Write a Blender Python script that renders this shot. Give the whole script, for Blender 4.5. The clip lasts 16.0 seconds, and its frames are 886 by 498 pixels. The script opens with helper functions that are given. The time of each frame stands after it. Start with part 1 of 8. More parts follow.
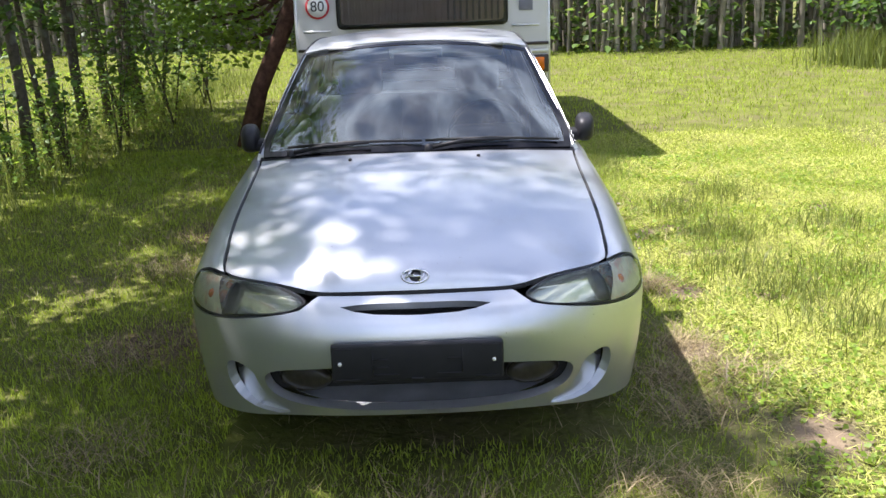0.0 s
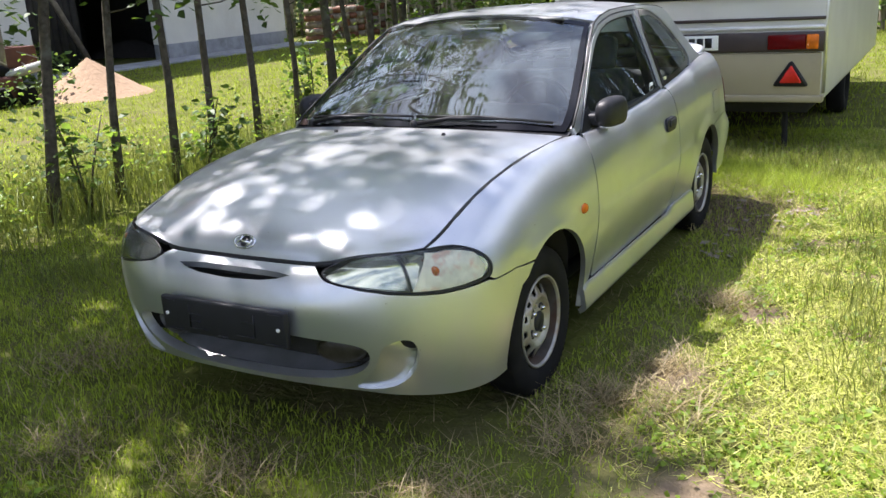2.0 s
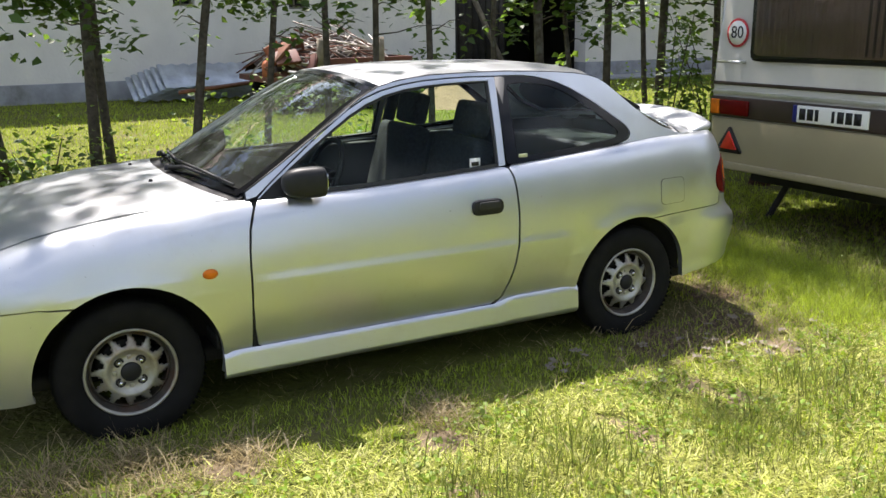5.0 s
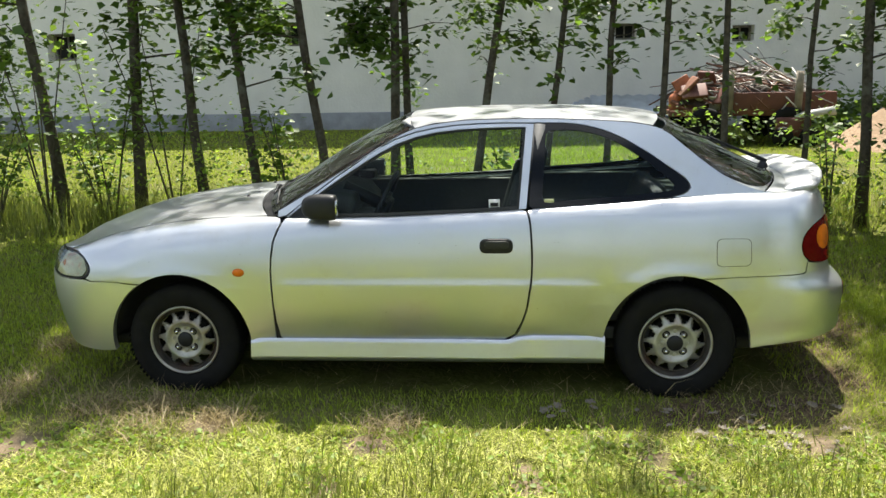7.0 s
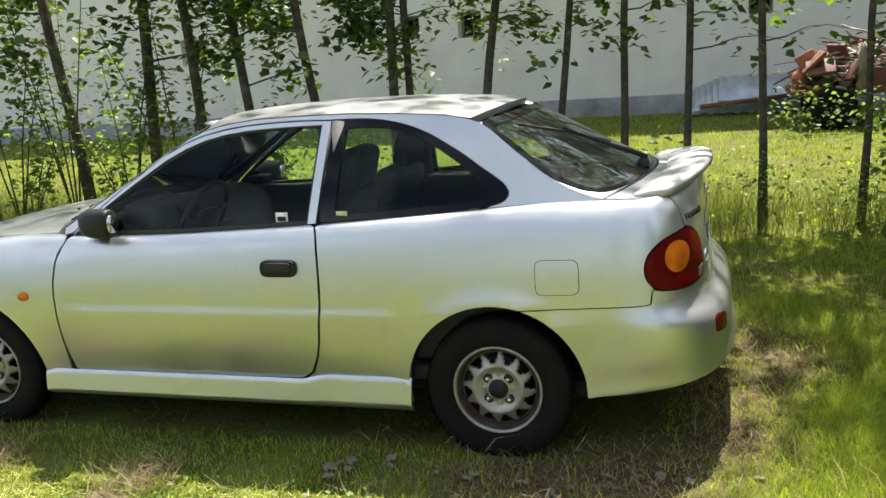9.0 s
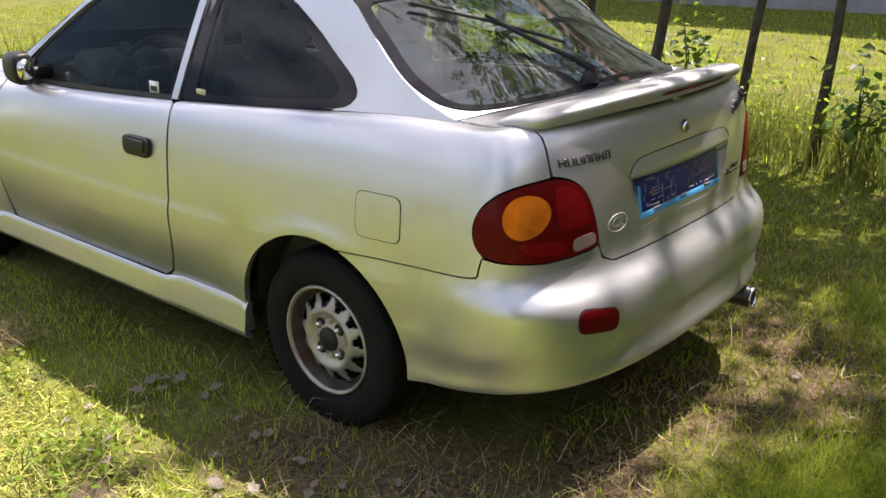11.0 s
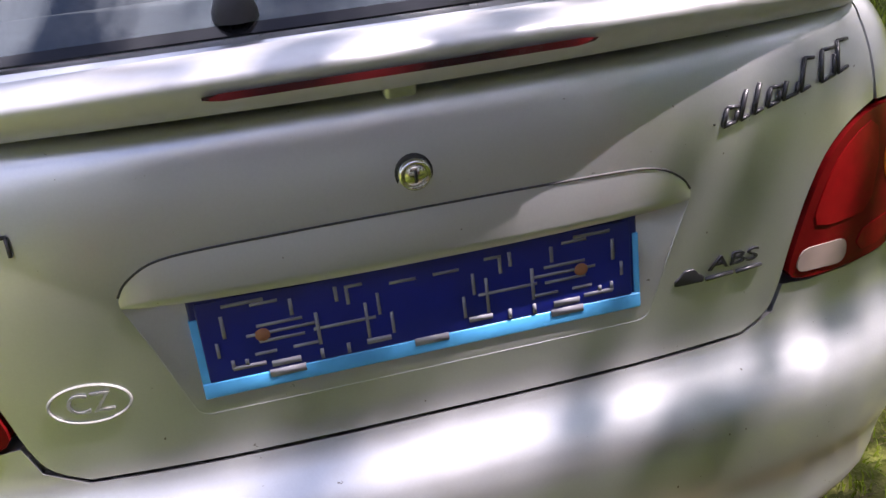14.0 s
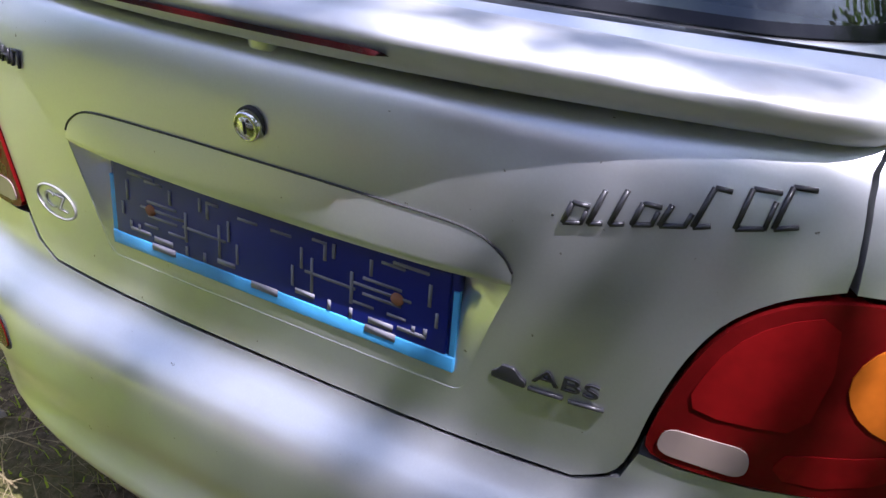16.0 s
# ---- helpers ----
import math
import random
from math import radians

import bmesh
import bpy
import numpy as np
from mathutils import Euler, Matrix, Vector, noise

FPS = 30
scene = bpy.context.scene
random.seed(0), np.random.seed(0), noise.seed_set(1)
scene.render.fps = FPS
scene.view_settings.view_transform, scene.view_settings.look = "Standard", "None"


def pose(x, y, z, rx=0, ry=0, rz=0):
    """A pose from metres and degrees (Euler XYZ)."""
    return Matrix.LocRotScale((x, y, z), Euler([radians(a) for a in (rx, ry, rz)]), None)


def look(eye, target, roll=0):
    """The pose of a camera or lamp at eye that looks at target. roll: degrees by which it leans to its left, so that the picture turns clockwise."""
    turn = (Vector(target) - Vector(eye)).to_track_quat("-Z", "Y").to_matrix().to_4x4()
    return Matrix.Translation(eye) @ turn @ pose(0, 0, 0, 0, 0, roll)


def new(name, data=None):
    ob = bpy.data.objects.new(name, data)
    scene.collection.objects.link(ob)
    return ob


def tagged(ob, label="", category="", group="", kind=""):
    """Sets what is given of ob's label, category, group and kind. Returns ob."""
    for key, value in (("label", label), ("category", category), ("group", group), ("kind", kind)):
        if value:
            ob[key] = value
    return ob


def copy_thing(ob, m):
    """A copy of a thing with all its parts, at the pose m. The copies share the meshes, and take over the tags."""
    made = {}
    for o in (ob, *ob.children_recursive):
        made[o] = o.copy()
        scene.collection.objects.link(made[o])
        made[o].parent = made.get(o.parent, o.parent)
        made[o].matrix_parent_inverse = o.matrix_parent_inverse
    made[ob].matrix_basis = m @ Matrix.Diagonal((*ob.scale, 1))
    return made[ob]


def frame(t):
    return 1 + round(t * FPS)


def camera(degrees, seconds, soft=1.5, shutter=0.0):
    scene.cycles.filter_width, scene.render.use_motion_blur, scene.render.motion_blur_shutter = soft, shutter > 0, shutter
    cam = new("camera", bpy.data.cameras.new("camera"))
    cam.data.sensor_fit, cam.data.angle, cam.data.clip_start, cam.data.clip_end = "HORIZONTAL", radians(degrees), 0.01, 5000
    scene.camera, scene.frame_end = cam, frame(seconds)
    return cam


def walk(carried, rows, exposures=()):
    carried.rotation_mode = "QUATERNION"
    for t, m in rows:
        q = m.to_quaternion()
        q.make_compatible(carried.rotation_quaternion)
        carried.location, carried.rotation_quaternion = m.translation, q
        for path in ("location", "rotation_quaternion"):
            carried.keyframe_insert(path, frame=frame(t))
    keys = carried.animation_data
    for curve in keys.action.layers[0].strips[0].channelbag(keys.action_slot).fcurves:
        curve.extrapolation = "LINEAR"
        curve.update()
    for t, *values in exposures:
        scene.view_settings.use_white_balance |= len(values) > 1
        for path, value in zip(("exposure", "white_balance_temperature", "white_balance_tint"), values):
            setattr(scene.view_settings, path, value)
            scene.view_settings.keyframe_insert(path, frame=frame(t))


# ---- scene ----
cam = camera(52.4, 16.0)
PATH = [
    (0, (0.077, -3.425, 1.603), (0.087, -1.506, 1.038), -2.0),
    (0.5, (0.617, -3.396, 1.593), (0.326, -1.512, 0.989), -1.6),
    (1, (1.126, -3.227, 1.527), (0.609, -1.38, 0.96), -1.6),
    (1.5, (1.605, -3.087, 1.503), (0.84, -1.328, 0.938), -3.1),
    (2, (2.016, -2.883, 1.502), (1.055, -1.223, 0.936), -3.6),
    (2.5, (2.346, -2.527, 1.517), (1.203, -0.99, 0.94), -5.5),
    (3, (2.759, -2.201, 1.55), (1.528, -0.746, 0.944), -4.4),
    (3.5, (3.089, -1.786, 1.565), (1.76, -0.406, 0.99), -1.5),
    (4, (3.474, -1.368, 1.572), (1.94, -0.2, 1.039), -2.1),
    (4.5, (3.861, -0.945, 1.593), (2.229, 0.087, 1.072), -1.0),
    (4.7, (3.979, -0.755, 1.568), (2.317, 0.233, 1.058), -0.9),
    (6.8, (4.93, 1.5, 1.615), (2.976, 1.451, 1.192), -0.8),
    (7, (4.915, 1.666, 1.632), (2.967, 1.495, 1.214), -1.1),
    (7.5, (4.759, 2.063, 1.591), (2.846, 1.729, 1.112), 0.1),
    (8, (4.486, 2.463, 1.571), (2.578, 2.072, 1.118), -0.1),
    (8.5, (4.203, 2.841, 1.584), (2.31, 2.326, 1.195), -2.6),
    (8.7, (4.083, 2.992, 1.567), (2.198, 2.455, 1.167), -3.4),
    (10.8, (2.583, 4.218, 1.457), (1.08, 3.043, 0.857), -0.9),
    (11, (2.437, 4.265, 1.452), (0.987, 3.06, 0.785), 0.1),
    (11.5, (2.039, 4.272, 1.428), (0.703, 3.052, 0.576), 3.1),
    (12, (1.613, 4.267, 1.397), (0.421, 2.992, 0.421), 2.2),
    (12.5, (1.234, 4.228, 1.424), (0.191, 2.851, 0.416), 1.3),
    (13, (0.809, 4.119, 1.392), (-0.056, 2.631, 0.373), -2.3),
    (13.5, (0.436, 4.089, 1.363), (-0.181, 2.486, 0.339), -2.3),
    (14, (0.16, 3.991, 1.32), (-0.211, 2.304, 0.312), -4.7),
    (14.5, (-0.042, 3.879, 1.33), (-0.169, 2.145, 0.342), -6.3),
    (15, (-0.205, 3.848, 1.32), (0.197, 2.153, 0.337), -6.6),
    (15.5, (-0.438, 3.866, 1.333), (0.336, 2.352, 0.281), -5.0),
    (16, (-0.638, 3.791, 1.319), (0.255, 2.362, 0.241), -0.8),
]
walk(cam, [(t, look(eye, target, roll)) for t, eye, target, roll in PATH], [(0.0, 1.65, 6000, 20), (4.5, 1.47, 6350, 18), (7.0, 1.44, 6600, 8), (8.5, 1.47, 6700, 8), (11.0, 1.52, 6850, 23), (12.5, 1.99, 6750, 29), (13.5, 1.88, 6400, 30), (14.5, 1.92, 6180, 30), (16.0, 1.71, 5650, 29)])

# ---- world, sun ----
SUN_DIR = Vector((0.46, -0.06, -1.0)).normalized()
world = bpy.data.worlds.new("sky")
scene.world = world
world.use_nodes = True
wn, wl = world.node_tree.nodes, world.node_tree.links
wn.clear()
w_out = wn.new("ShaderNodeOutputWorld")
w_bg = wn.new("ShaderNodeBackground")
sky = wn.new("ShaderNodeTexSky")
sky.sky_type = "NISHITA"
sky.sun_disc = False
sky.sun_elevation = radians(65)
sky.sun_rotation = radians(277)
sky.dust_density = 1.0
# fair-weather clouds
w_co = wn.new("ShaderNodeTexCoord")
w_map = wn.new("ShaderNodeMapping")
w_map.inputs["Scale"].default_value = (1.0, 1.0, 2.2)
w_noise = wn.new("ShaderNodeTexNoise")
w_noise.inputs["Scale"].default_value = 3.4
w_noise.inputs["Detail"].default_value = 7.0
w_noise.inputs["Roughness"].default_value = 0.55
w_ramp = wn.new("ShaderNodeValToRGB")
w_ramp.color_ramp.elements[0].position = 0.46
w_ramp.color_ramp.elements[1].position = 0.60
w_mix = wn.new("ShaderNodeMix")
w_mix.data_type = "RGBA"
w_mix.inputs[7].default_value = (11.5, 12.3, 13.6, 1)
wl.new(w_co.outputs["Generated"], w_map.inputs["Vector"])
wl.new(w_map.outputs["Vector"], w_noise.inputs["Vector"])
wl.new(w_noise.outputs["Fac"], w_ramp.inputs["Fac"])
wl.new(w_ramp.outputs["Color"], w_mix.inputs[0])
wl.new(sky.outputs["Color"], w_mix.inputs[6])
wl.new(w_mix.outputs[2], w_bg.inputs["Color"])
w_bg.inputs["Strength"].default_value = 0.061
wl.new(w_bg.outputs["Background"], w_out.inputs["Surface"])

sun = new("sun", bpy.data.lights.new("sun", "SUN"))
sun.data.energy = 5.0
sun.data.angle = radians(0.53)
sun.data.color = (1.0, 0.945, 0.85)
sun.matrix_world = look((0, 0, 0), SUN_DIR)


# ---- materials ----
def mat(name, base, rough=0.6, metal=0.0, vary=0.15, scale=8.0, bump=0.0, bump_scale=60.0, coat=0.0, spec=0.5,
        dirt=None, dirt_scale=2.0, dirt_lo=0.52, dirt_hi=0.68, rand=0.0, island=0.0, emit=None):
    """Principled surface with fine grain and larger stains."""
    m = bpy.data.materials.new(name)
    m.use_nodes = True
    n, l = m.node_tree.nodes, m.node_tree.links
    b = n["Principled BSDF"]
    b.inputs["Roughness"].default_value = rough
    b.inputs["Metallic"].default_value = metal
    b.inputs["Specular IOR Level"].default_value = spec
    b.inputs["Coat Weight"].default_value = coat
    b.inputs["Coat Roughness"].default_value = 0.06
    co = n.new("ShaderNodeTexCoord")
    nz = n.new("ShaderNodeTexNoise")
    nz.inputs["Scale"].default_value = scale
    nz.inputs["Detail"].default_value = 5.0
    l.new(co.outputs["Object"], nz.inputs["Vector"])
    mr = n.new("ShaderNodeMapRange")
    mr.inputs["From Min"].default_value, mr.inputs["From Max"].default_value = 0.3, 0.7
    mr.inputs["To Min"].default_value, mr.inputs["To Max"].default_value = 1 - vary, 1 + vary
    l.new(nz.outputs["Fac"], mr.inputs["Value"])
    col = n.new("ShaderNodeMix")
    col.data_type, col.blend_type = "RGBA", "MULTIPLY"
    col.inputs[0].default_value = 1.0
    col.inputs[6].default_value = (*base, 1)
    l.new(mr.outputs["Result"], col.inputs[7])
    last = col.outputs[2]
    if rand or island:
        src = n.new("ShaderNodeObjectInfo").outputs["Random"] if rand else n.new("ShaderNodeNewGeometry").outputs["Random Per Island"]
        r2 = n.new("ShaderNodeMapRange")
        amount = rand or island
        r2.inputs["To Min"].default_value, r2.inputs["To Max"].default_value = 1 - amount, 1 + amount
        l.new(src, r2.inputs["Value"])
        c2 = n.new("ShaderNodeMix")
        c2.data_type, c2.blend_type = "RGBA", "MULTIPLY"
        c2.inputs[0].default_value = 1.0
        l.new(last, c2.inputs[6])
        l.new(r2.outputs["Result"], c2.inputs[7])
        last = c2.outputs[2]
    if dirt:
        nd = n.new("ShaderNodeTexNoise")
        nd.inputs["Scale"].default_value = dirt_scale
        nd.inputs["Detail"].default_value = 8.0
        nd.inputs["Roughness"].default_value = 0.65
        l.new(co.outputs["Object"], nd.inputs["Vector"])
        rm = n.new("ShaderNodeMapRange")
        rm.inputs["From Min"].default_value, rm.inputs["From Max"].default_value = dirt_lo, dirt_hi
        l.new(nd.outputs["Fac"], rm.inputs["Value"])
        c3 = n.new("ShaderNodeMix")
        c3.data_type = "RGBA"
        l.new(rm.outputs["Result"], c3.inputs[0])
        l.new(last, c3.inputs[6])
        c3.inputs[7].default_value = (*dirt, 1)
        last = c3.outputs[2]
    l.new(last, b.inputs["Base Color"])
    if bump:
        nb = n.new("ShaderNodeTexNoise")
        nb.inputs["Scale"].default_value = bump_scale
        nb.inputs["Detail"].default_value = 4.0
        l.new(co.outputs["Object"], nb.inputs["Vector"])
        bp = n.new("ShaderNodeBump")
        bp.inputs["Strength"].default_value = 1.0
        bp.inputs["Distance"].default_value = bump
        l.new(nb.outputs["Fac"], bp.inputs["Height"])
        l.new(bp.outputs["Normal"], b.inputs["Normal"])
    if emit:
        b.inputs["Emission Color"].default_value = (*emit[:3], 1)
        b.inputs["Emission Strength"].default_value = emit[3]
    return m


def leaf_mat(name, base, trans, vary=0.35):
    """Thin plant tissue: reflects and lets light through."""
    m = bpy.data.materials.new(name)
    m.use_nodes = True
    n, l = m.node_tree.nodes, m.node_tree.links
    n.clear()
    out = n.new("ShaderNodeOutputMaterial")
    d, t, mix = n.new("ShaderNodeBsdfPrincipled"), n.new("ShaderNodeBsdfTranslucent"), n.new("ShaderNodeMixShader")
    d.inputs["Roughness"].default_value = 0.5
    d.inputs["Specular IOR Level"].default_value = 0.35
    geo, r = n.new("ShaderNodeNewGeometry"), n.new("ShaderNodeMapRange")
    r.inputs["To Min"].default_value, r.inputs["To Max"].default_value = 1 - vary, 1 + vary
    l.new(geo.outputs["Random Per Island"], r.inputs["Value"])
    for colour, target in ((base, d.inputs["Base Color"]), (trans, t.inputs["Color"])):
        c = n.new("ShaderNodeMix")
        c.data_type, c.blend_type = "RGBA", "MULTIPLY"
        c.inputs[0].default_value = 1.0
        c.inputs[6].default_value = (*colour, 1)
        l.new(r.outputs["Result"], c.inputs[7])
        l.new(c.outputs[2], target)
    mix.inputs["Fac"].default_value = 0.45
    l.new(d.outputs["BSDF"], mix.inputs[1])
    l.new(t.outputs["BSDF"], mix.inputs[2])
    l.new(mix.outputs["Shader"], out.inputs["Surface"])
    return m


def glass_mat(name, tint, rough=0.0, ior=1.5, haze=0.0):
    """Flat pane: a mirror by Fresnel over a tinted clear layer, with a trace of dust."""
    m = bpy.data.materials.new(name)
    m.use_nodes = True
    n, l = m.node_tree.nodes, m.node_tree.links
    n.clear()
    out = n.new("ShaderNodeOutputMaterial")
    tr, gl, fr, mix = n.new("ShaderNodeBsdfTransparent"), n.new("ShaderNodeBsdfGlossy"), n.new("ShaderNodeFresnel"), n.new("ShaderNodeMixShader")
    tr.inputs["Color"].default_value = (*tint, 1)
    gl.inputs["Roughness"].default_value = rough
    gl.inputs["Color"].default_value = (0.86, 0.97, 1, 1)
    fr.inputs["IOR"].default_value = ior
    l.new(fr.outputs["Fac"], mix.inputs["Fac"])
    l.new(tr.outputs["BSDF"], mix.inputs[1])
    l.new(gl.outputs["BSDF"], mix.inputs[2])
    last = mix.outputs["Shader"]
    if haze:
        df, m2 = n.new("ShaderNodeBsdfDiffuse"), n.new("ShaderNodeMixShader")
        co, nz, mr = n.new("ShaderNodeTexCoord"), n.new("ShaderNodeTexNoise"), n.new("ShaderNodeMapRange")
        nz.inputs["Scale"].default_value, nz.inputs["Detail"].default_value = 9.0, 8.0
        mr.inputs["From Min"].default_value, mr.inputs["From Max"].default_value = 0.35, 0.8
        mr.inputs["To Min"].default_value, mr.inputs["To Max"].default_value = haze * 0.5, haze * 2
        l.new(co.outputs["Object"], nz.inputs["Vector"])
        l.new(nz.outputs["Fac"], mr.inputs["Value"])
        l.new(mr.outputs["Result"], m2.inputs["Fac"])
        df.inputs["Color"].default_value = (0.5, 0.5, 0.46, 1)
        l.new(last, m2.inputs[1])
        l.new(df.outputs["BSDF"], m2.inputs[2])
        last = m2.outputs["Shader"]
    l.new(last, out.inputs["Surface"])
    return m


M_GROUND = mat("lawn_soil", (0.10, 0.112, 0.024), 0.95, vary=0.35, scale=3.0, bump=0.02, bump_scale=30, dirt=(0.115, 0.096, 0.054), dirt_scale=1.1, dirt_lo=0.5, dirt_hi=0.72, spec=0.1)
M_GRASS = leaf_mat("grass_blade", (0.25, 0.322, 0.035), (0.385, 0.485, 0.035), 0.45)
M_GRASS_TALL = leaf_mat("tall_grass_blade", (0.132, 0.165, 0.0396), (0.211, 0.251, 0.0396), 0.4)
# pale blade, brightened to put sunlight into its colour
M_GRASS_SUNLIT = leaf_mat("sunlit_grass_blade", (0.46, 0.47, 0.13), (0.44, 0.48, 0.09), 0.5)
M_STRAW = leaf_mat("dry_straw", (0.356, 0.29, 0.158), (0.238, 0.185, 0.0792), 0.55)
M_CLOVER = leaf_mat("clover_leaf", (0.152, 0.238, 0.0231), (0.29, 0.396, 0.0231), 0.35)
M_LITTER = leaf_mat("dry_leaf", (0.40, 0.35, 0.285), (0.264, 0.224, 0.172), 0.4)
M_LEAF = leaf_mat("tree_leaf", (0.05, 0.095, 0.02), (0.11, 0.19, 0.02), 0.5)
# lighter copy of the leaf with sunlight put into its colour
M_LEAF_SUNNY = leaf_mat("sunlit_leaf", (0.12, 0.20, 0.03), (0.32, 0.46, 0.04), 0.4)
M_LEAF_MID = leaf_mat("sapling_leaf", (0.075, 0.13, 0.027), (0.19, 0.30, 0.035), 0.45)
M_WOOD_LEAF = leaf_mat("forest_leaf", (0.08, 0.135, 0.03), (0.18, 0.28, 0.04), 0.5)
M_BARK = mat("bark", (0.078, 0.066, 0.048), 0.9, vary=0.4, scale=20, bump=0.01, bump_scale=45, dirt=(0.13, 0.13, 0.10), dirt_scale=6, spec=0.2)
M_BARK_RED = mat("red_bark", (0.085, 0.045, 0.032), 0.9, vary=0.4, scale=20, bump=0.01, bump_scale=45, spec=0.2)
M_TRUNK_FAR = mat("forest_trunk", (0.26, 0.23, 0.17), 0.9, vary=0.4, scale=5, island=0.4)
M_PLASTER = mat("white_plaster", (0.72, 0.70, 0.645), 0.9, vary=0.06, scale=1.5, bump=0.01, bump_scale=14, dirt=(0.58, 0.55, 0.48), dirt_scale=0.35, dirt_lo=0.55, dirt_hi=0.8)
M_PLINTH = mat("grey_plinth", (0.30, 0.31, 0.33), 0.9, vary=0.2, scale=3, bump=0.01, bump_scale=14, dirt=(0.17, 0.17, 0.16), dirt_scale=1)
# near-black colour stands for the shade inside the building
M_INSIDE_SHADE = mat("inside_shade", (0.012, 0.012, 0.013), 0.9, vary=0.3)
M_DARKWOOD = mat("dark_door_boards", (0.03, 0.027, 0.025), 0.8, vary=0.4, scale=4, rand=0.3)
M_FRAME = mat("weathered_frame", (0.22, 0.20, 0.17), 0.8, vary=0.25)
M_ROOF = mat("clay_roof", (0.22, 0.09, 0.06), 0.85, vary=0.25, scale=2)
M_RUST = mat("rusty_steel", (0.15, 0.06, 0.032), 0.8, metal=0.1, vary=0.4, scale=6, bump=0.004, dirt=(0.10, 0.05, 0.03), dirt_scale=3)
M_REDPAINT = mat("faded_red_paint", (0.11, 0.036, 0.024), 0.65, vary=0.25, scale=5, dirt=(0.16, 0.07, 0.04), dirt_scale=3)
M_PIPE = mat("grey_scrap_pipe", (0.36, 0.33, 0.30), 0.6, metal=0.4, vary=0.3, scale=7, rand=0.45)
M_OLDWOOD = mat("grey_old_wood", (0.20, 0.17, 0.13), 0.85, vary=0.3, scale=9, bump=0.003)
M_SAND = mat("yellow_sand", (0.27, 0.185, 0.115), 0.95, vary=0.12, scale=9, bump=0.02, bump_scale=20)
M_SHEET = mat("corrugated_sheet", (0.42, 0.46, 0.50), 0.5, metal=0.5, vary=0.2, scale=4)
M_CV_CREAM = mat("caravan_cream", (0.31, 0.27, 0.172), 0.45, vary=0.06, scale=2.5, dirt=(0.21, 0.18, 0.115), dirt_scale=2.5, dirt_lo=0.55, dirt_hi=0.85)
M_CV_WHITE = mat("caravan_white", (0.54, 0.53, 0.49), 0.4, vary=0.05, scale=2.5, dirt=(0.42, 0.395, 0.34), dirt_scale=2.0, dirt_lo=0.58, dirt_hi=0.85)
M_CV_BROWN = mat("dark_brown_trim", (0.035, 0.022, 0.018), 0.4, vary=0.2)
M_ALU = mat("aluminium_trim", (0.6, 0.6, 0.58), 0.4, metal=0.85, vary=0.1)
M_RED = mat("red_lens", (0.105, 0.004, 0.004), 0.2, vary=0.15, scale=30, coat=0.05, spec=0.08)
M_RED_BRIGHT = mat("bright_red_lens", (0.165, 0.005, 0.005), 0.2, vary=0.12, scale=60, coat=0.05, spec=0.08)
M_RED_DARK = mat("dark_brake_lens", (0.045, 0.003, 0.003), 0.2, vary=0.1, coat=0.12, spec=0.2)
M_ORANGE = mat("orange_lens", (0.60, 0.15, 0.01), 0.2, vary=0.38, scale=13, coat=0.15, spec=0.15)
M_REDREF = mat("red_reflector", (0.75, 0.03, 0.02), 0.3, vary=0.1, scale=40)
M_WHITE = mat("white_sign", (0.8, 0.8, 0.78), 0.5, vary=0.04)
M_SIGNRED = mat("sign_red", (0.55, 0.03, 0.04), 0.5, vary=0.06)
M_BLACK = mat("black_plastic", (0.018, 0.018, 0.020), 0.45, vary=0.15, scale=20, bump=0.0006, bump_scale=300, spec=0.25)
M_RUBBER = mat("black_rubber", (0.02, 0.02, 0.02), 0.65, vary=0.2, scale=20)
M_TYRE = mat("dusty_tyre", (0.008, 0.008, 0.008), 0.85, spec=0.2, vary=0.25, scale=14, dirt=(0.015, 0.0135, 0.0115), dirt_scale=5, dirt_lo=0.5, dirt_hi=0.8)
M_CURTAIN_DARK = mat("dark_curtain", (0.10, 0.075, 0.065), 0.9, vary=0.15, scale=6)
M_CURTAIN = mat("brown_curtain", (0.30, 0.22, 0.185), 0.9, vary=0.15, scale=6)
M_PAINT = mat("silver_paint", (0.58, 0.60, 0.625), 0.33, metal=0.86, vary=0.02, scale=350, coat=0.5, dirt=(0.50, 0.49, 0.46), dirt_scale=3.0, dirt_lo=0.55, dirt_hi=0.9)
# fine dirt specks and dull smears on the old paint
pn, pl = M_PAINT.node_tree.nodes, M_PAINT.node_tree.links
p_b, p_co = pn["Principled BSDF"], pn.new("ShaderNodeTexCoord")
p_sp, p_mr, p_mix = pn.new("ShaderNodeTexNoise"), pn.new("ShaderNodeMapRange"), pn.new("ShaderNodeMix")
p_sp.inputs["Scale"].default_value, p_sp.inputs["Detail"].default_value = 105.0, 2.0
p_mr.inputs["From Min"].default_value, p_mr.inputs["From Max"].default_value = 0.752, 0.790
p_mr.inputs["To Max"].default_value = 0.8
p_mix.data_type = "RGBA"
pl.new(p_co.outputs["Object"], p_sp.inputs["Vector"])
pl.new(p_sp.outputs["Fac"], p_mr.inputs["Value"])
pl.new(p_mr.outputs["Result"], p_mix.inputs[0])
pl.new(p_b.inputs["Base Color"].links[0].from_socket, p_mix.inputs[6])
p_mix.inputs[7].default_value = (0.10, 0.085, 0.065, 1)
pl.new(p_mix.outputs[2], p_b.inputs["Base Color"])
p_sm, p_rr = pn.new("ShaderNodeTexNoise"), pn.new("ShaderNodeMapRange")
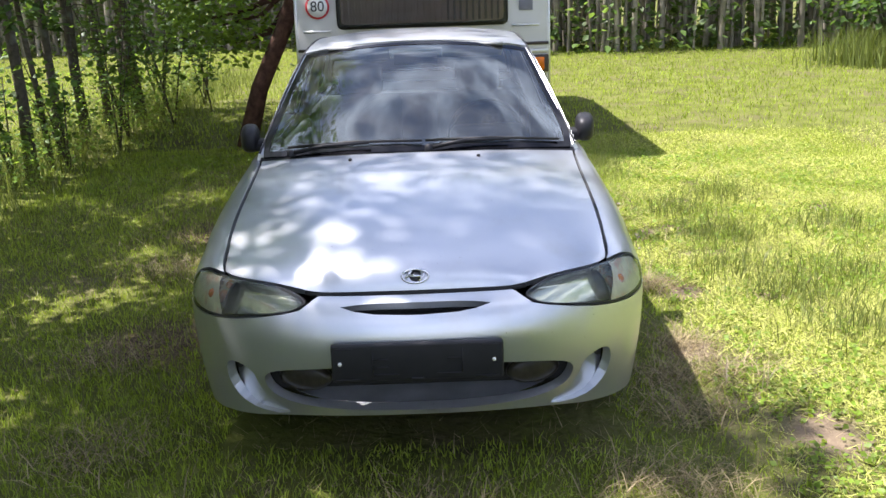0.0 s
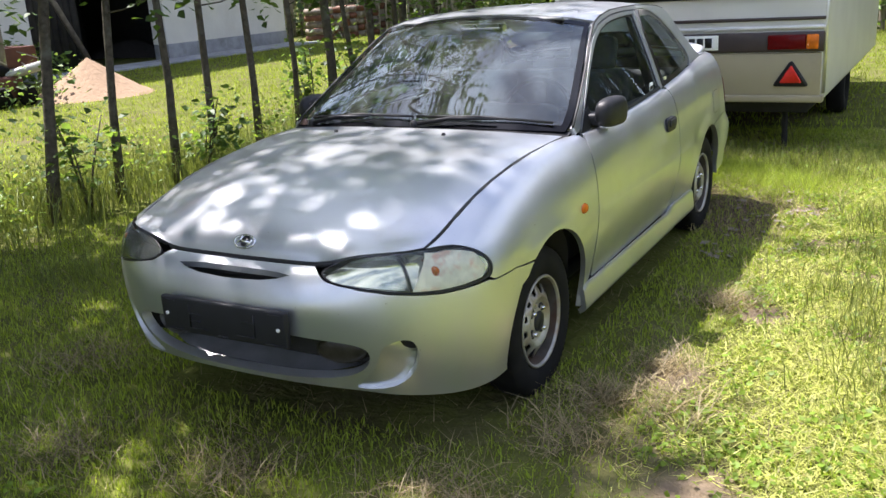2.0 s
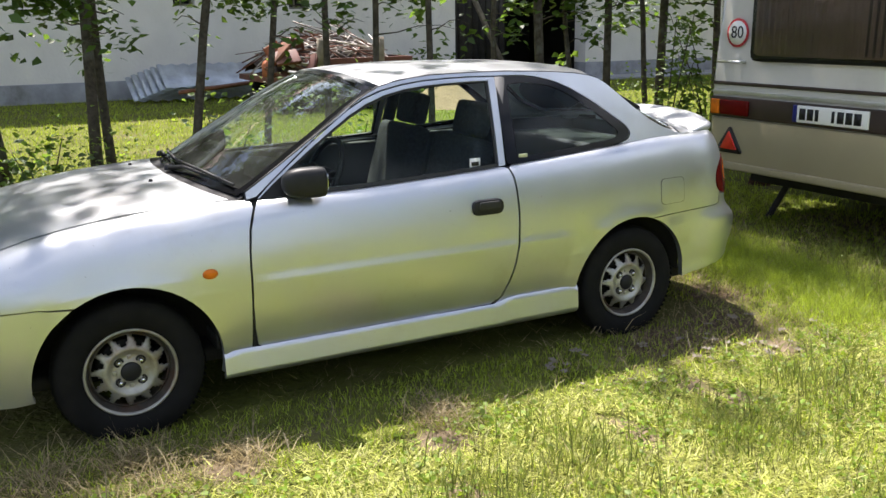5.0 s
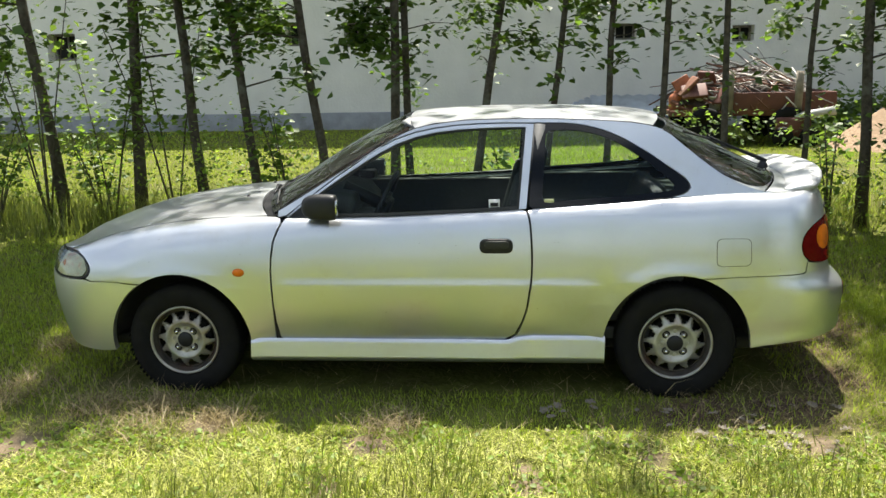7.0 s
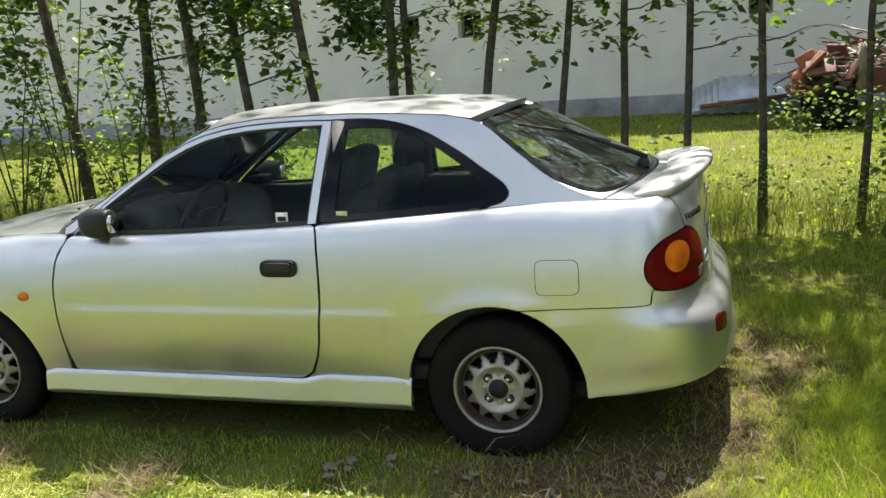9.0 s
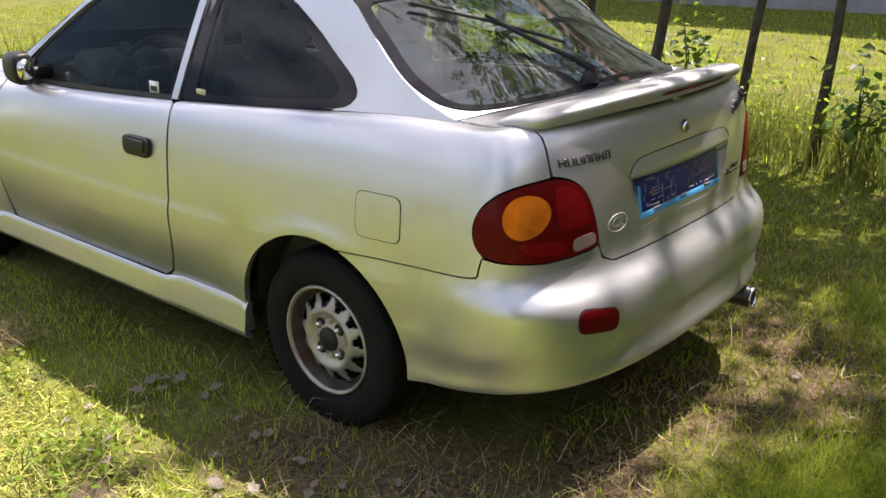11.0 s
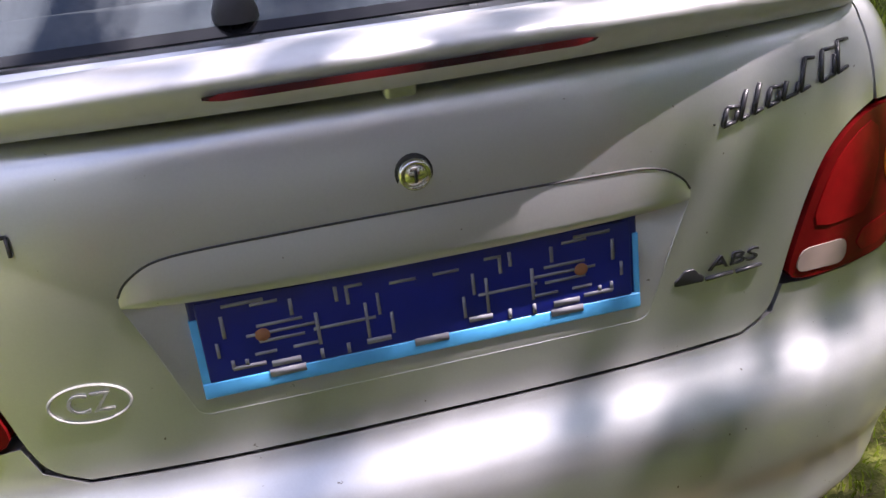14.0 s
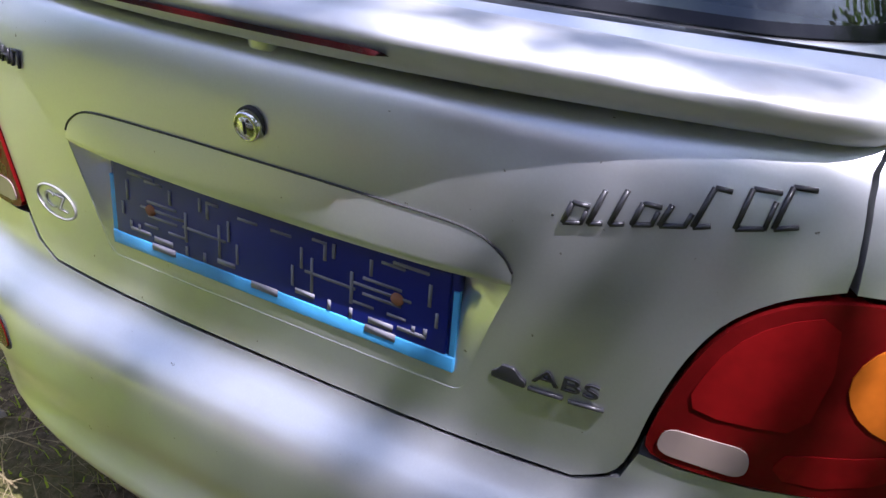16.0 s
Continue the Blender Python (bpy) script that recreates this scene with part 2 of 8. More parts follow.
p_sm.inputs["Scale"].default_value, p_sm.inputs["Detail"].default_value = 5.0, 9.0
p_rr.inputs["From Min"].default_value, p_rr.inputs["From Max"].default_value = 0.35, 0.7
p_rr.inputs["To Min"].default_value, p_rr.inputs["To Max"].default_value = 0.29, 0.42
pl.new(p_co.outputs["Object"], p_sm.inputs["Vector"])
pl.new(p_sm.outputs["Fac"], p_rr.inputs["Value"])
pl.new(p_rr.outputs["Result"], p_b.inputs["Roughness"])
M_PAINT_FADED = mat("faded_silver_paint", (0.50, 0.51, 0.52), 0.52, metal=0.6, vary=0.05, scale=40, coat=0.08, dirt=(0.44, 0.42, 0.38), dirt_scale=7, dirt_lo=0.5, dirt_hi=0.85)
# darker grey puts the overhang's shade into the silver intake floor
M_INTAKE_SHADED = mat("shaded_intake", (0.21, 0.215, 0.225), 0.5, metal=0.5, vary=0.15, scale=12)
M_RIM = mat("worn_steel_rim", (0.40, 0.39, 0.355), 0.45, metal=0.6, vary=0.25, scale=18, dirt=(0.20, 0.14, 0.09), dirt_scale=9, dirt_lo=0.5, dirt_hi=0.72, bump=0.0006, bump_scale=120)
M_RIM_WELL = mat("dark_rim_well", (0.06, 0.052, 0.043), 0.8, metal=0.2, vary=0.4, scale=20, dirt=(0.07, 0.035, 0.02), dirt_scale=9)
M_CHROME = mat("chrome", (0.72, 0.72, 0.72), 0.12, metal=1.0, vary=0.05)
M_REFLECTOR = mat("lamp_reflector", (0.70, 0.70, 0.62), 0.16, metal=0.8, vary=0.15, scale=12)
M_GLASS = glass_mat("windscreen_glass", (0.76, 0.84, 0.80), ior=2.15, haze=0.03)
M_GLASS_SIDE = glass_mat("side_glass", (0.86, 0.95, 0.88), ior=1.22, haze=0.003)
M_GLASS_REAR = glass_mat("rear_glass", (0.42, 0.48, 0.46), ior=1.75, haze=0.025)
M_GLASS_QUARTER = glass_mat("quarter_glass", (0.78, 0.90, 0.82), ior=1.27, haze=0.004)
M_CERAMIC = mat("black_ceramic_border", (0.006, 0.006, 0.007), 0.08, vary=0.1, scale=20, spec=0.25)
M_FOG = mat("dull_fog_glass", (0.032, 0.028, 0.02), 0.35, vary=0.35, scale=40, coat=0.1, spec=0.2)
M_TURN_REFLECTOR = mat("pink_turn_reflector", (0.80, 0.76, 0.64), 0.3, metal=0.4, vary=0.15, scale=30, dirt=(0.72, 0.33, 0.22), dirt_scale=11, dirt_lo=0.54, dirt_hi=0.70)
M_GLASS_CARAVAN = glass_mat("caravan_pane", (0.80, 0.78, 0.75), ior=1.3, haze=0.01)
M_LAMPGLASS = glass_mat("lamp_glass", (0.95, 0.96, 0.88), haze=0.035)
M_SEAT = mat("grey_seat_fabric", (0.045, 0.047, 0.055), 0.95, vary=0.3, scale=60, bump=0.001, bump_scale=200)
M_DASH = mat("grey_dashboard", (0.055, 0.057, 0.060), 0.7, vary=0.12, scale=40, bump=0.0008, bump_scale=250)
M_PLATE_BLUE = mat("blue_plate_holder", (0.006, 0.011, 0.15), 0.35, vary=0.2, scale=12)
M_BLUE_EDGE = mat("light_blue_tape", (0.06, 0.32, 0.62), 0.4, vary=0.2, scale=14)
M_BAR_GREY = mat("grey_marks", (0.17, 0.17, 0.2), 0.5, vary=0.2)
M_BADGE = mat("dark_badge", (0.035, 0.035, 0.04), 0.35, metal=0.3, vary=0.1)
M_LENS_CLEAR = mat("milky_lens", (0.26, 0.20, 0.18), 0.25, vary=0.15, coat=0.5)
M_SCRAP = mat("dark_scrap", (0.045, 0.028, 0.02), 0.8, vary=0.6, scale=9, bump=0.03, bump_scale=18, dirt=(0.13, 0.06, 0.035), dirt_scale=6)
M_FADED_ORANGE = mat("faded_orange_paint", (0.34, 0.10, 0.035), 0.6, vary=0.25, scale=9, dirt=(0.16, 0.07, 0.04), dirt_scale=5)
M_PALE = mat("pale_sticker_edge", (0.37, 0.37, 0.34), 0.45, vary=0.08)
M_RUSTDOT = mat("rusty_screw", (0.22, 0.09, 0.04), 0.8, vary=0.4, scale=40)
M_UNDER = mat("underbody", (0.02, 0.019, 0.018), 0.9, vary=0.3)
M_HEADLINER = mat("grey_headliner", (0.30, 0.30, 0.29), 0.95, vary=0.08)


# ---- mesh helpers ----
def finish(bm, name, material, smooth=True):
    bm.normal_update()
    me = bpy.data.meshes.new(name)
    bm.to_mesh(me)
    bm.free()
    for p in me.polygons:
        p.use_smooth = smooth
    if material:
        me.materials.append(material)
    return me


def part(name, bm, material, parent, label="", smooth=True):
    ob = new(name, finish(bm, name, material, smooth))
    ob.parent = parent
    if label:
        ob["label"] = label
    return ob


def thing(name, label, category, group="", kind="", at=(0, 0, 0)):
    ob = new(name)
    ob.location = at
    ob.empty_display_size = 0.1
    return tagged(ob, label, category, group, kind)


def box(lo, hi, bevel=0.0, segments=2):
    bm = bmesh.new()
    bmesh.ops.create_cube(bm, size=1.0)
    lo, hi = Vector(lo), Vector(hi)
    for v in bm.verts:
        v.co = Vector([(lo[i] + hi[i]) / 2 + v.co[i] * (hi[i] - lo[i]) for i in range(3)])
    if bevel:
        bmesh.ops.bevel(bm, geom=bm.edges[:], offset=bevel, segments=segments, affect="EDGES", profile=0.6)
    return bm


def tube(points, radii, sides=8, cap=True):
    """A round bar along points with a radius at each."""
    bm = bmesh.new()
    rings = []
    pts = [Vector(p) for p in points]
    for i, p in enumerate(pts):
        d = (pts[min(i + 1, len(pts) - 1)] - pts[max(i - 1, 0)]).normalized()
        a = d.cross(Vector((0, 0, 1)) if abs(d.z) < 0.9 else Vector((1, 0, 0))).normalized()
        b = d.cross(a)
        r = radii[i] if isinstance(radii, (list, tuple)) else radii
        rings.append([bm.verts.new(p + r * (math.cos(k * 2 * math.pi / sides) * a + math.sin(k * 2 * math.pi / sides) * b)) for k in range(sides)])
    for q, w in zip(rings, rings[1:]):
        for k in range(sides):
            bm.faces.new((q[k], q[(k + 1) % sides], w[(k + 1) % sides], w[k]))
    if cap:
        bm.faces.new(rings[0][::-1])
        bm.faces.new(rings[-1])
    bmesh.ops.recalc_face_normals(bm, faces=bm.faces[:])
    return bm


def lathe(profile, axis, centre, sides=48):
    """A body of revolution: profile of (radius, distance along axis 'x', 'y' or 'z')."""
    bm = bmesh.new()
    rings = []
    for r, h in profile:
        ring = []
        for k in range(sides):
            a = 2 * math.pi * k / sides
            c, s = r * math.cos(a), r * math.sin(a)
            p = {"x": (h, c, s), "y": (c, h, s), "z": (c, s, h)}[axis]
            ring.append(bm.verts.new(Vector(p) + Vector(centre)))
        rings.append(ring)
    for q, w in zip(rings, rings[1:]):
        for k in range(sides):
            bm.faces.new((q[k], q[(k + 1) % sides], w[(k + 1) % sides], w[k]))
    bmesh.ops.remove_doubles(bm, verts=bm.verts[:], dist=1e-5)
    bmesh.ops.recalc_face_normals(bm, faces=bm.faces[:])
    return bm


def prism(outline, axis, lo, hi, bevel=0.0):
    """A flat outline of (a, b) pushed along an axis from lo to hi."""
    bm = bmesh.new()
    def at(a, b, h):
        return {"x": (h, a, b), "y": (a, h, b), "z": (a, b, h)}[axis]
    f0 = [bm.verts.new(at(a, b, lo)) for a, b in outline]
    f1 = [bm.verts.new(at(a, b, hi)) for a, b in outline]
    n = len(outline)
    bm.faces.new(f0)
    bm.faces.new(f1)
    for k in range(n):
        bm.faces.new((f0[k], f0[(k + 1) % n], f1[(k + 1) % n], f1[k]))
    bmesh.ops.recalc_face_normals(bm, faces=bm.faces[:])
    if bevel:
        bmesh.ops.bevel(bm, geom=bm.edges[:], offset=bevel, segments=2, affect="EDGES", profile=0.6)
    return bm


def text_mesh(body, size, depth=0.0015, shear=0.0, align="CENTER"):
    cu = bpy.data.curves.new("letters", "FONT")
    cu.body, cu.size, cu.extrude, cu.shear, cu.align_x, cu.align_y = body, size, depth, shear, align, "CENTER"
    ob = bpy.data.objects.new("letters", cu)
    scene.collection.objects.link(ob)
    dg = bpy.context.evaluated_depsgraph_get()
    me = bpy.data.meshes.new_from_object(ob.evaluated_get(dg))
    bpy.data.objects.remove(ob)
    bpy.data.curves.remove(cu)
    return me


def knots(rows):
    """Smooth curves through rows of (parameter, values...), without overshoot."""
    xs = [r[0] for r in rows]
    cols = list(zip(*[r[1:] for r in rows]))
    slopes = []
    for c in cols:
        d = [(c[i + 1] - c[i]) / (xs[i + 1] - xs[i]) for i in range(len(xs) - 1)]
        m = [d[0]] + [0.0 if d[i - 1] * d[i] <= 0 else 2 * d[i - 1] * d[i] / (d[i - 1] + d[i]) for i in range(1, len(d))] + [d[-1]]
        slopes.append(m)
    def at(x):
        x = min(max(x, xs[0]), xs[-1])
        i = max(0, min(len(xs) - 2, sum(1 for k in xs if k <= x) - 1))
        h = xs[i + 1] - xs[i]
        t = (x - xs[i]) / h
        a, b, c2, d2 = (1 + 2 * t) * (1 - t) ** 2, t * (1 - t) ** 2, t * t * (3 - 2 * t), t * t * (t - 1)
        out = [a * c[i] + b * h * m[i] + c2 * c[i + 1] + d2 * h * m[i + 1] for c, m in zip(cols, slopes)]
        return out[0] if len(out) == 1 else out
    return at


def rounded(poly, r=0.02, n=4):
    """Rounds a polygon's corners: every corner is cut by r and bent in n steps."""
    out = []
    k = len(poly)
    for i in range(k):
        p0, p, p1 = Vector(poly[i - 1]), Vector(poly[i]), Vector(poly[(i + 1) % k])
        a, b = p0 - p, p1 - p
        ra, rb = min(r, a.length * 0.45), min(r, b.length * 0.45)
        s, e = p + a.normalized() * ra, p + b.normalized() * rb
        for j in range(n + 1):
            t = j / n
            q = (1 - t) ** 2 * s + 2 * t * (1 - t) * p + t * t * e
            out.append((q.x, q.y))
    return out


def strands(name, count, place, height, width, lean, material, segs=1, seed=1):
    """Many thin upright blades as one mesh. place(rng, n) gives x, y, z arrays; height and width are (low, high)."""
    rng = np.random.default_rng(seed)
    x, y, z = place(rng, count)
    n = len(x)
    h = rng.uniform(height[0], height[1], n)
    w = rng.uniform(width[0], width[1], n)
    a = rng.uniform(0, 2 * np.pi, n)
    dx, dy = np.cos(a), np.sin(a)
    la = rng.uniform(0, 2 * np.pi, n)
    ll = rng.uniform(lean[0], lean[1], n) * h
    lx, ly = np.cos(la) * ll, np.sin(la) * ll
    base = np.stack([x, y, z], 1)
    side = np.stack([dx * w / 2, dy * w / 2, np.zeros(n)], 1)
    tip = base + np.stack([lx, ly, np.sqrt(np.maximum(h * h - ll * ll, 0.02 * h * h))], 1)
    if segs == 1:
        v = np.stack([base - side, base + side, tip], 1).reshape(-1, 3)
        f = np.arange(3 * n)
        size = 3
        loops, per = f, np.full(n, 3)
    else:
        mid = base + np.stack([lx * 0.3, ly * 0.3, (tip[:, 2] - base[:, 2]) * 0.62], 1)
        v = np.stack([base - side, base + side, mid + side * 0.75, mid - side * 0.75, tip], 1).reshape(-1, 3)
        o = np.arange(n)[:, None] * 5
        loops = np.concatenate([o + np.array([[0, 1, 2, 3]]), o + np.array([[3, 2, 4]])], 1).reshape(-1)
        per = np.tile([4, 3], n)
    me = bpy.data.meshes.new(name)
    me.vertices.add(len(v))
    me.vertices.foreach_set("co", v.ravel().astype(np.float32))
    me.loops.add(len(loops))
    me.loops.foreach_set("vertex_index", loops.astype(np.int32))
    me.polygons.add(len(per))
    starts = np.concatenate([[0], np.cumsum(per)[:-1]])
    me.polygons.foreach_set("loop_start", starts.astype(np.int32))
    me.update(calc_edges=True)
    me.materials.append(material)
    return new(name, me)

# ---- ground ----
def ground_height(x, y):
    return 0.025 * noise.noise((x * 0.35, y * 0.35, 0)) + 0.01 * noise.noise((x * 1.3, y * 1.3, 4))


bm = bmesh.new()
steps = [-900, -300, -120, -60, -40, -28, -22, -18, -15, -13] + [-12 + 0.5 * i for i in range(49)] + [13, 15, 18, 22, 28, 40, 60, 120, 300, 900]
grid = [[bm.verts.new((a, b + 3, ground_height(a, b + 3) if abs(a) < 13 and abs(b) < 13 else 0)) for b in steps] for a in steps]
for i in range(len(steps) - 1):
    for j in range(len(steps) - 1):
        bm.faces.new((grid[i][j], grid[i + 1][j], grid[i + 1][j + 1], grid[i][j + 1]))
ground = new("ground", finish(bm, "ground", M_GROUND))
tagged(ground, "uneven lawn ground with short grass and bare spots", "ground", kind="structure")

SOIL = [(1.45, -0.55, 0.30), (1.36, 1.02, 0.21), (1.72, 1.70, 0.20), (1.75, 0.90, 0.17), (1.62, 2.28, 0.17), (1.56, 1.69, 0.13), (1.46, 2.21, 0.16),
        (1.85, 2.99, 0.18), (2.76, 2.68, 0.24), (1.18, 0.25, 0.2), (2.1, 3.6, 0.16), (1.3, 2.9, 0.16)]
# worn spots are stains of the ground's own material
gn, gl = M_GROUND.node_tree.nodes, M_GROUND.node_tree.links
g_co, g_nz, g_add, g_sub = gn.new("ShaderNodeTexCoord"), gn.new("ShaderNodeTexNoise"), gn.new("ShaderNodeVectorMath"), gn.new("ShaderNodeVectorMath")
g_nz.inputs["Scale"].default_value, g_nz.inputs["Detail"].default_value = 5.0, 6.0
g_sub.operation, g_add.operation = "MULTIPLY_ADD", "ADD"
gl.new(g_co.outputs["Object"], g_nz.inputs["Vector"])
gl.new(g_nz.outputs["Color"], g_sub.inputs[0])
g_sub.inputs[1].default_value, g_sub.inputs[2].default_value = (0.36, 0.36, 0), (-0.18, -0.18, 0)
gl.new(g_co.outputs["Object"], g_add.inputs[0])
gl.new(g_sub.outputs["Vector"], g_add.inputs[1])
g_last = None
for sx, sy, sr in SOIL:
    g_d, g_r = gn.new("ShaderNodeVectorMath"), gn.new("ShaderNodeMapRange")
    g_d.operation = "DISTANCE"
    g_d.inputs[1].default_value = (sx, sy, 0)
    gl.new(g_add.outputs["Vector"], g_d.inputs[0])
    g_r.inputs["From Min"].default_value, g_r.inputs["From Max"].default_value = sr * 0.85, sr * 0.35
    gl.new(g_d.outputs["Value"], g_r.inputs["Value"])
    if g_last is None:
        g_last = g_r.outputs["Result"]
    else:
        g_m = gn.new("ShaderNodeMath")
        g_m.operation = "MAXIMUM"
        gl.new(g_last, g_m.inputs[0])
        gl.new(g_r.outputs["Result"], g_m.inputs[1])
        g_last = g_m.outputs["Value"]
# worn soil; the three spots below the caravan put its shade into the colour
WORN_AND_SHADE = [(0.92, 2.5, 0.30), (0.85, 2.95, 0.34), (0.45, 3.25, 0.30), (-0.4, 3.6, 0.3), (-0.1, 3.25, 0.35), (-0.75, 3.35, 0.4), (-1.4, 2.6, 0.35), (-1.3, 0.6, 0.35), (0.0, 5.6, 0.8), (0.0, 6.9, 0.9), (0.0, 8.3, 0.9)]
g_worn_shade = None
for sx, sy, sr in WORN_AND_SHADE:
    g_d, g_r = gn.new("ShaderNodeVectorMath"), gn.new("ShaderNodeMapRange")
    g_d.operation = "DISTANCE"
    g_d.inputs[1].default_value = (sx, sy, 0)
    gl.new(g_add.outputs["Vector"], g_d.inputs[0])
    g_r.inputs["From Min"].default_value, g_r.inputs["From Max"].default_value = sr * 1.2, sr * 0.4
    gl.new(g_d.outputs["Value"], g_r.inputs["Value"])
    if g_worn_shade is None:
        g_worn_shade = g_r.outputs["Result"]
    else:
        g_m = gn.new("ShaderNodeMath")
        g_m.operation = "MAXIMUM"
        gl.new(g_worn_shade, g_m.inputs[0])
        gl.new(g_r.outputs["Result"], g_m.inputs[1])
        g_worn_shade = g_m.outputs["Value"]
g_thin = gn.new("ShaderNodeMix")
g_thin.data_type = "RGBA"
gl.new(g_worn_shade, g_thin.inputs[0])
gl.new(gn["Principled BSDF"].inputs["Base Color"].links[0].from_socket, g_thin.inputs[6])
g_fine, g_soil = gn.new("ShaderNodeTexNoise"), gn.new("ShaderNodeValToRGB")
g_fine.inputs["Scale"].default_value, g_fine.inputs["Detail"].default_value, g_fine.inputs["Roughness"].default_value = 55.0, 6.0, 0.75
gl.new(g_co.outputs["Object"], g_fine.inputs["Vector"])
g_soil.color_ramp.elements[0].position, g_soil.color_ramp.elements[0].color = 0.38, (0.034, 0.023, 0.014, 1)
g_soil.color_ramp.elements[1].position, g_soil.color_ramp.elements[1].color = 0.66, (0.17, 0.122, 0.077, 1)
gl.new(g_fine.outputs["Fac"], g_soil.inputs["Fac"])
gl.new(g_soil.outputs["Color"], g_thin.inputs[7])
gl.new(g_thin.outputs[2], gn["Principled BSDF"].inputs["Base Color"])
g_mix, g_b = gn.new("ShaderNodeMix"), gn["Principled BSDF"]
g_mix.data_type = "RGBA"
gl.new(g_last, g_mix.inputs[0])
gl.new(g_b.inputs["Base Color"].links[0].from_socket, g_mix.inputs[6])
g_mix.inputs[7].default_value = (0.17, 0.13, 0.085, 1)
gl.new(g_mix.outputs[2], g_b.inputs["Base Color"])


def gh(x, y):
    """Ground height for arrays, from the sheet's own grid."""
    xs, ys = np.round((x + 12) / 0.5).astype(int), np.round((y + 9) / 0.5).astype(int)
    return 0.5 * HGT[np.clip(xs, 0, 48), np.clip(ys, 0, 48)]


HGT = np.array([[ground_height(-12 + 0.5 * i, -9 + 0.5 * j) for j in range(49)] for i in range(49)])


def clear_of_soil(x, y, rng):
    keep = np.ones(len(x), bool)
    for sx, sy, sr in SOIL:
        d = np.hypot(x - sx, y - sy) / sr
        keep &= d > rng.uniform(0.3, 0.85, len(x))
    for sx, sy, sr in WORN_AND_SHADE:
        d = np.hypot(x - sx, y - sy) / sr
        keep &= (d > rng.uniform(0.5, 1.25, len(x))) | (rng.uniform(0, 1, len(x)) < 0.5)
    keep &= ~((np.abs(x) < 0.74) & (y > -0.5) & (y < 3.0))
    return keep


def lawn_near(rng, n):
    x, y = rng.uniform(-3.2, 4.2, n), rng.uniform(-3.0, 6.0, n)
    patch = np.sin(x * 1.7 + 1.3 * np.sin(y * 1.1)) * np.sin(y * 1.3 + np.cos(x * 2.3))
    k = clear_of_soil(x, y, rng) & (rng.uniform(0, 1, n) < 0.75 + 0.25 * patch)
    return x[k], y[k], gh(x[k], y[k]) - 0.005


def lawn_far(rng, n):
    x, y = rng.uniform(-16, 18, n), rng.uniform(-14, 22, n)
    k = ~((x > -3.2) & (x < 4.2) & (y > -3.0) & (y < 6.0)) & (x > -15.9)
    x, y = x[k], y[k]
    return x, y, gh(x, y) * (np.abs(x) < 12) - 0.01


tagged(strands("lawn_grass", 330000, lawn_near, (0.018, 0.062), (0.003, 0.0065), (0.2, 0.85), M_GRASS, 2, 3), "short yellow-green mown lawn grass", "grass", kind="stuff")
tagged(strands("field_grass", 330000, lawn_far, (0.03, 0.09), (0.008, 0.02), (0.1, 0.7), M_GRASS, 1, 4), "sunlit meadow grass round the lawn", "grass", kind="stuff")


# sun-coloured grass, kept off the strip shaded by the car
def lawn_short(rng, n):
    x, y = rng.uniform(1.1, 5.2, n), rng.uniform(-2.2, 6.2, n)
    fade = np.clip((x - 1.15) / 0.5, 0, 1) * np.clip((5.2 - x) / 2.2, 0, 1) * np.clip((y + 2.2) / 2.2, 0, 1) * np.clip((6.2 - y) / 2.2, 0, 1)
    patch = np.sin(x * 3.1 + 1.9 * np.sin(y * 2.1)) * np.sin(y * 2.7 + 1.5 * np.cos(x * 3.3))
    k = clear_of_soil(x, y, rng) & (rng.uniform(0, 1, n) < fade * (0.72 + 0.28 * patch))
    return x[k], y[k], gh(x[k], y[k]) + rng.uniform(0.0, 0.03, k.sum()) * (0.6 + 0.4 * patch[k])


tagged(strands("short_grass", 820000, lawn_short, (0.025, 0.07), (0.004, 0.009), (0.9, 0.99), M_GRASS_SUNLIT, 1, 31), "dense matted pale green grass with sunlight put into its colour", "grass", kind="stuff")


def verge(rng, n):
    y = rng.uniform(-7, 14, n)
    x = rng.normal(-3.9, 0.45, n)
    clump = 0.5 + 0.5 * np.sin(y * 2.1 + 1.7 * np.sin(y * 0.9)) * np.cos(x * 2.7 + y)
    k = rng.uniform(0, 1, n) < np.where(y > 3.4, 0.35, 0.85) * (0.25 + 0.75 * clump)
    return x[k], y[k], gh(x[k], y[k]) - 0.01


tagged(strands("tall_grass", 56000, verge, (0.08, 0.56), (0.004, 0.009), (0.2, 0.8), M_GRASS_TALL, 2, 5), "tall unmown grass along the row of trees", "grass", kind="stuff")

HAY = [(0.72, -0.85, 0.35), (0.05, -1.0, 0.32), (1.0, -0.35, 0.30), (1.13, 0.3, 0.22), (1.0, -0.05, 0.22), (-1.5, 1.7, 0.4), (-1.4, 0.4, 0.4),
       (-0.6, -1.1, 0.4), (1.25, 0.0, 0.3), (-1.2, -0.5, 0.4), (1.2, 1.1, 0.25), (0.9, -0.9, 0.4)]


def hay(rng, n):
    c = rng.integers(0, len(HAY), n)
    h = np.array(HAY)[c]
    x, y = rng.normal(h[:, 0], h[:, 2] * 0.34), rng.normal(h[:, 1], h[:, 2] * 0.3)
    return x, y, gh(x, y) + rng.uniform(0, 0.035, n)


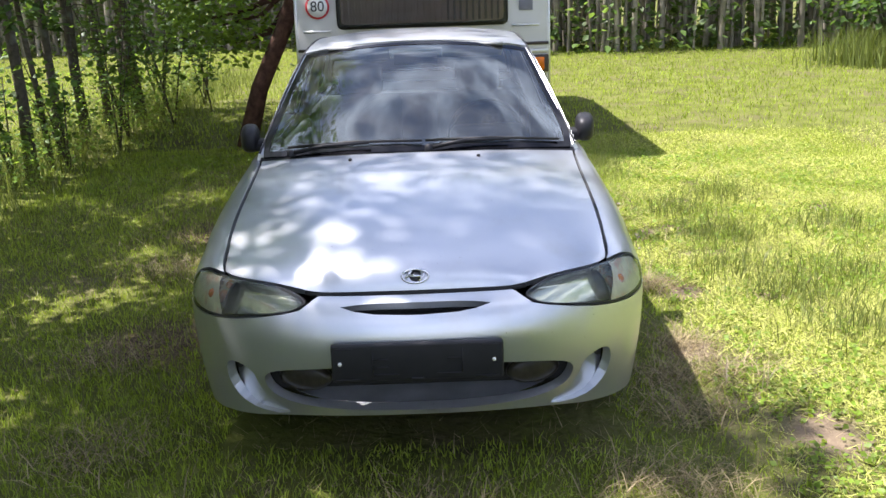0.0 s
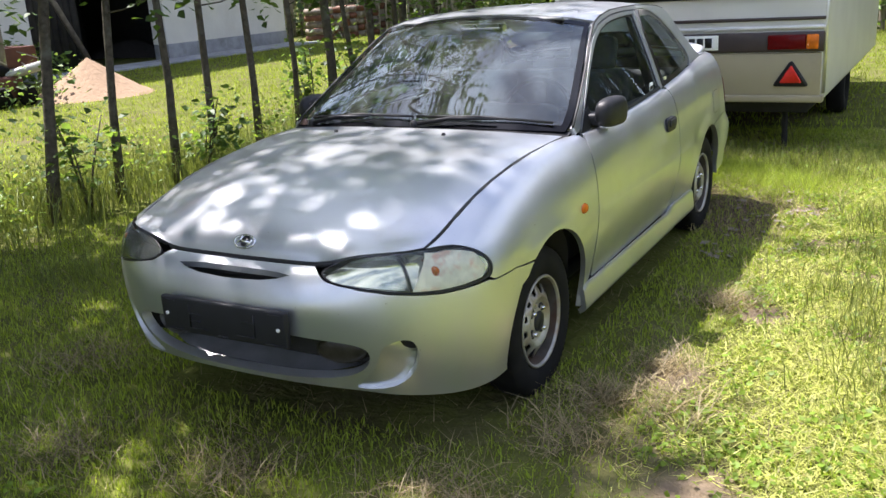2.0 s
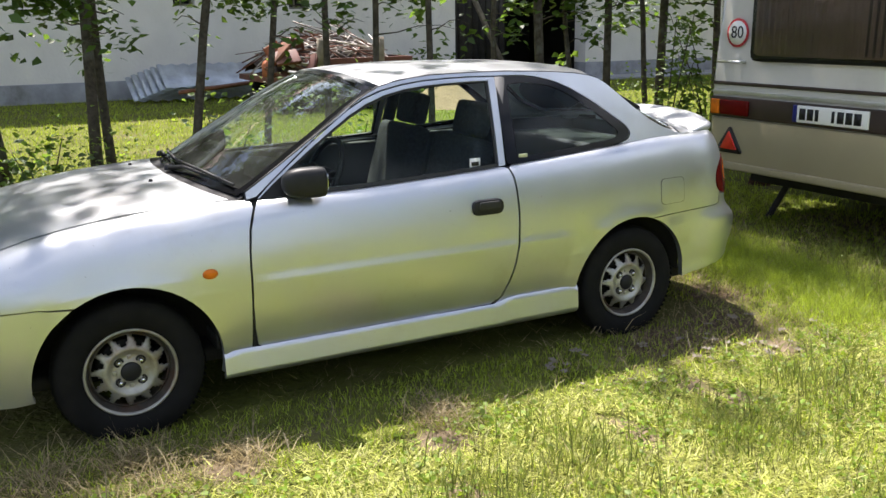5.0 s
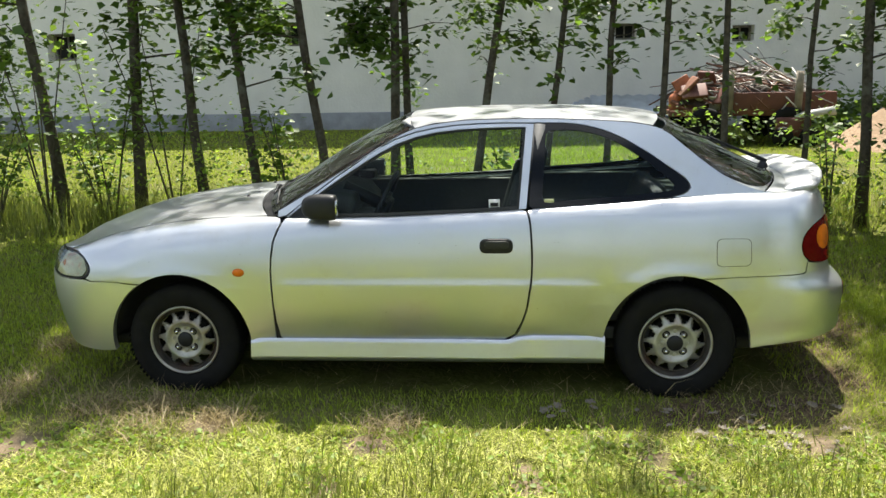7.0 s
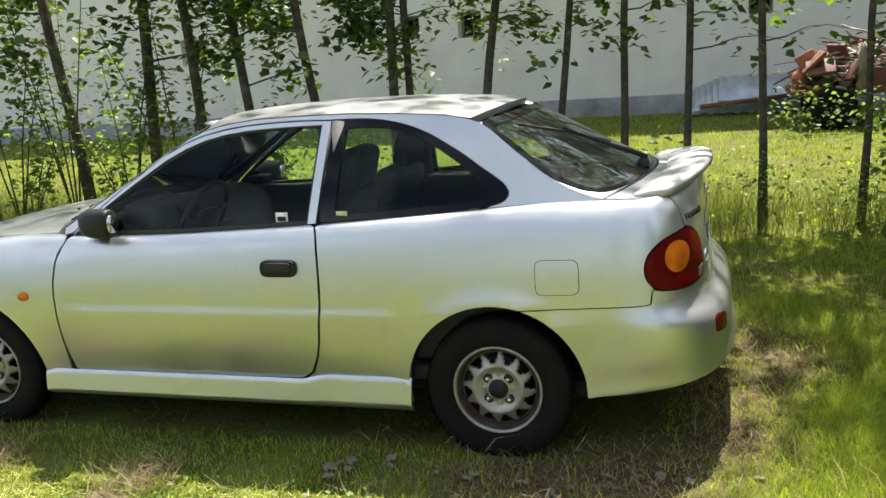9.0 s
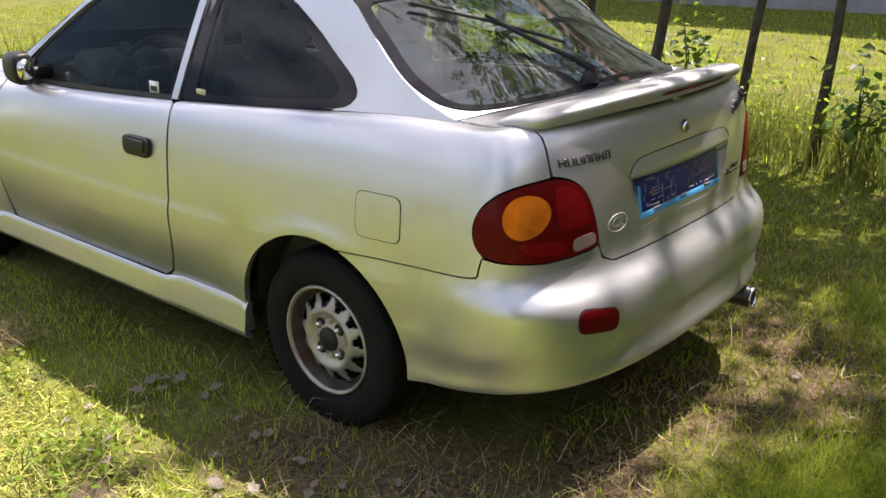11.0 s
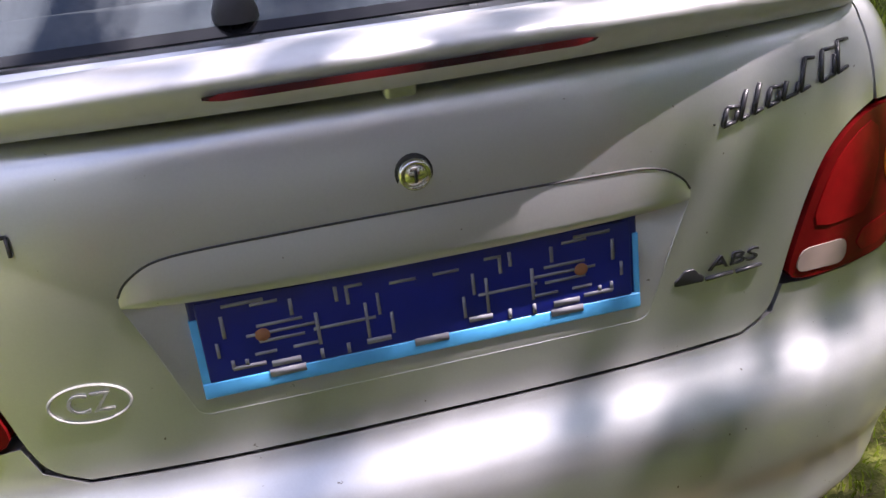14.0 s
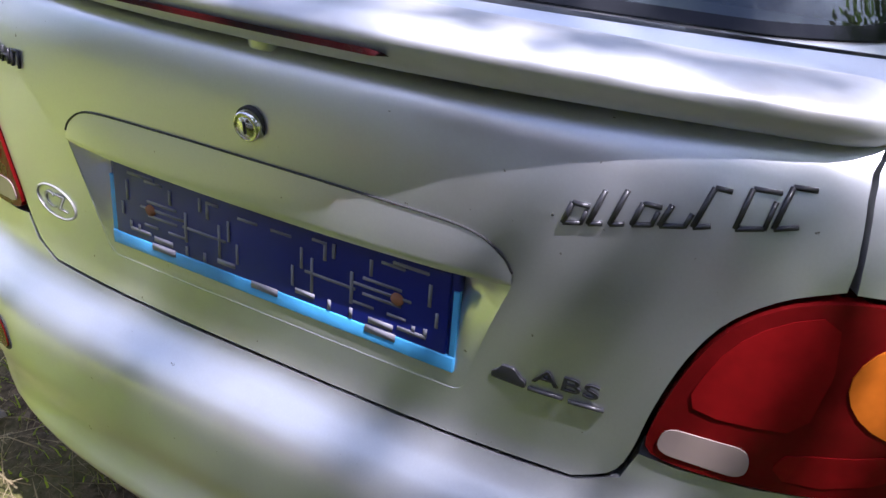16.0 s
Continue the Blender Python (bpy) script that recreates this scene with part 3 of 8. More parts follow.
def thatch(rng, n):
    x, y = rng.uniform(-3.0, 3.4, n), rng.uniform(-2.6, 5.6, n)
    near = np.full(n, 0.10)
    for sx, sy, sr in WORN_AND_SHADE:
        near = np.maximum(near, 0.55 - np.hypot(x - sx, y - sy) / sr * 0.4)
    k = rng.uniform(0, 1, n) < near
    return x[k], y[k], gh(x[k], y[k]) + rng.uniform(0.003, 0.032, k.sum())


tagged(strands("cut_hay", 4200, hay, (0.07, 0.18), (0.0025, 0.005), (0.86, 0.99), M_STRAW, 2, 6), "loose tufts of cut dry hay on the lawn", "hay", kind="stuff")
tagged(strands("dry_thatch", 190000, thatch, (0.03, 0.13), (0.0018, 0.004), (0.7, 0.995), M_STRAW, 1, 7), "dead straw matted between the grass blades", "straw", kind="stuff")


def debris(rng, n):
    x, y = rng.uniform(-2.0, 1.5, n), rng.uniform(1.6, 5.0, n)
    k = (np.abs(x) > 0.75) | (y > 2.9)
    return x[k], y[k], gh(x[k], y[k]) + rng.uniform(0.008, 0.05, k.sum())


tagged(strands("loose_straw", 2600, debris, (0.05, 0.20), (0.0022, 0.0045), (0.85, 0.995), M_STRAW, 2, 12), "long dry stalks lying loose behind the car", "straw", kind="stuff")


def weeds(rng, n):
    c = np.array([(1.35, 4.35), (0.95, 4.2), (1.5, 4.45), (1.7, 1.4), (1.4, 3.9), (2.0, 0.4), (-0.9, 4.3), (0.4, 4.5), (-1.9, -1.6), (-2.3, 0.3), (1.9, 2.0), (2.3, 1.2), (2.6, 2.2), (2.2, 3.1), (1.9, 0.9), (2.7, 0.8), (1.75, 2.7), (2.4, -0.3), (2.9, 1.6)])
    k = c[rng.integers(0, len(c), n)]
    x, y = rng.normal(k[:, 0], 0.17), rng.normal(k[:, 1], 0.15)
    return x, y, gh(x, y)


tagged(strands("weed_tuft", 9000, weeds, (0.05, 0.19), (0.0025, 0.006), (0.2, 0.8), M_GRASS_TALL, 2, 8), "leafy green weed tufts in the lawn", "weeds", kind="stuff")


def fine(rng, n):
    c = np.array([(0.35, 3.75), (0.15, 3.95), (0.55, 3.95), (-0.15, 4.05), (0.75, 3.8), (-0.7, 3.95), (-1.2, 3.6), (1.1, 3.6)])
    k = c[rng.integers(0, len(c), n)]
    x, y = rng.normal(k[:, 0], 0.22), rng.normal(k[:, 1], 0.16)
    return x, y, gh(x, y)


tagged(strands("fine_grass", 26000, fine, (0.05, 0.15), (0.0016, 0.0034), (0.5, 0.96), M_GRASS, 2, 14), "soft fine uncut grass behind the car", "grass", kind="stuff")


def leaf_cloud(name, centres, n, spread, size, material, seed, droop=0.3):
    """n small folded leaves scattered round centres, as one mesh."""
    rng = np.random.default_rng(seed)
    c = np.array(centres)[rng.integers(0, len(centres), n)]
    p = c + rng.normal(0, 1, (n, 3)) * np.array(spread)
    s = rng.uniform(size[0], size[1], n)[:, None]
    a = rng.uniform(0, 2 * np.pi, n)
    d = np.stack([np.cos(a), np.sin(a), rng.uniform(-droop - 0.6, 0.35, n)], 1)
    d /= np.linalg.norm(d, axis=1)[:, None]
    up = np.stack([rng.normal(0, 0.45, n), rng.normal(0, 0.45, n), np.ones(n)], 1)
    w = np.cross(d, up)
    w /= np.linalg.norm(w, axis=1)[:, None]
    nrm = np.cross(w, d)
    v = np.stack([p, p + s * (0.38 * d + 0.40 * w + 0.06 * nrm), p + s * (0.78 * d + 0.2 * w), p + s * 1.08 * d - s * 0.05 * nrm,
                  p + s * (0.78 * d - 0.2 * w), p + s * (0.38 * d - 0.40 * w + 0.06 * nrm)], 1).reshape(-1, 3)
    o = np.arange(n)[:, None] * 6
    loops = np.concatenate([o + np.array([[0, 1, 2, 3]]), o + np.array([[0, 3, 4, 5]])], 1).reshape(-1)
    me = bpy.data.meshes.new(name)
    me.vertices.add(len(v))
    me.vertices.foreach_set("co", v.ravel().astype(np.float32))
    me.loops.add(len(loops))
    me.loops.foreach_set("vertex_index", loops.astype(np.int32))
    me.polygons.add(2 * n)
    me.polygons.foreach_set("loop_start", (np.arange(2 * n) * 4).astype(np.int32))
    me.update(calc_edges=True)
    me.materials.append(material)
    return me


patch_rng = random.Random(17)
patches = []
for k in range(420):
    x, y = (patch_rng.uniform(1.25, 3.6), patch_rng.uniform(-2.2, 5.2)) if k % 5 else (patch_rng.uniform(-3.0, 1.2), patch_rng.choice((patch_rng.uniform(-2.6, -1.1), patch_rng.uniform(3.9, 5.6))))
    patches.append((x, y, ground_height(x, y) * 0.5 + 0.022))
tagged(new("clover", leaf_cloud("clover", patches, 34000, (0.09, 0.09, 0.012), (0.012, 0.032), M_CLOVER, 23)), "low clover and broadleaf weeds in the lawn", "weeds", kind="stuff")

# ---- row of young trees ----
def row_tree(seed, height, girth, lean, bend, first_limb, leaves=760, dense=0.5, gap=(99, 99), heart=0.85, crook=0.0):
    """A slender broadleaf tree: trunk, limbs and leaf clumps."""
    rng = random.Random(seed)
    root = thing("row_tree", "slender young broadleaf tree with a leaning grey-brown trunk", "tree", "row of trees beside the car")
    spine = []
    for i in range(13):
        t = i / 12
        spine.append(Vector((bend * math.sin(t * 3.1) + 0.02 * rng.uniform(-1, 1), lean * height * (t - 0.35 * t * t) + crook * t ** 3 + 0.02 * rng.uniform(-1, 1), -0.05 + height * t)))
    part("trunk", tube(spine, [girth * (1.25 if i == 0 else 1.0) * (1 - 0.86 * i / 12) for i in range(13)], 10), M_BARK, root)
    centres = []
    z = first_limb
    while z < height - 0.3:
        t = z / height
        i = min(11, int(t * 12))
        p = spine[i].lerp(spine[i + 1], t * 12 - i)
        a = rng.uniform(0, 6.283)
        reach = rng.uniform(0.6, 1.7) * (1.0 if z < height * 0.7 else 1.0 - 0.6 * (z - height * 0.7) / (height * 0.3))
        if z < 3.2:
            reach *= 0.5
        q = [p]
        for k in range(1, 5):
            q.append(p + Vector((math.cos(a) * reach * k / 4, math.sin(a) * reach * k / 4, reach * (0.28 * k / 4 - 0.22 * (k / 4) ** 2) + rng.uniform(-0.04, 0.04))))
            if k >= 2:
                for _ in range(3 if 1.9 < z < 0.6 * height else 1):
                    centres.append(q[-1] + Vector((rng.uniform(-0.16, 0.16), rng.uniform(-0.16, 0.16), rng.uniform(-0.17, 0.12))))
        part("limb", tube(q, [girth * 0.22, girth * 0.18, girth * 0.13, girth * 0.09, girth * 0.05], 5), M_BARK, root)
        z += rng.uniform(0.16, 0.34)
    # a thin, hollow heart of the crown lets sun flecks through
    centres = [c for c in centres if not (gap[0] < c.z < gap[1] and math.hypot(c.x, c.y) < heart and rng.random() < 0.9)]
    twigs = []
    for i in range(7):
        z = rng.uniform(2.1, 3.5)
        p = spine[0].lerp(spine[12], z / height)
        p.x, p.y = np.interp(z, [q.z for q in spine], [q.x for q in spine]), np.interp(z, [q.z for q in spine], [q.y for q in spine])
        a, reach = rng.uniform(0, 6.283), rng.uniform(0.35, 0.85)
        end = p + Vector((math.cos(a) * reach, math.sin(a) * reach, rng.uniform(-0.1, 0.15)))
        part("twig", tube([p, p.lerp(end, 0.5) + Vector((0, 0, 0.04)), end], [0.007, 0.005, 0.002], 5), M_BARK, root)
        twigs += [tuple(p.lerp(end, f)) for f in (0.5, 0.7, 0.85, 1.0)]
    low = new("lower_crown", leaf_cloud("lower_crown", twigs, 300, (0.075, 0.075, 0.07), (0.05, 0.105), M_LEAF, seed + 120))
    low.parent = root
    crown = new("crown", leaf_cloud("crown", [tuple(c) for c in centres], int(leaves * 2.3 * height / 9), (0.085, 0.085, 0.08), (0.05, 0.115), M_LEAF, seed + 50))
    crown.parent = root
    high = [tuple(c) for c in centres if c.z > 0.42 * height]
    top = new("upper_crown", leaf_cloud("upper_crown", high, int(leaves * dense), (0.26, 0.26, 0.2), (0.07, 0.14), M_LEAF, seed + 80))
    top.parent = root
    return root


PROTO = [row_tree(11, 11.2, 0.052, 0.01, 0.038, 1.6, 1150, 0.9, crook=-1.3), row_tree(12, 10.6, 0.044, -0.03, -0.08, 1.5, 1150, 0.9, crook=-1.0), row_tree(13, 11.3, 0.06, 0.03, 0.06, 1.8),
         row_tree(14, 10.2, 0.032, 0.02, -0.05, 1.5, 560, 0.55, (4.6, 9.6), 1.0), row_tree(15, 10.8, 0.05, 0.0, 0.03, 1.9, 560, 0.5, (5.6, 10.0)),
         row_tree(16, 10.4, 0.052, 0.0, 0.04, 1.5, 1250, 0.75), row_tree(17, 10.2, 0.048, 0.01, -0.04, 1.6, 1250, 0.75), row_tree(18, 10.2, 0.036, 0.01, -0.04, 1.6, 200, 0.5, (3.8, 9.4), 1.4)]
# y along the row, lean along the row (degrees, + towards the caravan), prototype, distance, size
ROW = [(-6.3, -3, 5, -3.9, 1.0), (-5.2, -2, 6, -4.1, 1.2), (-4.2, -4, 5, -3.8, 1.2), (-2.96, -5.5, 6, -3.85, 1.2), (-2.2, 2.5, 5, -3.9, 1.15), (-1.47, -4.5, 6, -3.8, 1.1),
       (-0.88, -5.8, 5, -3.75, 0.95), (-0.16, -6.5, 6, -3.72, 1.0), (0.46, 1.0, 0, -3.65, 0.93), (0.62, 0.5, 1, -3.75, 0.92), (1.2, 8.0, 4, -3.55, 0.84), (1.86, 5.5, 7, -3.6, 0.93),
       (2.42, 1.5, 3, -3.55, 1.05), (2.96, 1.5, 7, -3.6, 0.93), (3.55, 0.0, 7, -3.6, 0.95), (4.26, 1.0, 3, -3.7, 0.95), (4.82, -3.0, 2, -3.65, 0.88), (5.3, -6.0, 3, -3.65, 0.9),
       (5.7, 0.5, 4, -3.7, 0.9), (6.35, -6.5, 3, -3.7, 1.0), (6.5, 1.5, 0, -3.75, 1.0), (7.4, 2.0, 1, -3.8, 1.0), (8.3, -4.0, 2, -3.7, 1.05), (8.6, -7.0, 0, -3.9, 1.0), (9.3, 3.0, 4, -4.2, 1.0)]
TURNED = {2.96: 60, 3.55: 120, 5.3: 30}
used = set()
for y0, deg, k, x0, size in ROW:
    turn = TURNED.get(y0, 180 if (k in used and int(y0 * 10) % 2) else 0)
    m = Matrix.Translation((x0, y0, 0)) @ Matrix.Rotation(radians(-deg), 4, "X") @ Matrix.Rotation(radians(turn), 4, "Z")
    if k in used:
        t = copy_thing(PROTO[k], m)
        t.scale = (size, size, size)
    else:
        used.add(k)
        PROTO[k].matrix_basis = m
        PROTO[k].scale = (size, size, size)
# a thicker red-brown trunk close to the caravan
leaner = thing("leaning_tree", "leaning red-brown tree trunk beside the caravan", "tree")
part("trunk", tube([(-1.95, 6.2, -0.05), (-1.75, 6.2, 0.6), (-1.45, 6.2, 1.2), (-1.25, 6.25, 1.7), (-1.2, 6.4, 2.9), (-1.35, 6.6, 5.0)], [0.11, 0.09, 0.085, 0.08, 0.07, 0.04], 12), M_BARK_RED, leaner)
limbs = [(-1.9, 6.6, 1.4), (-2.2, 6.8, 1.25), (-2.5, 7.0, 1.3), (-2.1, 6.9, 1.05), (-2.7, 7.2, 1.5), (-1.8, 6.7, 1.15), (-1.8, 6.6, 2.3), (-2.2, 6.9, 1.9), (-2.5, 7.1, 1.7), (-1.9, 7.2, 2.0), (-1.5, 6.6, 3.0), (-1.6, 6.4, 4.0), (-1.2, 6.7, 4.6), (-2.0, 6.4, 3.4), (-2.7, 6.8, 2.2)]
for q in limbs:
    part("limb", tube([(-1.25, 6.35, 1.9 + 0.25 * (q[2] - 1.9)), ((q[0] - 1.25) / 2, (q[1] + 6.35) / 2, q[2] + 0.1), q], [0.035, 0.025, 0.01], 5), M_BARK_RED, leaner)
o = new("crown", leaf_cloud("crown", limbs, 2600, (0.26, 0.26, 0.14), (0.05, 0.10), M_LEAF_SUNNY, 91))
o.parent = leaner

# undergrowth at the feet of the row
bush_spots = [(-3.7, -1.5, 0.8), (-3.65, -1.25, 0.6), (-3.6, -0.6, 0.5), (-3.5, 0.3, 0.55), (-3.6, 1.0, 0.4), (-3.9, -2.7, 0.5), (-3.7, -2.3, 0.7), (-3.9, -3.2, 0.45), (-3.8, -1.1, 0.5), (-3.7, 5.6, 0.5), (-3.6, 6.4, 0.6), (-3.5, 7.2, 0.5), (-3.6, 8.2, 0.5), (-3.7, 4.5, 0.45), (-3.5, 3.3, 0.4), (-3.6, 2.2, 0.35), (-3.3, 5.0, 0.35), (-3.1, 5.9, 0.35), (-3.2, 6.9, 0.4), (-3.3, 7.8, 0.4), (-3.4, 9.0, 0.5), (-3.6, 10.0, 0.5), (-3.2, 4.1, 0.3)]
shoots = []
for bx, by, bz in bush_spots:
    for k in range(9):
        shoots.append((bx + random.uniform(-0.3, 0.3), by + random.uniform(-0.35, 0.35), bz * random.uniform(0.4, 1.5)))
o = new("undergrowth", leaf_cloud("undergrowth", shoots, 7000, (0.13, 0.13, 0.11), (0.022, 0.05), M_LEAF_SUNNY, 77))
tagged(o, "leafy seedlings growing under the row of trees", "undergrowth", kind="stuff")

# leafy saplings between the trunks
def sapling(x, y, height, seed, leaves):
    rng = random.Random(seed)
    root = thing("sapling", "small leafy sapling growing between the tree trunks", "sapling", "saplings in the tree row")
    tips = []
    for _ in range(rng.randint(3, 5)):
        a, h = rng.uniform(0, 6.283), height * rng.uniform(0.6, 1.0)
        r = height * rng.uniform(0.12, 0.30)
        q = [Vector((x, y, -0.02)), Vector((x + 0.4 * r * math.cos(a), y + 0.4 * r * math.sin(a), h * 0.5)), Vector((x + r * math.cos(a), y + r * math.sin(a), h))]
        part("stem", tube(q, [0.012, 0.008, 0.004], 5), M_BARK, root)
        tips += [tuple(q[1].lerp(q[2], k / 4)) for k in range(5)]
    o = new("leaves", leaf_cloud("leaves", tips, leaves, (0.11, 0.11, 0.09), (0.045, 0.10), M_LEAF_MID, seed))
    o.parent = root


for k, (x, y, h) in enumerate(((-3.55, -0.55, 1.25), (-3.45, 0.05, 0.8), (-3.6, 1.55, 0.9), (-3.5, 2.7, 0.7), (-3.7, 4.55, 1.0), (-3.45, 5.2, 1.3), (-3.3, 6.2, 1.6),
                               (-3.5, 7.1, 1.9), (-3.2, 8.0, 1.7), (-3.6, 8.9, 2.1), (-3.3, 10.0, 1.8), (-3.9, -2.6, 1.0), (-3.8, -3.7, 1.2), (-3.0, 9.2, 1.2),
                               (-3.75, -3.1, 2.7), (-3.8, -2.45, 2.5), (-3.7, -1.75, 2.4), (-3.85, -3.9, 2.6))):
    sapling(x, y, h, 200 + k, int(90 + 130 * h))

# ---- fallen leaves ----
def litter_mesh(rng):
    """A crumpled, lobed dead leaf."""
    bm = bmesh.new()
    mid = [bm.verts.new((0.014 * i, rng.uniform(-0.002, 0.002), 0.006 + rng.uniform(-0.003, 0.004))) for i in range(6)]
    for s in (1, -1):
        edge = [mid[0]]
        for i in range(1, 10):
            t = i / 10
            w = 0.026 * math.sin(math.pi * t) ** 0.7 * (1.0 if i % 2 else 0.62) * rng.uniform(0.8, 1.2)
            edge.append(bm.verts.new((0.07 * t + 0.004 * (i % 2), s * w, 0.006 + rng.uniform(-0.004, 0.012))))
        edge.append(mid[5])
        for i in range(5):
            a, b, c = edge[2 * i], edge[2 * i + 1], edge[2 * i + 2]
            bm.faces.new([v for v in dict.fromkeys((mid[i], a, b, c, mid[i + 1]))])
    return finish(bm, "dry_leaf", M_LITTER, False)


rl = random.Random(5)
leaf_kinds = [litter_mesh(rl) for _ in range(6)]
for k in range(60):
    x, y = rl.uniform(0.82, 1.42), rl.uniform(1.7, 3.5)
    if k > 44:
        x, y = rl.uniform(-1.6, 1.8), rl.uniform(3.4, 4.6)
    o = new("dry_leaf", leaf_kinds[k % 6])
    s = rl.uniform(0.45, 0.95)
    o.matrix_basis = pose(x, y, ground_height(x, y) * 0.5 + 0.016, rl.uniform(-9, 9), rl.uniform(-9, 9), rl.uniform(0, 360)) @ Matrix.Scale(s, 4)
    tagged(o, "curled brown fallen leaf lying on the grass", "leaf", "fallen leaves")

# ---- far woods ----
rw = random.Random(8)
bm = bmesh.new()
wood_leaves = []


def far_trunk(x, y, h, r):
    top = (x + rw.uniform(-0.5, 0.5), y + rw.uniform(-0.3, 0.3), h)
    a, b = [], []
    for k in range(5):
        c, s = math.cos(k * 1.2566), math.sin(k * 1.2566)
        a.append(bm.verts.new((x + r * c, y + r * s, -0.1)))
        b.append(bm.verts.new((top[0] + r * 0.4 * c, top[1] + r * 0.4 * s, h)))
    for k in range(5):
        bm.faces.new((a[k], a[(k + 1) % 5], b[(k + 1) % 5], b[k]))


def wood_edge(x):
    """Where the woods begin behind the meadow."""
    return 17.4 - 0.12 * x if x > 0 else 22.5


for k in range(1000):
    x = rw.uniform(-26, 26)
    y = wood_edge(x) + abs(rw.gauss(0, 3.2)) + 0.3
    far_trunk(x, y, rw.uniform(7, 13), rw.uniform(0.025, 0.08))
    wood_leaves.append((x + rw.uniform(-0.8, 0.8), y + rw.uniform(-0.8, 0.8), rw.uniform(2.6, 11)))
    wood_leaves.append((x + rw.uniform(-0.8, 0.8), y + rw.uniform(-0.2, 1.2), rw.uniform(3.5, 11)))
    if rw.random() < 0.5:
        wood_leaves.append((x, wood_edge(x) + rw.uniform(0.2, 2.2), rw.uniform(0.1, 0.9)))
for k in range(420):
    x = rw.uniform(-26, 26)
    far_trunk(x, wood_edge(x) + rw.uniform(6, 11), 12, rw.uniform(0.05, 0.16))
    wood_leaves += [(x + rw.uniform(-1, 1), wood_edge(x) + rw.uniform(6, 10), rw.uniform(0.2, 11)) for _ in range(3)]
# unseen stand on the driver's side, added to darken reflections in the glass
for k in range(520):
    x, y = 18 + abs(rw.gauss(0, 2.6)), rw.uniform(-34, 15)
    if k % 5 == 0:
        far_trunk(x, y, rw.uniform(6, 9), rw.uniform(0.04, 0.12))
    wood_leaves += [(x + rw.uniform(-1, 1), y + rw.uniform(-1, 1), rw.uniform(0.3, 8.5)) for _ in range(4)]
o = new("woods_trunks", finish(bm, "woods_trunks", M_TRUNK_FAR))
tagged(o, "dense thin trunks at the edge of the woods and in an added unseen stand", "woods", kind="stuff")
o = new("woods_leaves", leaf_cloud("woods_leaves", wood_leaves, 120000, (0.45, 0.45, 0.5), (0.10, 0.24), M_WOOD_LEAF, 21))
tagged(o, "dark green foliage of the woods behind the meadow and of an added unseen stand", "woods", kind="stuff")

# leafy shrub at the meadow's border, and the young trees behind the camera's start
shrub = thing("shrub", "bright green leafy shrub in long grass at the meadow edge", "shrub")
stems = []
for k in range(14):
    q = (8.4 + rw.uniform(-0.9, 1.1), 13.2 + rw.uniform(-0.8, 0.8), rw.uniform(0.7, 3.0))
    stems += [q, (q[0] + rw.uniform(-0.3, 0.3), q[1] + rw.uniform(-0.3, 0.3), q[2] - 0.3)]
    part("limb", tube([(8.5, 13.2, 0), ((8.5 + q[0]) / 2, (13.2 + q[1]) / 2, q[2] * 0.6), q], [0.03, 0.02, 0.008], 5), M_BARK, shrub)
o = new("crown", leaf_cloud("crown", stems, 1500, (0.28, 0.28, 0.25), (0.08, 0.17), M_LEAF, 31))
o.parent = shrub


def shrub_grass(rng, n):
    x, y = rng.normal(8.3, 0.6, n), rng.normal(12.6, 0.5, n)
    return x, y, np.zeros(n)


tagged(strands("border_grass", 2600, shrub_grass, (0.3, 0.8), (0.012, 0.025), (0.1, 0.55), M_GRASS_TALL, 2, 9), "long grass clump under the shrub", "grass", kind="stuff")

# ---- farm building ----
WX = -16.0


def wall_with_holes(name, y0, y1, z0, z1, holes, depth, material, parent, label=""):
    """A wall in the plane x = WX, cut by rectangular openings (y0, y1, z0, z1)."""
    ys = sorted({y0, y1, *[h[0] for h in holes], *[h[1] for h in holes]})
    zs = sorted({z0, z1, *[h[2] for h in holes], *[h[3] for h in holes]})
    bm = bmesh.new()
    cache = {}
    def v(y, z, x):
        return cache.setdefault((y, z, x), bm.verts.new((x, y, z))) if (y, z, x) not in cache else cache[(y, z, x)]
    def solid(i, j):
        if not (0 <= i < len(ys) - 1 and 0 <= j < len(zs) - 1):
            return False
        cy, cz = (ys[i] + ys[i + 1]) / 2, (zs[j] + zs[j + 1]) / 2
        return not any(h[0] < cy < h[1] and h[2] < cz < h[3] for h in holes)
    for i in range(len(ys) - 1):
        for j in range(len(zs) - 1):
            if not solid(i, j):
                continue
            a, b, c, d = ys[i], ys[i + 1], zs[j], zs[j + 1]
            bm.faces.new((v(a, c, WX), v(b, c, WX), v(b, d, WX), v(a, d, WX)))
            bm.faces.new((v(a, c, WX - depth), v(a, d, WX - depth), v(b, d, WX - depth), v(b, c, WX - depth)))
            for di, dj, p, q in ((-1, 0, (a, c), (a, d)), (1, 0, (b, c), (b, d)), (0, -1, (a, c), (b, c)), (0, 1, (a, d), (b, d))):
                if not solid(i + di, j + dj):
                    bm.faces.new((v(*p, WX), v(*q, WX), v(*q, WX - depth), v(*p, WX - depth)))
    bmesh.ops.recalc_face_normals(bm, faces=bm.faces[:])
    return part(name, bm, material, parent, label, False)


barn = thing("farm_building", "long whitewashed farm building with a grey plinth and small windows", "building", kind="structure")
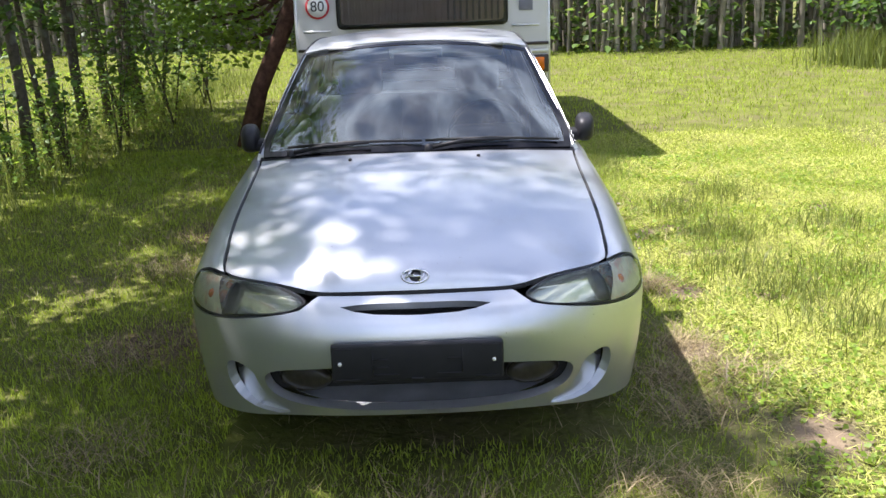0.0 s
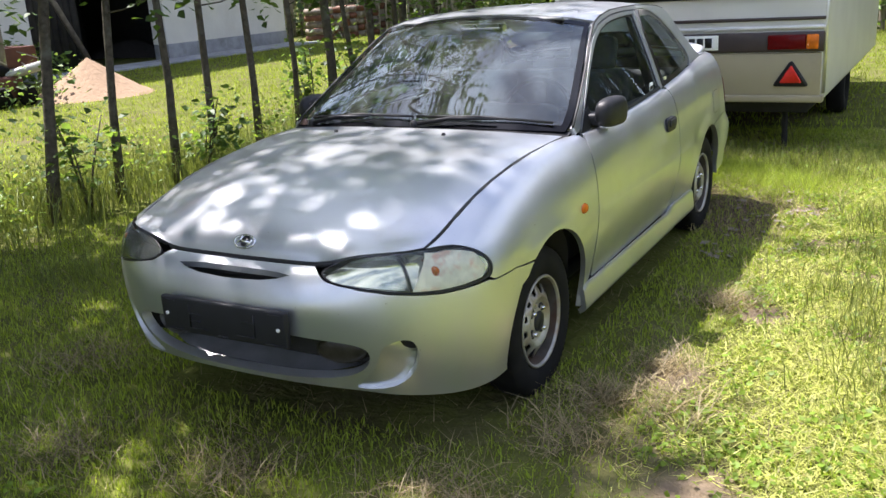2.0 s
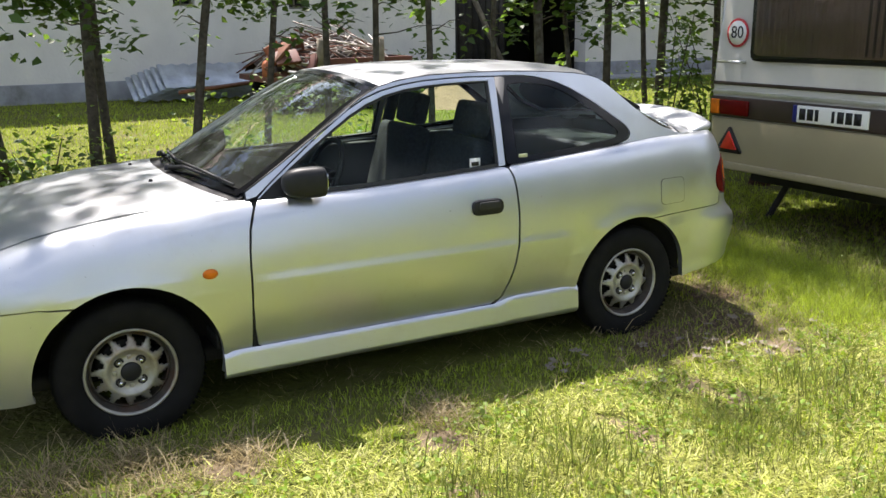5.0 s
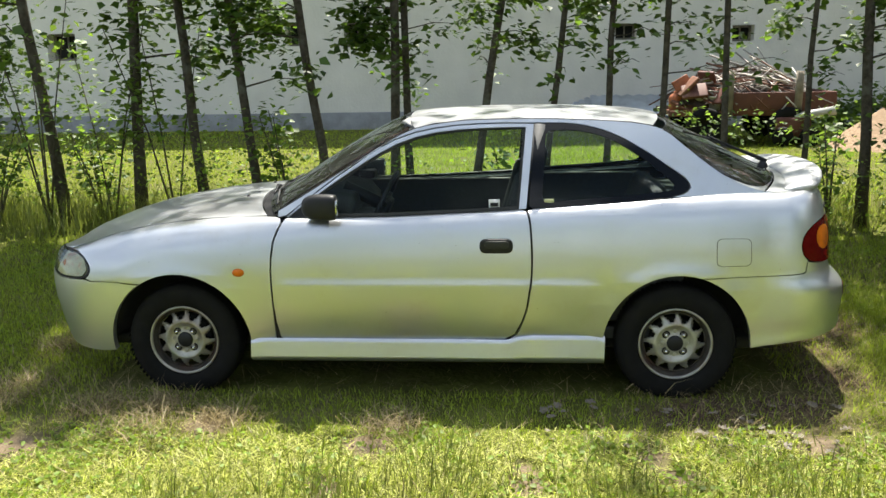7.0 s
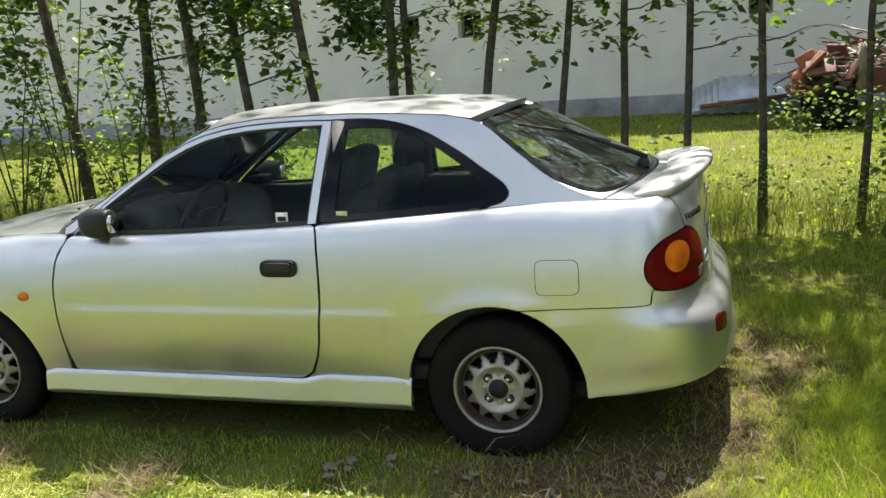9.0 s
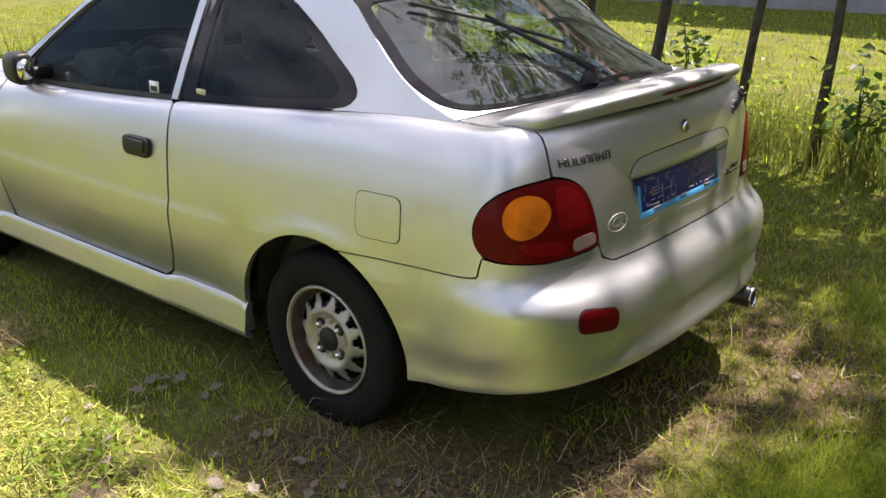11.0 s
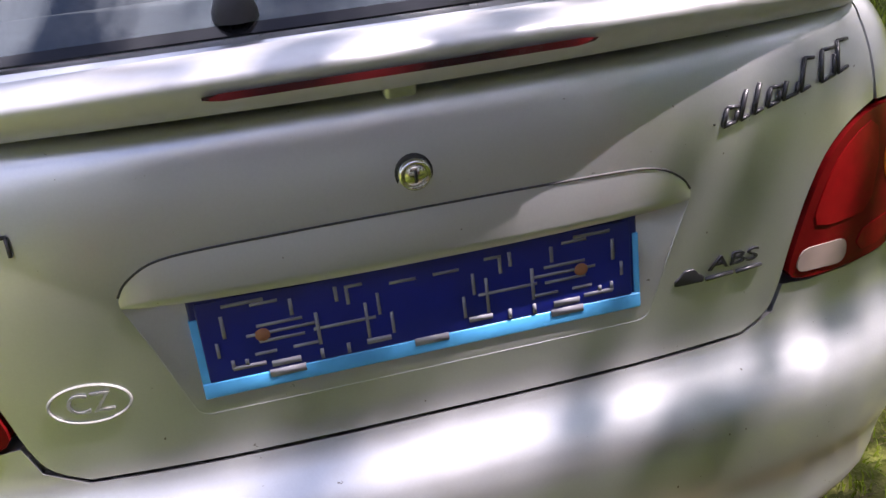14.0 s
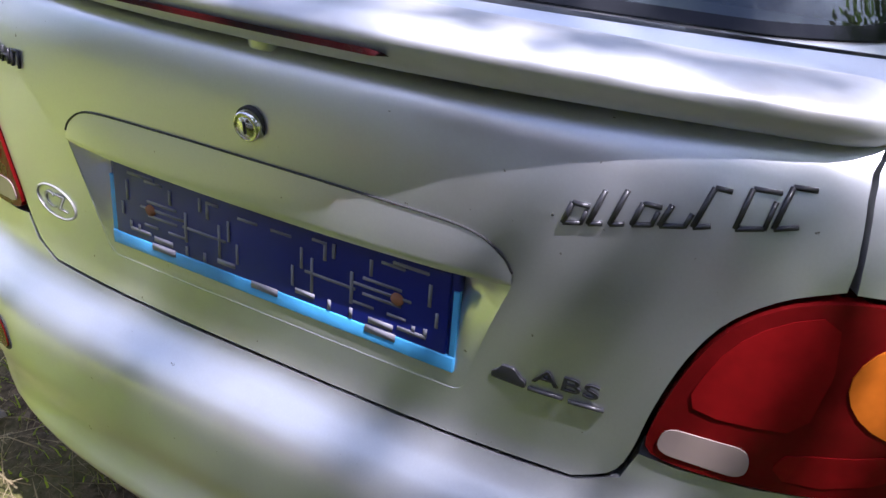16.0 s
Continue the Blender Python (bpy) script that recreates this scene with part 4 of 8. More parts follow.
WINS = [(-9.45, -8.75, 1.7, 2.32), (-3.72, -3.26, 1.93, 2.45), (-2.36, -1.82, 1.88, 2.45), (3.78, 4.25, 1.92, 2.28), (6.34, 6.82, 1.84, 2.19)]
DOOR = (10.6, 14.6, -0.05, 3.3)
wall_with_holes("wall", -34, 19.5, 0.40, 8.6, [*WINS, (DOOR[0], DOOR[1], 0.40, DOOR[3])], 0.5, M_PLASTER, barn)
for a, b in ((-34, DOOR[0]), (DOOR[1], 19.5)):
    part("plinth", box((WX - 0.5, a, -0.1), (WX + 0.02, b, 0.398), 0.01), M_PLINTH, barn, "grey rendered plinth")
part("wall_end", box((WX - 9, 19.1, -0.1), (WX - 0.5, 19.5, 8.6)), M_PLASTER, barn)
part("wall_end", box((WX - 9, -34, -0.1), (WX - 0.5, -33.6, 8.6)), M_PLASTER, barn)
part("wall_back", box((WX - 9.4, -34, -0.1), (WX - 9, 19.5, 8.6)), M_PLASTER, barn)
roof_bm = prism([(WX + 0.5, 8.45), (WX - 4.5, 12.2), (WX - 9.9, 8.45), (WX - 9.9, 8.6), (WX - 4.5, 12.4), (WX + 0.5, 8.62)], "y", -34.4, 19.9)
part("roof", roof_bm, M_ROOF, barn)
for a, b, c, d in WINS:
    # near-black sheet, the room's shade put into its colour
    w = new("window", finish(box((WX - 0.42, a, c), (WX - 0.40, b, d)), "window", M_INSIDE_SHADE, False))
    w.parent = barn
    fr = bmesh.new()
    for lo, hi in (((WX - 0.39, a, c), (WX - 0.33, a + 0.05, d)), ((WX - 0.39, b - 0.05, c), (WX - 0.33, b, d)), ((WX - 0.39, a + 0.05, c), (WX - 0.33, b - 0.05, c + 0.05)),
                   ((WX - 0.39, a + 0.05, d - 0.05), (WX - 0.33, b - 0.05, d)), ((WX - 0.385, (a + b) / 2 - 0.015, c + 0.05), (WX - 0.35, (a + b) / 2 + 0.015, d - 0.05))):
        tmp = bpy.data.meshes.new("tmp")
        q = box(lo, hi)
        q.to_mesh(tmp)
        q.free()
        fr.from_mesh(tmp)
        bpy.data.meshes.remove(tmp)
    part("window_frame", fr, M_FRAME, w, smooth=False)
# barn interior painted as shade behind the wide doorway, one plank door leaf ajar
part("inner_wall", box((WX - 4.2, DOOR[0] - 1, -0.05), (WX - 4.0, DOOR[1] + 1, 3.6)), M_INSIDE_SHADE, barn)
part("inner_ceiling", box((WX - 4.0, DOOR[0] - 1, 3.4), (WX - 0.52, DOOR[1] + 1, 3.6)), M_INSIDE_SHADE, barn)
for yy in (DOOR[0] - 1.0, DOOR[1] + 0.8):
    part("inner_wall", box((WX - 4.0, yy, -0.05), (WX - 0.52, yy + 0.2, 3.4)), M_INSIDE_SHADE, barn)
part("lintel", box((WX - 0.3, DOOR[0], 3.14), (WX + 0.02, DOOR[1], 3.296)), M_OLDWOOD, barn)
part("door_brace", tube([(WX - 0.2, 12.2, 0.25), (WX - 0.25, 10.9, 2.8)], 0.07, 6), M_OLDWOOD, barn)
for k in range(9):
    part("plank", box((WX - 0.62 - 0.012 * (k % 2), DOOR[0] + 0.02 + 0.2 * k, 0.02), (WX - 0.57 - 0.012 * (k % 2), DOOR[0] + 0.2 + 0.2 * k, 3.1)), M_DARKWOOD, barn)
path = new("paved_strip", finish(box((WX + 0.03, 8.6, -0.05), (WX + 1.3, 19.5, 0.05), 0.02), "paved_strip", M_PLINTH))
tagged(path, "grey concrete strip along the farm building", "paving", kind="structure")

# ---- scrap trailer, pipes, sand ----
trailer = thing("scrap_trailer", "rusty red farm trailer loaded with scrap pipes", "trailer")
TX = -12.2
part("bed", box((TX - 0.9, 4.3, 0.52), (TX + 0.9, 7.1, 0.62), 0.01), M_RUST, trailer)
for x0 in (TX - 0.92, TX + 0.88):
    part("side_board", box((x0, 5.36, 0.62), (x0 + 0.04, 7.1, 0.92), 0.008), M_REDPAINT, trailer)
part("end_board", box((TX - 0.88, 7.06, 0.62), (TX + 0.88, 7.1, 0.92), 0.008), M_REDPAINT, trailer)
for x0 in (TX - 0.9, TX + 0.9):
    for y0 in (5.28, 6.45):
        part("post", tube([(x0, y0, 0.5), (x0 + 0.01, y0 + 0.01, 1.0), (x0, y0 + 0.02, 1.28)], [0.075, 0.072, 0.065], 8), M_OLDWOOD, trailer)
for y0 in (4.9, 6.3):
    for x0, s in ((TX + 0.95, 1), (TX - 0.95, -1)):
        part("wheel", lathe([(0.0, -0.09), (0.30, -0.09), (0.34, -0.05), (0.34, 0.05), (0.30, 0.09), (0.17, 0.09), (0.15, 0.05), (0.0, 0.05)], "x", (x0, y0, 0.33), 24), M_TYRE, trailer)
part("drawbar", tube([(TX, 4.3, 0.5), (TX + 0.3, 2.9, 0.4)], 0.04, 6), M_RUST, trailer)
rp = random.Random(3)


def load_height(x, y):
    """Top of the scrap load over the trailer's bed."""
    dx, dy = (x - TX) / 0.95, (y - 5.65) / 1.45
    return 0.62 + 0.66 * max(0.0, 1 - dx * dx) ** 0.6 * max(0.0, 1 - dy * dy) ** 0.7 + 0.10 * noise.noise((x * 3, y * 3, 2))


bm = bmesh.new()
cells = [[bm.verts.new((TX - 0.86 + 1.72 * i / 16, 4.4 + 2.6 * j / 24, max(0.62, load_height(TX - 0.86 + 1.72 * i / 16, 4.4 + 2.6 * j / 24) - 0.06))) for j in range(25)] for i in range(17)]
for i in range(16):
    for j in range(24):
        bm.faces.new((cells[i][j], cells[i + 1][j], cells[i + 1][j + 1], cells[i][j + 1]))
part("load", bm, M_SCRAP, trailer, "tangled rusty scrap load", smooth=False)
for k in range(150):
    x0, y0 = TX + rp.uniform(-0.7, 0.8), rp.uniform(4.6, 6.7)
    ln, an = rp.uniform(0.5, 1.3), rp.uniform(-1.2, 1.2)
    d = Vector((math.sin(an) * 0.8, math.cos(an), 0)) * ln / 2
    a, b = Vector((x0, y0, 0)) - d, Vector((x0, y0, 0)) + d
    lift = rp.uniform(-0.03, 0.10) if k % 5 else rp.uniform(0.1, 0.45)
    a.z, b.z = load_height(a.x, a.y) + lift, load_height(b.x, b.y) + rp.uniform(-0.03, 0.10)
    mid = (a + b) / 2
    mid.z = max(mid.z, load_height(mid.x, mid.y) - 0.02)
    o = new("scrap_pipe", finish(tube([a, mid, b], rp.uniform(0.007, 0.017), 6), "scrap_pipe", M_PIPE if rp.random() < 0.6 else M_RUST))
    tagged(o, "bent grey and rusty scrap pipe on the trailer", "pipe", "scrap pipes")
for k in range(9):
    c = Vector((TX + rp.uniform(0.2, 0.9), rp.uniform(4.35, 5.1), rp.uniform(0.72, 1.15)))
    b = box((-0.22, -0.16, -0.03), (0.22, 0.16, 0.03), 0.02)
    bmesh.ops.rotate(b, verts=b.verts, cent=(0, 0, 0), matrix=Euler((rp.uniform(-1, 1), rp.uniform(-1, 1), rp.uniform(0, 3))).to_matrix())
    bmesh.ops.translate(b, verts=b.verts, vec=c)
    tagged(new("scrap_metal", finish(b, "scrap_metal", M_REDPAINT if k % 2 else M_RUST)), "crumpled red and rusty scrap sheet piece", "scrap", "scrap pieces")
for x0, y0, r in ((TX + 0.68, 4.82, 0.10), (TX + 0.74, 5.08, 0.115)):
    bucket = thing("bucket", "dirty white plastic bucket on the scrap trailer", "bucket", "buckets on the trailer")
    part("pail", lathe([(0.0, 0.0), (r * 0.8, 0.0), (r, 0.21), (r * 1.06, 0.215), (r * 1.06, 0.235), (r * 0.96, 0.235), (r * 0.76, 0.02), (0.0, 0.015)], "z", (x0, y0, 0.622), 20), M_PALE, bucket)
    part("handle", tube([(x0 + r * 1.03 * math.cos(a), y0 + r * 1.03 * math.sin(a) * 0.3 - 0.02, 0.84 + 0.07 * math.sin(a)) for a in [math.pi * k / 8 for k in range(9)]], 0.004, 5), M_ALU, bucket)
sheet_panel = box((-0.02, -0.16, -0.30), (0.02, 0.16, 0.30), 0.012)
bmesh.ops.transform(sheet_panel, matrix=pose(TX + 0.62, 4.62, 0.92, 28, -14, 10), verts=sheet_panel.verts[:])
tagged(new("machine_cover", finish(sheet_panel, "machine_cover", M_FADED_ORANGE)), "faded orange metal machine cover leaning on the scrap", "machine cover")
jug = lathe([(0.0, 0.0), (0.11, 0.0), (0.12, 0.02), (0.12, 0.22), (0.09, 0.27), (0.04, 0.29), (0.04, 0.33), (0.0, 0.33)], "z", (TX + 0.62, 4.42, 0.622), 18)
tagged(new("canister", finish(jug, "canister", M_FADED_ORANGE)), "faded orange canister standing on the trailer bed", "canister")
# small engine frame with pale drum in front of the trailer
cart = thing("garden_machine", "old red garden machine with a pale drum and handlebars", "machine")
part("body", box((-11.6, 6.05, 0.1), (-11.1, 6.65, 0.5), 0.06), M_REDPAINT, cart)
part("drum", tube([(-11.3, 6.2, 0.45), (-11.0, 7.0, 0.62)], 0.075, 12), M_PALE, cart)
part("handlebar", tube([(-11.4, 6.1, 0.5), (-11.5, 5.7, 0.8), (-11.3, 5.5, 0.85)], 0.018, 6), M_BLACK, cart)
for y0 in (6.15, 6.6):
    part("wheel", lathe([(0.0, -0.05), (0.15, -0.05), (0.18, 0), (0.15, 0.05), (0.0, 0.05)], "x", (-11.0, y0, 0.17), 20), M_TYRE, cart)
# weeds growing up in front of the trailer
weed_spots = [(-11.0 + rp.uniform(-0.4, 0.5), rp.uniform(4.0, 7.4), rp.uniform(0.05, 0.6)) for _ in range(40)]
tagged(new("trailer_weeds", leaf_cloud("trailer_weeds", weed_spots, 700, (0.16, 0.25, 0.16), (0.05, 0.11), M_WOOD_LEAF, 43)), "tall leafy weeds growing round the scrap trailer", "weeds", kind="stuff")
# brushwood and tyres behind
heap_pts = [(-14.6 + rp.uniform(-0.5, 0.5), rp.uniform(7.6, 10.2), rp.uniform(0.1, 0.7)) for _ in range(30)]
tagged(new("brush_heap", leaf_cloud("brush_heap", heap_pts, 900, (0.25, 0.3, 0.15), (0.10, 0.2), M_WOOD_LEAF, 41)), "dark heap of brushwood by the barn wall", "brushwood", kind="stuff")
bm = bmesh.new()
rings = []
for i in range(9):
    r = 1.05 * (i / 8)
    rings.append([bm.verts.new((-10.8 + r * math.cos(k * 0.2618) * (1 + 0.1 * noise.noise((k, i, 1))), 7.7 + r * math.sin(k * 0.2618) * (1 + 0.12 * noise.noise((k, i, 2))),
                                max(0.0, 0.66 * (1 - i / 8) ** 1.15 + 0.03 * noise.noise((k * 0.7, i, 3)) - (0.03 if i == 8 else 0)))) for k in range(24)])
for q, w in zip(rings, rings[1:]):
    for k in range(24):
        bm.faces.new((q[k], q[(k + 1) % 24], w[(k + 1) % 24], w[k]))
bmesh.ops.remove_doubles(bm, verts=bm.verts[:], dist=1e-4)
bmesh.ops.recalc_face_normals(bm, faces=bm.faces[:])
tagged(new("sand_mound", finish(bm, "sand_mound", M_SAND)), "conical pile of pale yellow sand on the grass", "sand pile")
# stacked corrugated sheets against the plinth
for k in range(6):
    bm = bmesh.new()
    cols = []
    for i in range(41):
        cols.append([bm.verts.new((WX + 0.35 + 0.9 * (1 - j) + 0.05 * k, 2.6 + 2.5 * i / 40 + 0.12 * k, 0.06 + 0.05 * k + 0.42 * j + 0.018 * math.sin(i * 1.57))) for j in (0, 1)])
    for q, w in zip(cols, cols[1:]):
        bm.faces.new((q[0], w[0], w[1], q[1]))
    o = new("corrugated_sheet", finish(bm, "corrugated_sheet", M_SHEET))
    md = o.modifiers.new("thick", "SOLIDIFY")
    md.thickness = 0.006
    tagged(o, "grey corrugated sheet stacked against the barn plinth", "sheet", "sheet stack")
# stacked bricks and firewood at the barn's end
for k in range(40):
    y0, z0 = 20.3 + 0.42 * (k % 8), 0.09 + 0.2 * (k // 8)
    o = new("log", finish(tube([(WX + 0.2, y0 + rp.uniform(-0.05, 0.05), z0), (WX + 1.2, y0, z0)], rp.uniform(0.08, 0.12), 8), "log", M_OLDWOOD if k % 3 else M_RUST))
    tagged(o, "stacked weathered firewood log beside the barn", "log", "wood stack")

# ---- the silver hatchback ----
from mathutils.geometry import delaunay_2d_cdt

# x across (+ is the driver's side), y from the front axle to the rear, z up
HUB, BASE = 0.275, 2.40


def cab_x(y, z):
    """Half width of the cabin's side at a height."""
    return 0.716 - 0.37 * (z - 0.92) - 0.12 * (z - 0.92) ** 2 - (0.045 if y > 1.55 else 0.020) * ((y - 1.55) / 1.07) ** 2


belt = knots([(-0.72, 0.672), (-0.59, 0.7185), (-0.50, 0.748), (-0.30, 0.812), (-0.02, 0.858), (0.40, 0.888), (0.55, 0.884), (0.94, 0.889), (1.35, 0.905), (1.69, 0.922),
              (2.14, 0.949), (2.40, 0.966), (2.62, 0.980), (2.90, 0.982), (3.0, 0.99), (3.2, 1.002)])
belt_x = knots([(-0.42, 0.645), (-0.02, 0.650), (0.25, 0.662), (0.46, 0.682), (0.56, cab_x(0.56, 0.885)), (0.8, cab_x(0.8, 0.887)), (1.2, cab_x(1.2, 0.90)), (1.69, cab_x(1.69, 0.92)),
                (2.14, cab_x(2.14, 0.95)), (2.40, cab_x(2.40, 0.966)), (2.75, 0.640), (2.86, 0.632)])
mid_x = knots([(-0.26, 0.802), (0.3, 0.808), (1.2, 0.812), (1.9, 0.803), (2.4, 0.787), (2.7, 0.772), (2.85, 0.760)])
low_x = knots([(-0.30, 0.768), (0.2, 0.768), (0.5, 0.746), (1.2, 0.742), (1.9, 0.746), (2.2, 0.764), (2.80, 0.745)])


front_z = knots([(0.0, 0.672), (0.28, 0.674), (0.34, 0.681), (0.38, 0.692), (0.43, 0.7045), (0.49, 0.713), (0.55, 0.717), (0.62, 0.7185), (0.70, 0.7185)])


def top_z(x, y):
    """Height of the shoulder line: the bonnet's lip at the front, then the belt."""
    return front_z(x) if y < -0.59 else belt(y)


def corner(alpha, w, front, depth, power):
    c, s = math.cos(alpha), math.sin(alpha)
    r = (abs(c) ** power + abs(s) ** power) ** (-1 / power)
    return w * r * s, front + depth * (1 - r * c)


def ring(s, level):
    """A point of one of the three outlines (0 low, 1 middle, 2 top), s from 0 (front) over 1..2 (side) to 3 (rear)."""
    yf, df, nf = ((-0.775, 0.475, 2.6), (-0.838, 0.58, 2.7), (-0.728, 0.31, 4.0))[level]
    yr, dr, nr = ((3.19, 0.40, 3.0), (3.17, 0.33, 3.6), (3.098, 0.233, 3.2))[level]
    wx = (low_x, mid_x, belt_x)[level]
    y0, y1 = yf + df, yr - dr
    if s < 1:
        return corner(s * math.pi / 2, wx(y0), yf, df, nf)
    if s <= 2:
        y = y0 + (y1 - y0) * (s - 1)
        return wx(y), y
    x, d = corner((3 - s) * math.pi / 2, wx(y1), -yr, dr, nr)
    return x, -d


low_z = knots([(-0.80, 0.272), (-0.74, 0.264), (-0.68, 0.246), (-0.5, 0.226), (-0.3, 0.222), (0.3, 0.20), (2.1, 0.205), (2.7, 0.258), (3.0, 0.302), (3.2, 0.345)])
mid_z = knots([(-0.86, 0.525), (-0.5, 0.56), (0.0, 0.60), (2.4, 0.60), (2.9, 0.60), (3.2, 0.62)])


def bump_out(y, z, s):
    """Bumper, arch and sill relief, outwards."""
    o = 0.0
    if s > 2.0 or y > 2.7:
        k = min(1.0, max(0.0, (y - 2.74) / 0.38))
        k = k * k * (3 - 2 * k)
        top = 1 / (1 + math.exp(max(-40, min(40, (z - 0.582) / 0.018))))
        belly = math.exp(-((z - 0.49) / 0.205) ** 4)
        o += k * top * (0.022 + 0.060 * belly)
        # turned-out lip along the lower edge
        f = min(1.0, max(0.0, (y - 2.66) / 0.25))
        h = z - low_z(y)
        o += f * f * (3 - 2 * f) * (0.015 * math.exp(-((h - 0.004) / 0.028) ** 2) - 0.005 * math.exp(-((h - 0.075) / 0.032) ** 2))
    for yc in (0.0, BASE):
        d = math.hypot(y - yc, z - HUB)
        if 0.30 < d < 0.55 and 1.0 <= s <= 2.1:
            o += 0.012 * math.exp(-((d - 0.345) / 0.045) ** 2)
    if 0.46 < y < 2.06 and 1 <= s <= 2:
        f = min(1.0, (y - 0.46) / 0.12, (2.06 - y) / 0.12)
        o += f * f * (3 - 2 * f) * (0.0065 / (1 + math.exp(max(-40, min(40, (z - 0.590) / 0.006)))) - 0.003)
    return o


def body(s, v):
    """The lower body: v from 0 (bottom edge) over 1 (widest) to 2 (shoulder)."""
    side = -1 if s < 0 else 1
    s = abs(s)
    if v <= 1:
        (x0, y0), (x1, y1) = ring(s, 0), ring(s, 1)
        e = 0.9 + (0.7 * math.sin(math.pi * (s - 1)) ** 0.5 if 1 < s < 2 else 0.0)
        k = math.sin(v * math.pi / 2) ** e if v > 0 else 0.0
        x, y = x0 + (x1 - x0) * k, y0 + (y1 - y0) * k
        za, zb = low_z(y), mid_z(y)
        z = za + (zb - za) * v
    else:
        (x1, y1), (x2, y2) = ring(s, 1), ring(s, 2)
        a = (min(v, 2) - 1) * math.pi / 2
        e = 1.0 if s < 1 else 0.85 + 0.15 * min(1.0, max(0.0, (s - 2.15) / 0.2)) - 0.42 * min(1.0, max(0.0, (s - 2.5) / 0.3))
        h = math.cos(a) ** e if a < math.pi / 2 else 0.0
        x, y = x2 + (x1 - x2) * h, y2 + (y1 - y2) * h
        z1, z2 = mid_z(y1), top_z(x2, y2)
        z = z1 + (z2 - z1) * math.sin(a)
    o = bump_out(y, z, s)
    if o:
        (xa, ya), (xb, yb) = ring(max(0, s - 0.02), 1), ring(min(3, s + 0.02), 1)
        n = Vector((yb - ya, -(xb - xa), 0))
        if n.length > 0:
            n.normalize()
            if s >= 2.98:
                n = Vector((0, 1, 0))
            x, y = x + n.x * o * (0.5 if s > 2.0 else 1.0), y + n.y * o
    return Vector((side * x, y, z))


def find(kind, a, z, guess=None):
    """The (s, v) of a place: kind 'y' a point of the side at (y, z), 'f' of the front and 'r' of the rear at (x, z)."""
    if kind == "y":
        s = guess or 1 + min(1.4, max(-0.4, (a + 0.3) / 3.1))
    else:
        s = 0.4 if kind == "f" else 2.6
        if abs(a) < 1e-6:
            s = 0.0 if kind == "f" else 3.0
    v = 1.2
    for _ in range(60):
        p = body(s, v)
        if kind != "y" and abs(a) < 1e-6:
            dz = (body(s, v + 1e-3).z - body(s, v - 1e-3).z) / 2e-3
            v = min(2, max(0, v + (z - p.z) / max(dz, 0.02) * 0.8))
            continue
        e1 = (p.y if kind == "y" else p.x) - (a if kind == "y" else abs(a))
        e2 = p.z - z
        if abs(e1) + abs(e2) < 1e-5:
            break
        h = 1e-3
        ps, pv = (body(s + h, v) - body(s - h, v)) / (2 * h), (body(s, min(2, v + h)) - body(s, v - h)) / (min(2, v + h) - v + h)
        j = ((ps.y if kind == "y" else ps.x), (pv.y if kind == "y" else pv.x), ps.z, pv.z)
        det = j[0] * j[3] - j[1] * j[2]
        if abs(det) < 1e-9:
            det = 1e-9
        ds, dv = (e1 * j[3] - j[1] * e2) / det, (j[0] * e2 - j[2] * e1) / det
        s -= max(-0.15, min(0.15, ds))
        v -= max(-0.2, min(0.2, dv))
        v = min(2, max(0, v))
        s = min(3, max(1e-3, s))
    return s, v


def rail_point(y):
    z = RAIL(y)
    return Vector((cab_x(y, z), y, z))


RAIL = knots([(0.486, 0.907), (0.62, 0.985), (0.765, 1.072), (0.93, 1.170), (1.065, 1.252), (1.15, 1.290), (1.28, 1.316), (1.45, 1.330), (1.72, 1.332), (2.0, 1.322), (2.22, 1.305), (2.34, 1.275),
              (2.42, 1.215), (2.53, 1.125), (2.64, 1.050), (2.76, 0.998), (2.86, 0.974)])


def loft(rows, power=2.2):
    """A surface from edge and centre lines: rows of (b, edge x, y, z, centre y, z)."""
    f = knots(rows)
    def at(a, b):
        ex, ey, ez, cy, cz = f(b)
        k = abs(a) ** power
        return Vector((a * ex, cy + (ey - cy) * k, cz + (ez - cz) * k))
    return at


def edge(y):
    p = rail_point(y)
    return (p.x, p.y, p.z)


hood_f = loft([(0.0, 0.628, -0.590, 0.719, -0.728, 0.672), (0.06, 0.634, -0.56, 0.730, -0.722, 0.695), (0.16, 0.639, -0.50, 0.748, -0.695, 0.730), (0.34, 0.644, -0.38, 0.789, -0.59, 0.782), (0.55, 0.646, -0.20, 0.832, -0.38, 0.846),
               (0.78, 0.654, 0.12, 0.873, -0.02, 0.905), (1.0, 0.680, 0.462, 0.891, 0.315, 0.932)], 2.6)
hood_loft = hood_f


def hood_f(a, b):
    """The bonnet, its front edge laid onto the shoulder line."""
    p = hood_loft(a, b)
    k = max(0.0, 1 - b / 0.3)
    if k:
        x = min(0.6449, abs(a) * 0.628)
        y = -0.728 + 0.31 * (1 - max(0.0, 1 - (x / 0.645) ** 4) ** 0.25)
        q = hood_loft(a, 0)
        p = p + k * k * Vector((0, y - q.y, front_z(x) - q.z))
    return p


screen_f = loft([(0.0, 0.688, 0.478, 0.901, 0.345, 0.930), (0.12, *edge(0.53), 0.42, 0.975), (0.5, *edge(0.80), 0.715, 1.160), (0.85, *edge(1.04), 0.97, 1.298), (1.0, *edge(1.135), 1.07, 1.338)])
